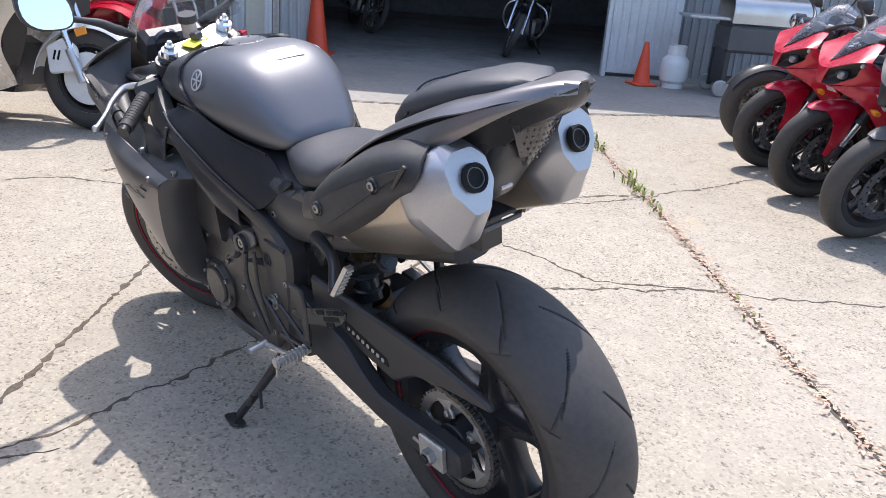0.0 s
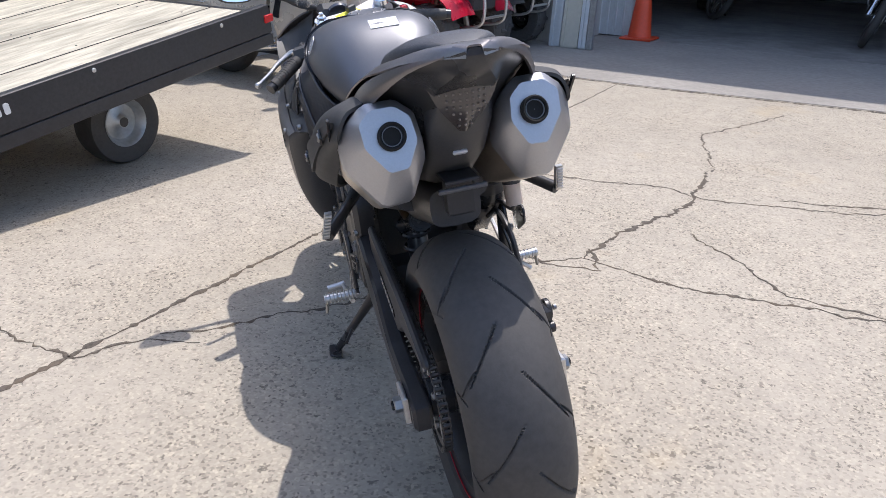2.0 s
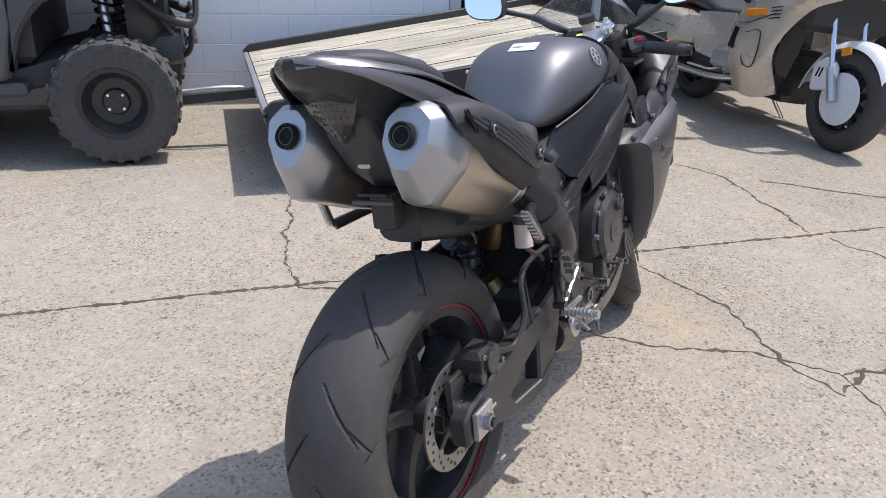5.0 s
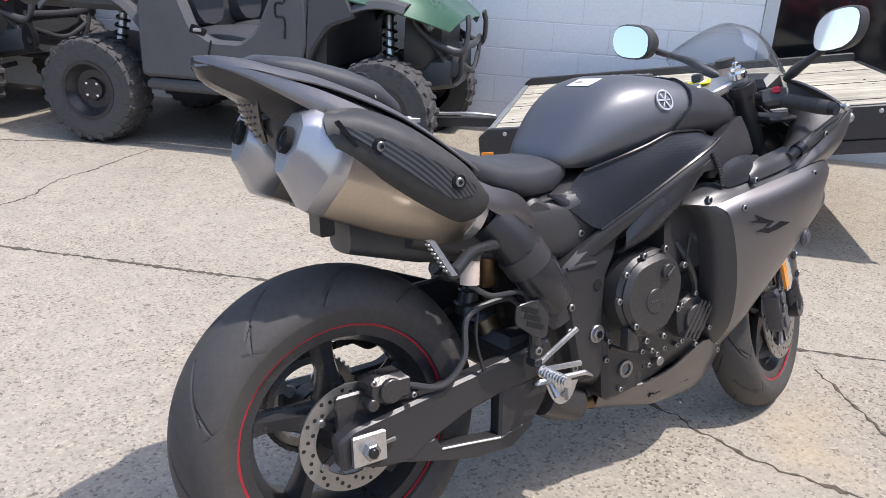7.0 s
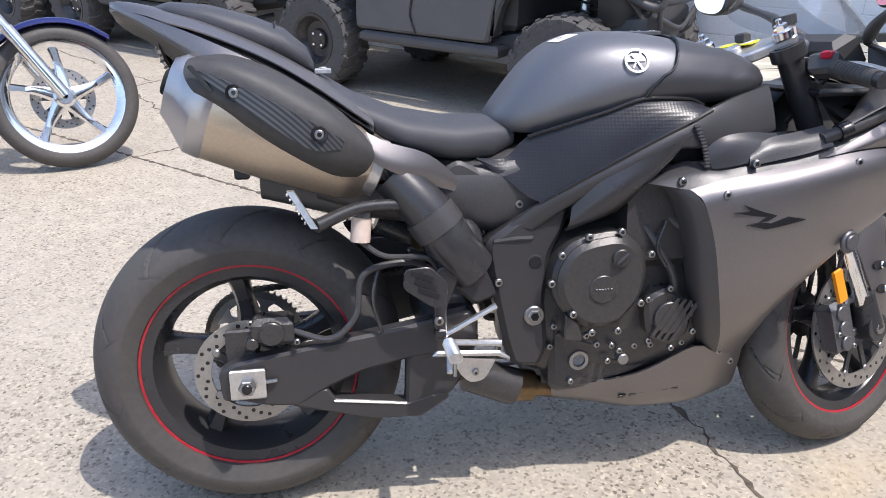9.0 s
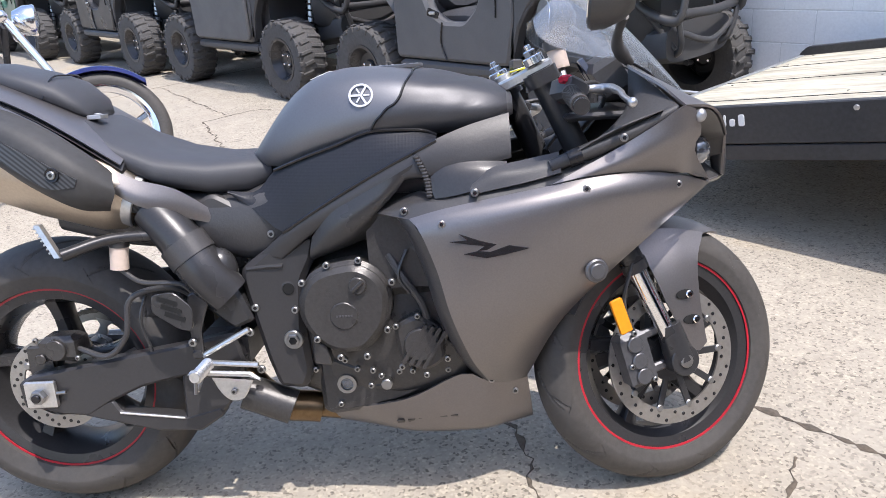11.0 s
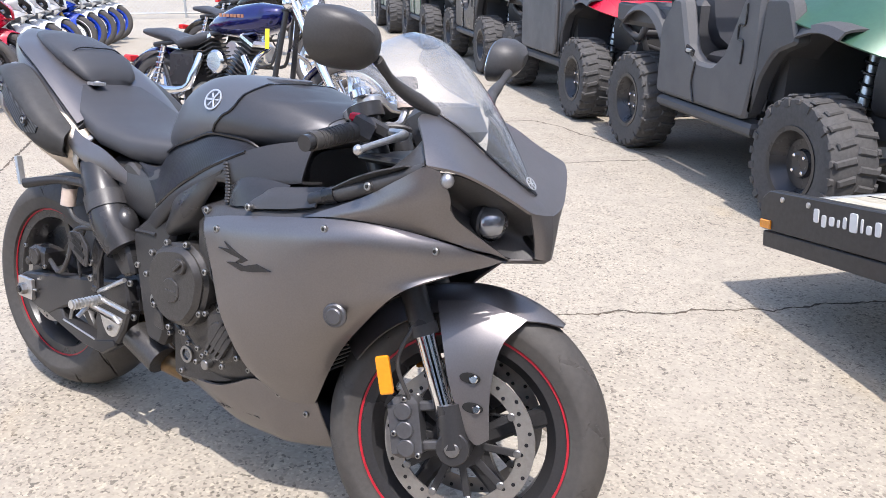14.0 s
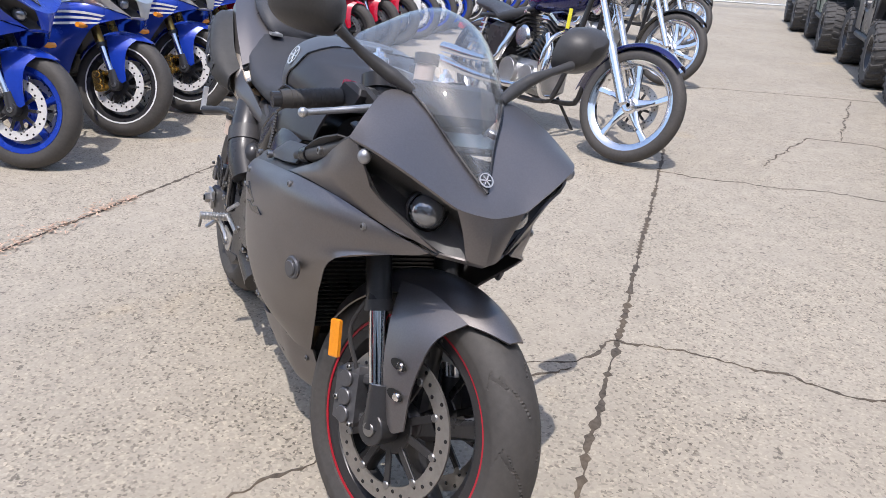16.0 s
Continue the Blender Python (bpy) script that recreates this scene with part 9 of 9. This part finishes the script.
    part("belly", box(0.1, 1.2, -0.15, 0.15, 0.2, 0.6, 0.05), SATIN, k)
    part("inner_fairing", box(1.15, 1.45, -0.28, 0.28, 0.75, 1.1, 0.05), PLASTIC, k)
    for s in (-1, 1):
        part("panel_seam", tube([(1.00, 0.392 * s, 0.66), (1.00, 0.372 * s, 0.44), (1.12, 0.372 * s, 0.43), (1.15, 0.40 * s, 0.68), (1.00, 0.394 * s, 0.66)], 0.004, 6, 40), BLACKMARK, k, "dark seam of a fairing panel")
        part("passenger_board", join(box(0.36, 0.62, min(0.24 * s, 0.36 * s), max(0.24 * s, 0.36 * s), 0.29, 0.31, 0.006), tube([(0.62, 0.33 * s, 0.30), (0.74, 0.34 * s, 0.33), (0.82, 0.34 * s, 0.31)], 0.009, 8)), CHROME, k, "bright pedal and footboard")
    low_parts = ("wheel", "fork_leg", "caliper_cover", "fork_reflector", "front_fender", "exhaust_pipe", "passenger_board")
    for ch in k.children:
        if ch.name.split(".")[0] not in low_parts:
            for ob in (ch, *ch.children):
                for vert in ob.data.vertices:
                    if vert.co.z > 0.3:
                        vert.co.z = 0.3 + (vert.co.z - 0.3) * 0.84
    part("side_stand", tube([(0.7, 0.15, 0.22), (0.75, 0.3, 0.02)], 0.013, 8), CHROME, k)
    k.matrix_world = m
    return k


touring_bike(at(3.38, 4.18, 0, -92) @ pose(0, 0, 0, -7, 0, 0))


def trailer():
    """A small tilted flatbed trailer: plywood deck in a black steel frame, two wheels, drawbar."""
    k = thing("flatbed_trailer", Matrix.Identity(4), "tilted flatbed trailer with weathered plywood deck and black rails", "trailer")
    L_, W_ = 2.10, 1.87
    bed = pose(-0.14, 2.37, 0.325, 0, -9.0, 0)

    def b(g):
        return tr(g, bed)
    for i, (y0, y1) in enumerate(((0.045, 0.93), (0.936, W_ - 0.045))):
        part("deck_panel", b(box(0.035, L_ - 0.01, y0, y1, 0.045, 0.062, 0.002)), DECK, k, "weathered plywood sheet")
    for y in (0.0, W_):
        o = 1 if y else -1
        y0, y1 = sorted((y, y - o * 0.042))
        rail = part("side_rail", b(prism(rnd([(0.0, -0.035), (0.0, 0.075), (0.05, 0.11), (L_, 0.11), (L_, -0.035)], 0.012, 2), y0, y1, 0.004)), BLACKSTEEL, k, "black steel side rail")
        part("lower_rail", b(box(0.02, L_, y0 + 0.004, y1 - 0.004, -0.10, -0.04, 0.004)), BLACKSTEEL, rail)
        for x in (0.13, 0.27, 1.0, 1.75):
            part("rail_bolt", b(plug((x, y + o * 0.002, 0.085), 0.010, 0.008, n=10)), METAL, rail)
    near = b(box(0.01, 0.07, -0.006, 0.006, -0.03, 0.002, 0.003))
    part("side_marker", near, ORANGE, k, "amber side marker lamp")
    part("rear_marker", b(box(L_ - 0.05, L_ + 0.01, -0.008, 0.004, 0.02, 0.06, 0.003)), REDLENS, k, "red marker lamp")
    part("front_edge", b(box(0.0, 0.03, 0.046, W_ - 0.046, 0.0, 0.066, 0.004)), GALV, k, "bare galvanised front edge")
    part("rear_edge", b(box(L_ - 0.006, L_ + 0.03, 0.046, W_ - 0.046, -0.02, 0.06, 0.004)), BLACKSTEEL, k)
    for x in (0.25, 0.75, 1.25, 1.75):
        part("cross_member", b(box(x, x + 0.05, 0.05, W_ - 0.05, -0.03, 0.042, 0.004)), BLACKSTEEL, k)
    part("drawbar", join(tube([(1.2, 3.30, 0.40), (-0.15, 3.30, 0.30), (-0.95, 3.30, 0.24)], 0.036, 4, 8)), BLACKSTEEL, k, "black square drawbar")
    part("coupler", join(box(-1.16, -0.92, 3.255, 3.345, 0.235, 0.295, 0.015), plug((-1.12, 3.30, 0.22), 0.04, 0.06, "z")), METAL, k, "bright hitch coupler")
    part("safety_chain", tube([(-0.2, 3.26, 0.34), (-0.35, 3.24, 0.345), (-0.5, 3.25, 0.33), (-0.6, 3.24, 0.325)], 0.01, 6), GALV, k, "loose galvanised chain on the drawbar")
    part("axle", rod((1.226, 2.74, 0.21), (1.226, 3.87, 0.21), 0.025), BLACKSTEEL, k)
    for y in (2.79, 3.82):
        s = -1 if y < 3 else 1
        wh = part("wheel", lathe([(0.115, -0.06), (0.17, -0.075), (0.20, -0.066), (0.21, -0.03), (0.21, 0.03), (0.20, 0.066), (0.17, 0.075), (0.115, 0.06)], 48, (1.226, y, 0.21), closed=True), RUBBER, k, "small trailer tyre")
        part("rim", lathe([(0.115, s * 0.058), (0.122, s * 0.066), (0.105, s * 0.052), (0.09, s * 0.02), (0.045, s * 0.03), (0.028, s * 0.048), (0.001, s * 0.048)], 32, (1.226, y, 0.21)), GALV, wh, "pale steel rim")
        part("leaf_spring", box(0.97, 1.48, y - s * 0.13 - 0.02, y - s * 0.13 + 0.02, 0.235, 0.262, 0.005), BLACKSTEEL, k)
    # maker's mark on the near rail: plain white strokes
    marks = ((0.026, 0.046, 0.0), (0.022, 0.030, -0.010), (0.024, 0.030, 0.0), (0.012, 0.026, 0.0), (0.016, 0.038, 0.0), (0.034, 0.056, -0.004), (0.010, 0.044, 0.0), (0.022, 0.028, 0.0), (0.024, 0.044, 0.0))
    x = 0.30
    for w, h, drop in marks:
        rim = rnd([(x, 0.034 + drop), (x + w, 0.034 + drop), (x + w, 0.034 + h), (x, 0.034 + h)], 0.008, 3)
        part("rail_mark", b(prism(rim, -0.0035, 0.001, 0.001)), LABEL, k, "plain white stroke")
        x += w + 0.014
    # dark gaps and nail heads of the boards
    for y in (0.42, 0.933, 1.40):
        part("board_gap", b(box(0.036, L_ - 0.012, y - 0.004, y + 0.004, 0.0622, 0.0642, 0.0004)), HOLEBLACK, k)
    for y in (0.10, 0.50, 0.86, 1.02, 1.46, 1.78):
        pieces("nail", [b(plug((q, y, 0.063), 0.006, 0.003, "z", 8, 0.0005)) for q in (0.10, 0.78, 1.28, 1.95)], BLACKSTEEL, k)
    part("edge_bolt", b(join(*[plug((-0.002, q, 0.03), 0.008, 0.006, "x", 8) for q in (0.25, 0.6, 1.2, 1.6)])), METAL, k)
    k.matrix_world = at(0, 0)
    return k


trailer()


def cone(u, v, h, label, band=False, turn=0, slim=1.0):
    k = thing("traffic_cone", Matrix.Identity(4), label, "traffic cone")
    part("body", lathe([(0.16 * h / 0.46 * 0.62 * slim, 0.02), (0.095 * h / 0.46 * slim, 0.03), (0.02 * h / 0.46 + 0.005, h - 0.01), (0.018, h), (0.001, h)], 28, axis="z"), CONE, k)
    part("base", box(-0.13 * h / 0.46 * slim, 0.13 * h / 0.46 * slim, -0.13 * h / 0.46 * slim, 0.13 * h / 0.46 * slim, 0.0, 0.025, 0.008), CONE, k)
    if band:
        part("band", lathe([(0.058 * h / 0.46 * slim, h * 0.55), (0.036 * h / 0.46 * slim, h * 0.78)], 28, axis="z"), LABEL, k, "white reflective band")
    k.matrix_world = at(u, v, 0.006, turn)
    return k


cone(7.30, -1.60, 0.46, "small orange traffic cone by the garage wall", turn=20)
cone(7.80, 2.12, 0.86, "tall red-orange traffic cone with a white band", band=True, slim=0.75)


def gas_bottle():
    k = thing("gas_bottle", Matrix.Identity(4), "white propane gas bottle with collar standing by the wall", "gas bottle")
    part("tank", lathe([(0.001, 0.03), (0.10, 0.035), (0.145, 0.08), (0.152, 0.14), (0.152, 0.25), (0.145, 0.30), (0.10, 0.345), (0.04, 0.36), (0.001, 0.362)], 36, axis="z"), WHITE, k)
    part("foot_ring", lathe([(0.105, 0.0), (0.115, 0.0), (0.115, 0.05), (0.105, 0.05)], 28, axis="z", closed=True), WHITE, k)
    part("collar", tr(prism([(0.10 * math.cos(a), 0.10 * math.sin(a)) for a in np.linspace(0.5, 5.8, 24)] + [(0.093 * math.cos(a), 0.093 * math.sin(a)) for a in np.linspace(5.8, 0.5, 24)], 0.34, 0.45, 0.002, "z"), pose(0, 0, 0, 0, 0, 40)), WHITE, k)
    part("valve", join(plug((0, 0, 0.39), 0.018, 0.06, "z"), plug((0, 0, 0.425), 0.028, 0.014, "z", 8)), METAL, k)
    k.matrix_world = at(7.27, -1.93, 0.006)
    return k


gas_bottle()


def cart():
    """A wheeled metal work cart with side shelf."""
    k = thing("wheeled_cart", Matrix.Identity(4), "dark wheeled grill cart with pale side shelf", "cart")
    part("body", box(-0.28, 0.28, -1.05, -0.22, 0.45, 0.72, 0.03), GREYDOOR, k, "dark cart body")
    part("lid", skin([[(-0.28, y, 0.74), (-0.26, y, 0.95), (0.0, y, 1.04), (0.26, y, 0.95), (0.28, y, 0.74)] for y in (-1.05, -0.6, -0.22)], 14, 5, 0.01, (0, 0, 1)), METAL, k, "silver lid")
    for y in (-1.02, -0.24):
        for x in (-0.24, 0.24):
            part("leg", box(x - 0.025, x + 0.025, y - 0.025, y + 0.025, 0.06, 0.46, 0.006), PLASTIC, k)
    part("end_panel", box(-0.2, 0.2, -0.245, -0.225, 0.1, 0.75, 0.01), PLASTIC, k)
    part("side_shelf", box(-0.26, 0.26, -0.2, 0.2, 0.76, 0.79, 0.008), GALV, k, "pale metal side shelf")
    part("bottom_shelf", box(-0.26, 0.26, -1.04, -0.22, 0.14, 0.16, 0.006), PLASTIC, k)
    for x in (-0.27, 0.27):
        part("wheel", plug((x, -0.22, 0.085), 0.085, 0.05, "x", 28, 0.01), GALV, k, "pale plastic wheel")
    k.matrix_world = at(7.1, -2.1, 0.006)
    return k


cart()


def gate():
    """A galvanised pipe and wire gate across the far end of the yard."""
    k = thing("wire_fence", Matrix.Identity(4), "galvanised pipe fence with wire mesh at the yard's end", "fence")
    for v in np.arange(-6, 7.1, 2.2):
        part("post", rod((-17.4, v, 0), (-17.4, v, 1.7), 0.03, 10), GALV, k)
    for z in (0.12, 0.85, 1.62):
        part("rail", rod((-17.4, -6, z), (-17.4, 7, z), 0.02, 8), GALV, k)
    wires = []
    for i in range(150):
        a = -6 + i * 0.1
        for d in (-1, 1):
            wires.append(((-17.4, a, 0.12), (-17.4, min(7, max(-6, a + d * 1.5)), 1.62)))
    part("wire_mesh", join(*[tube([p, q], 0.003, 3) for p, q in wires]), GALV, k, "diamond wire mesh")
    k.matrix_world = at(0, 0)


gate()
far = [box(-60 - 8 * i, -52 - 8 * i, -30 + 7 * i, -16 + 9 * i, 0, 3.2 + 0.6 * (i % 2), 0.1) for i in range(4)]
for g in far:
    f = thing("far_building", Matrix.Identity(4), "pale low building far beyond the fence", "building")
    part("wall", yard(g), SHEET, f)
    top = np.asarray(g[0])
    part("roof", yard(box(top[:, 0].min() - 0.3, top[:, 0].max() + 0.3, top[:, 1].min() - 0.3, top[:, 1].max() + 0.3, top[:, 2].max(), top[:, 2].max() + 0.25, 0.02)), GALV, f)


# ---- litter and weeds along the slab joint ----
def litter():
    rs = random.Random(5)
    v, f = [], []
    line = [(4.4, -0.68), (2.4, -0.86), (0.4, -1.02), (-0.6, -1.0)]
    for i in range(1500):
        s = rs.random() ** 0.8
        u = 4.4 - 5.0 * s
        vv = np.interp(-u, [-a for a, _ in line], [b for _, b in line]) + rs.gauss(0, 0.020 if i % 3 else 0.045)
        a, ln, w = rs.uniform(0, 6.28), rs.uniform(0.005, 0.017), rs.uniform(0.0025, 0.006)
        c, q = math.cos(a), math.sin(a)
        k = len(v)
        x, y = H * (u + vv), H * (vv - u)
        z = 0.005 + rs.uniform(0, 0.006)
        for dx, dy, dz in ((-ln, 0, 0), (0, -w, 0.004), (ln, 0, rs.uniform(0, 0.006)), (0, w, 0.004)):
            v.append((x + dx * c - dy * q, y + dx * q + dy * c, z + dz))
        f.append((k, k + 1, k + 2, k + 3))
    solid("leaf_litter", (v, f), LITTER, "dry brown leaf bits along the slab joint", "leaf litter", kind="stuff")
    v, f = [], []
    for u, vv, n, hgt in ((4.25, -0.70, 40, 0.08), (3.9, -0.72, 18, 0.05), (3.05, -0.80, 34, 0.07), (2.75, -0.83, 16, 0.05), (2.5, -0.85, 8, 0.04), (1.3, -0.95, 6, 0.03)):
        for i in range(n):
            x0, y0 = u + rs.gauss(0, 0.10), vv + rs.gauss(0, 0.03)
            a, lean, h, w = rs.uniform(0, 6.28), rs.uniform(0.2, 1.1), hgt * rs.uniform(0.4, 1.2), rs.uniform(0.004, 0.010)
            c, q = math.cos(a), math.sin(a)
            k = len(v)
            for t, ww in ((0, 0.5), (0.5, 1.0), (0.85, 0.7)):
                for sd in (-1, 1):
                    px, py = x0 + c * lean * h * t * t - q * w * ww * sd, y0 + q * lean * h * t * t + c * w * ww * sd
                    v.append((H * (px + py), H * (py - px), 0.003 + h * t * (1 - 0.3 * lean * t)))
            px, py = x0 + c * lean * h, y0 + q * lean * h
            v.append((H * (px + py), H * (py - px), 0.003 + h * (1 - 0.35 * lean)))
            f += [(k, k + 1, k + 3, k + 2), (k + 2, k + 3, k + 5, k + 4), (k + 4, k + 5, k + 6)]
    solid("weeds", (v, f), WEED, "small green weeds growing from the slab joint", "weeds", kind="stuff")


litter()
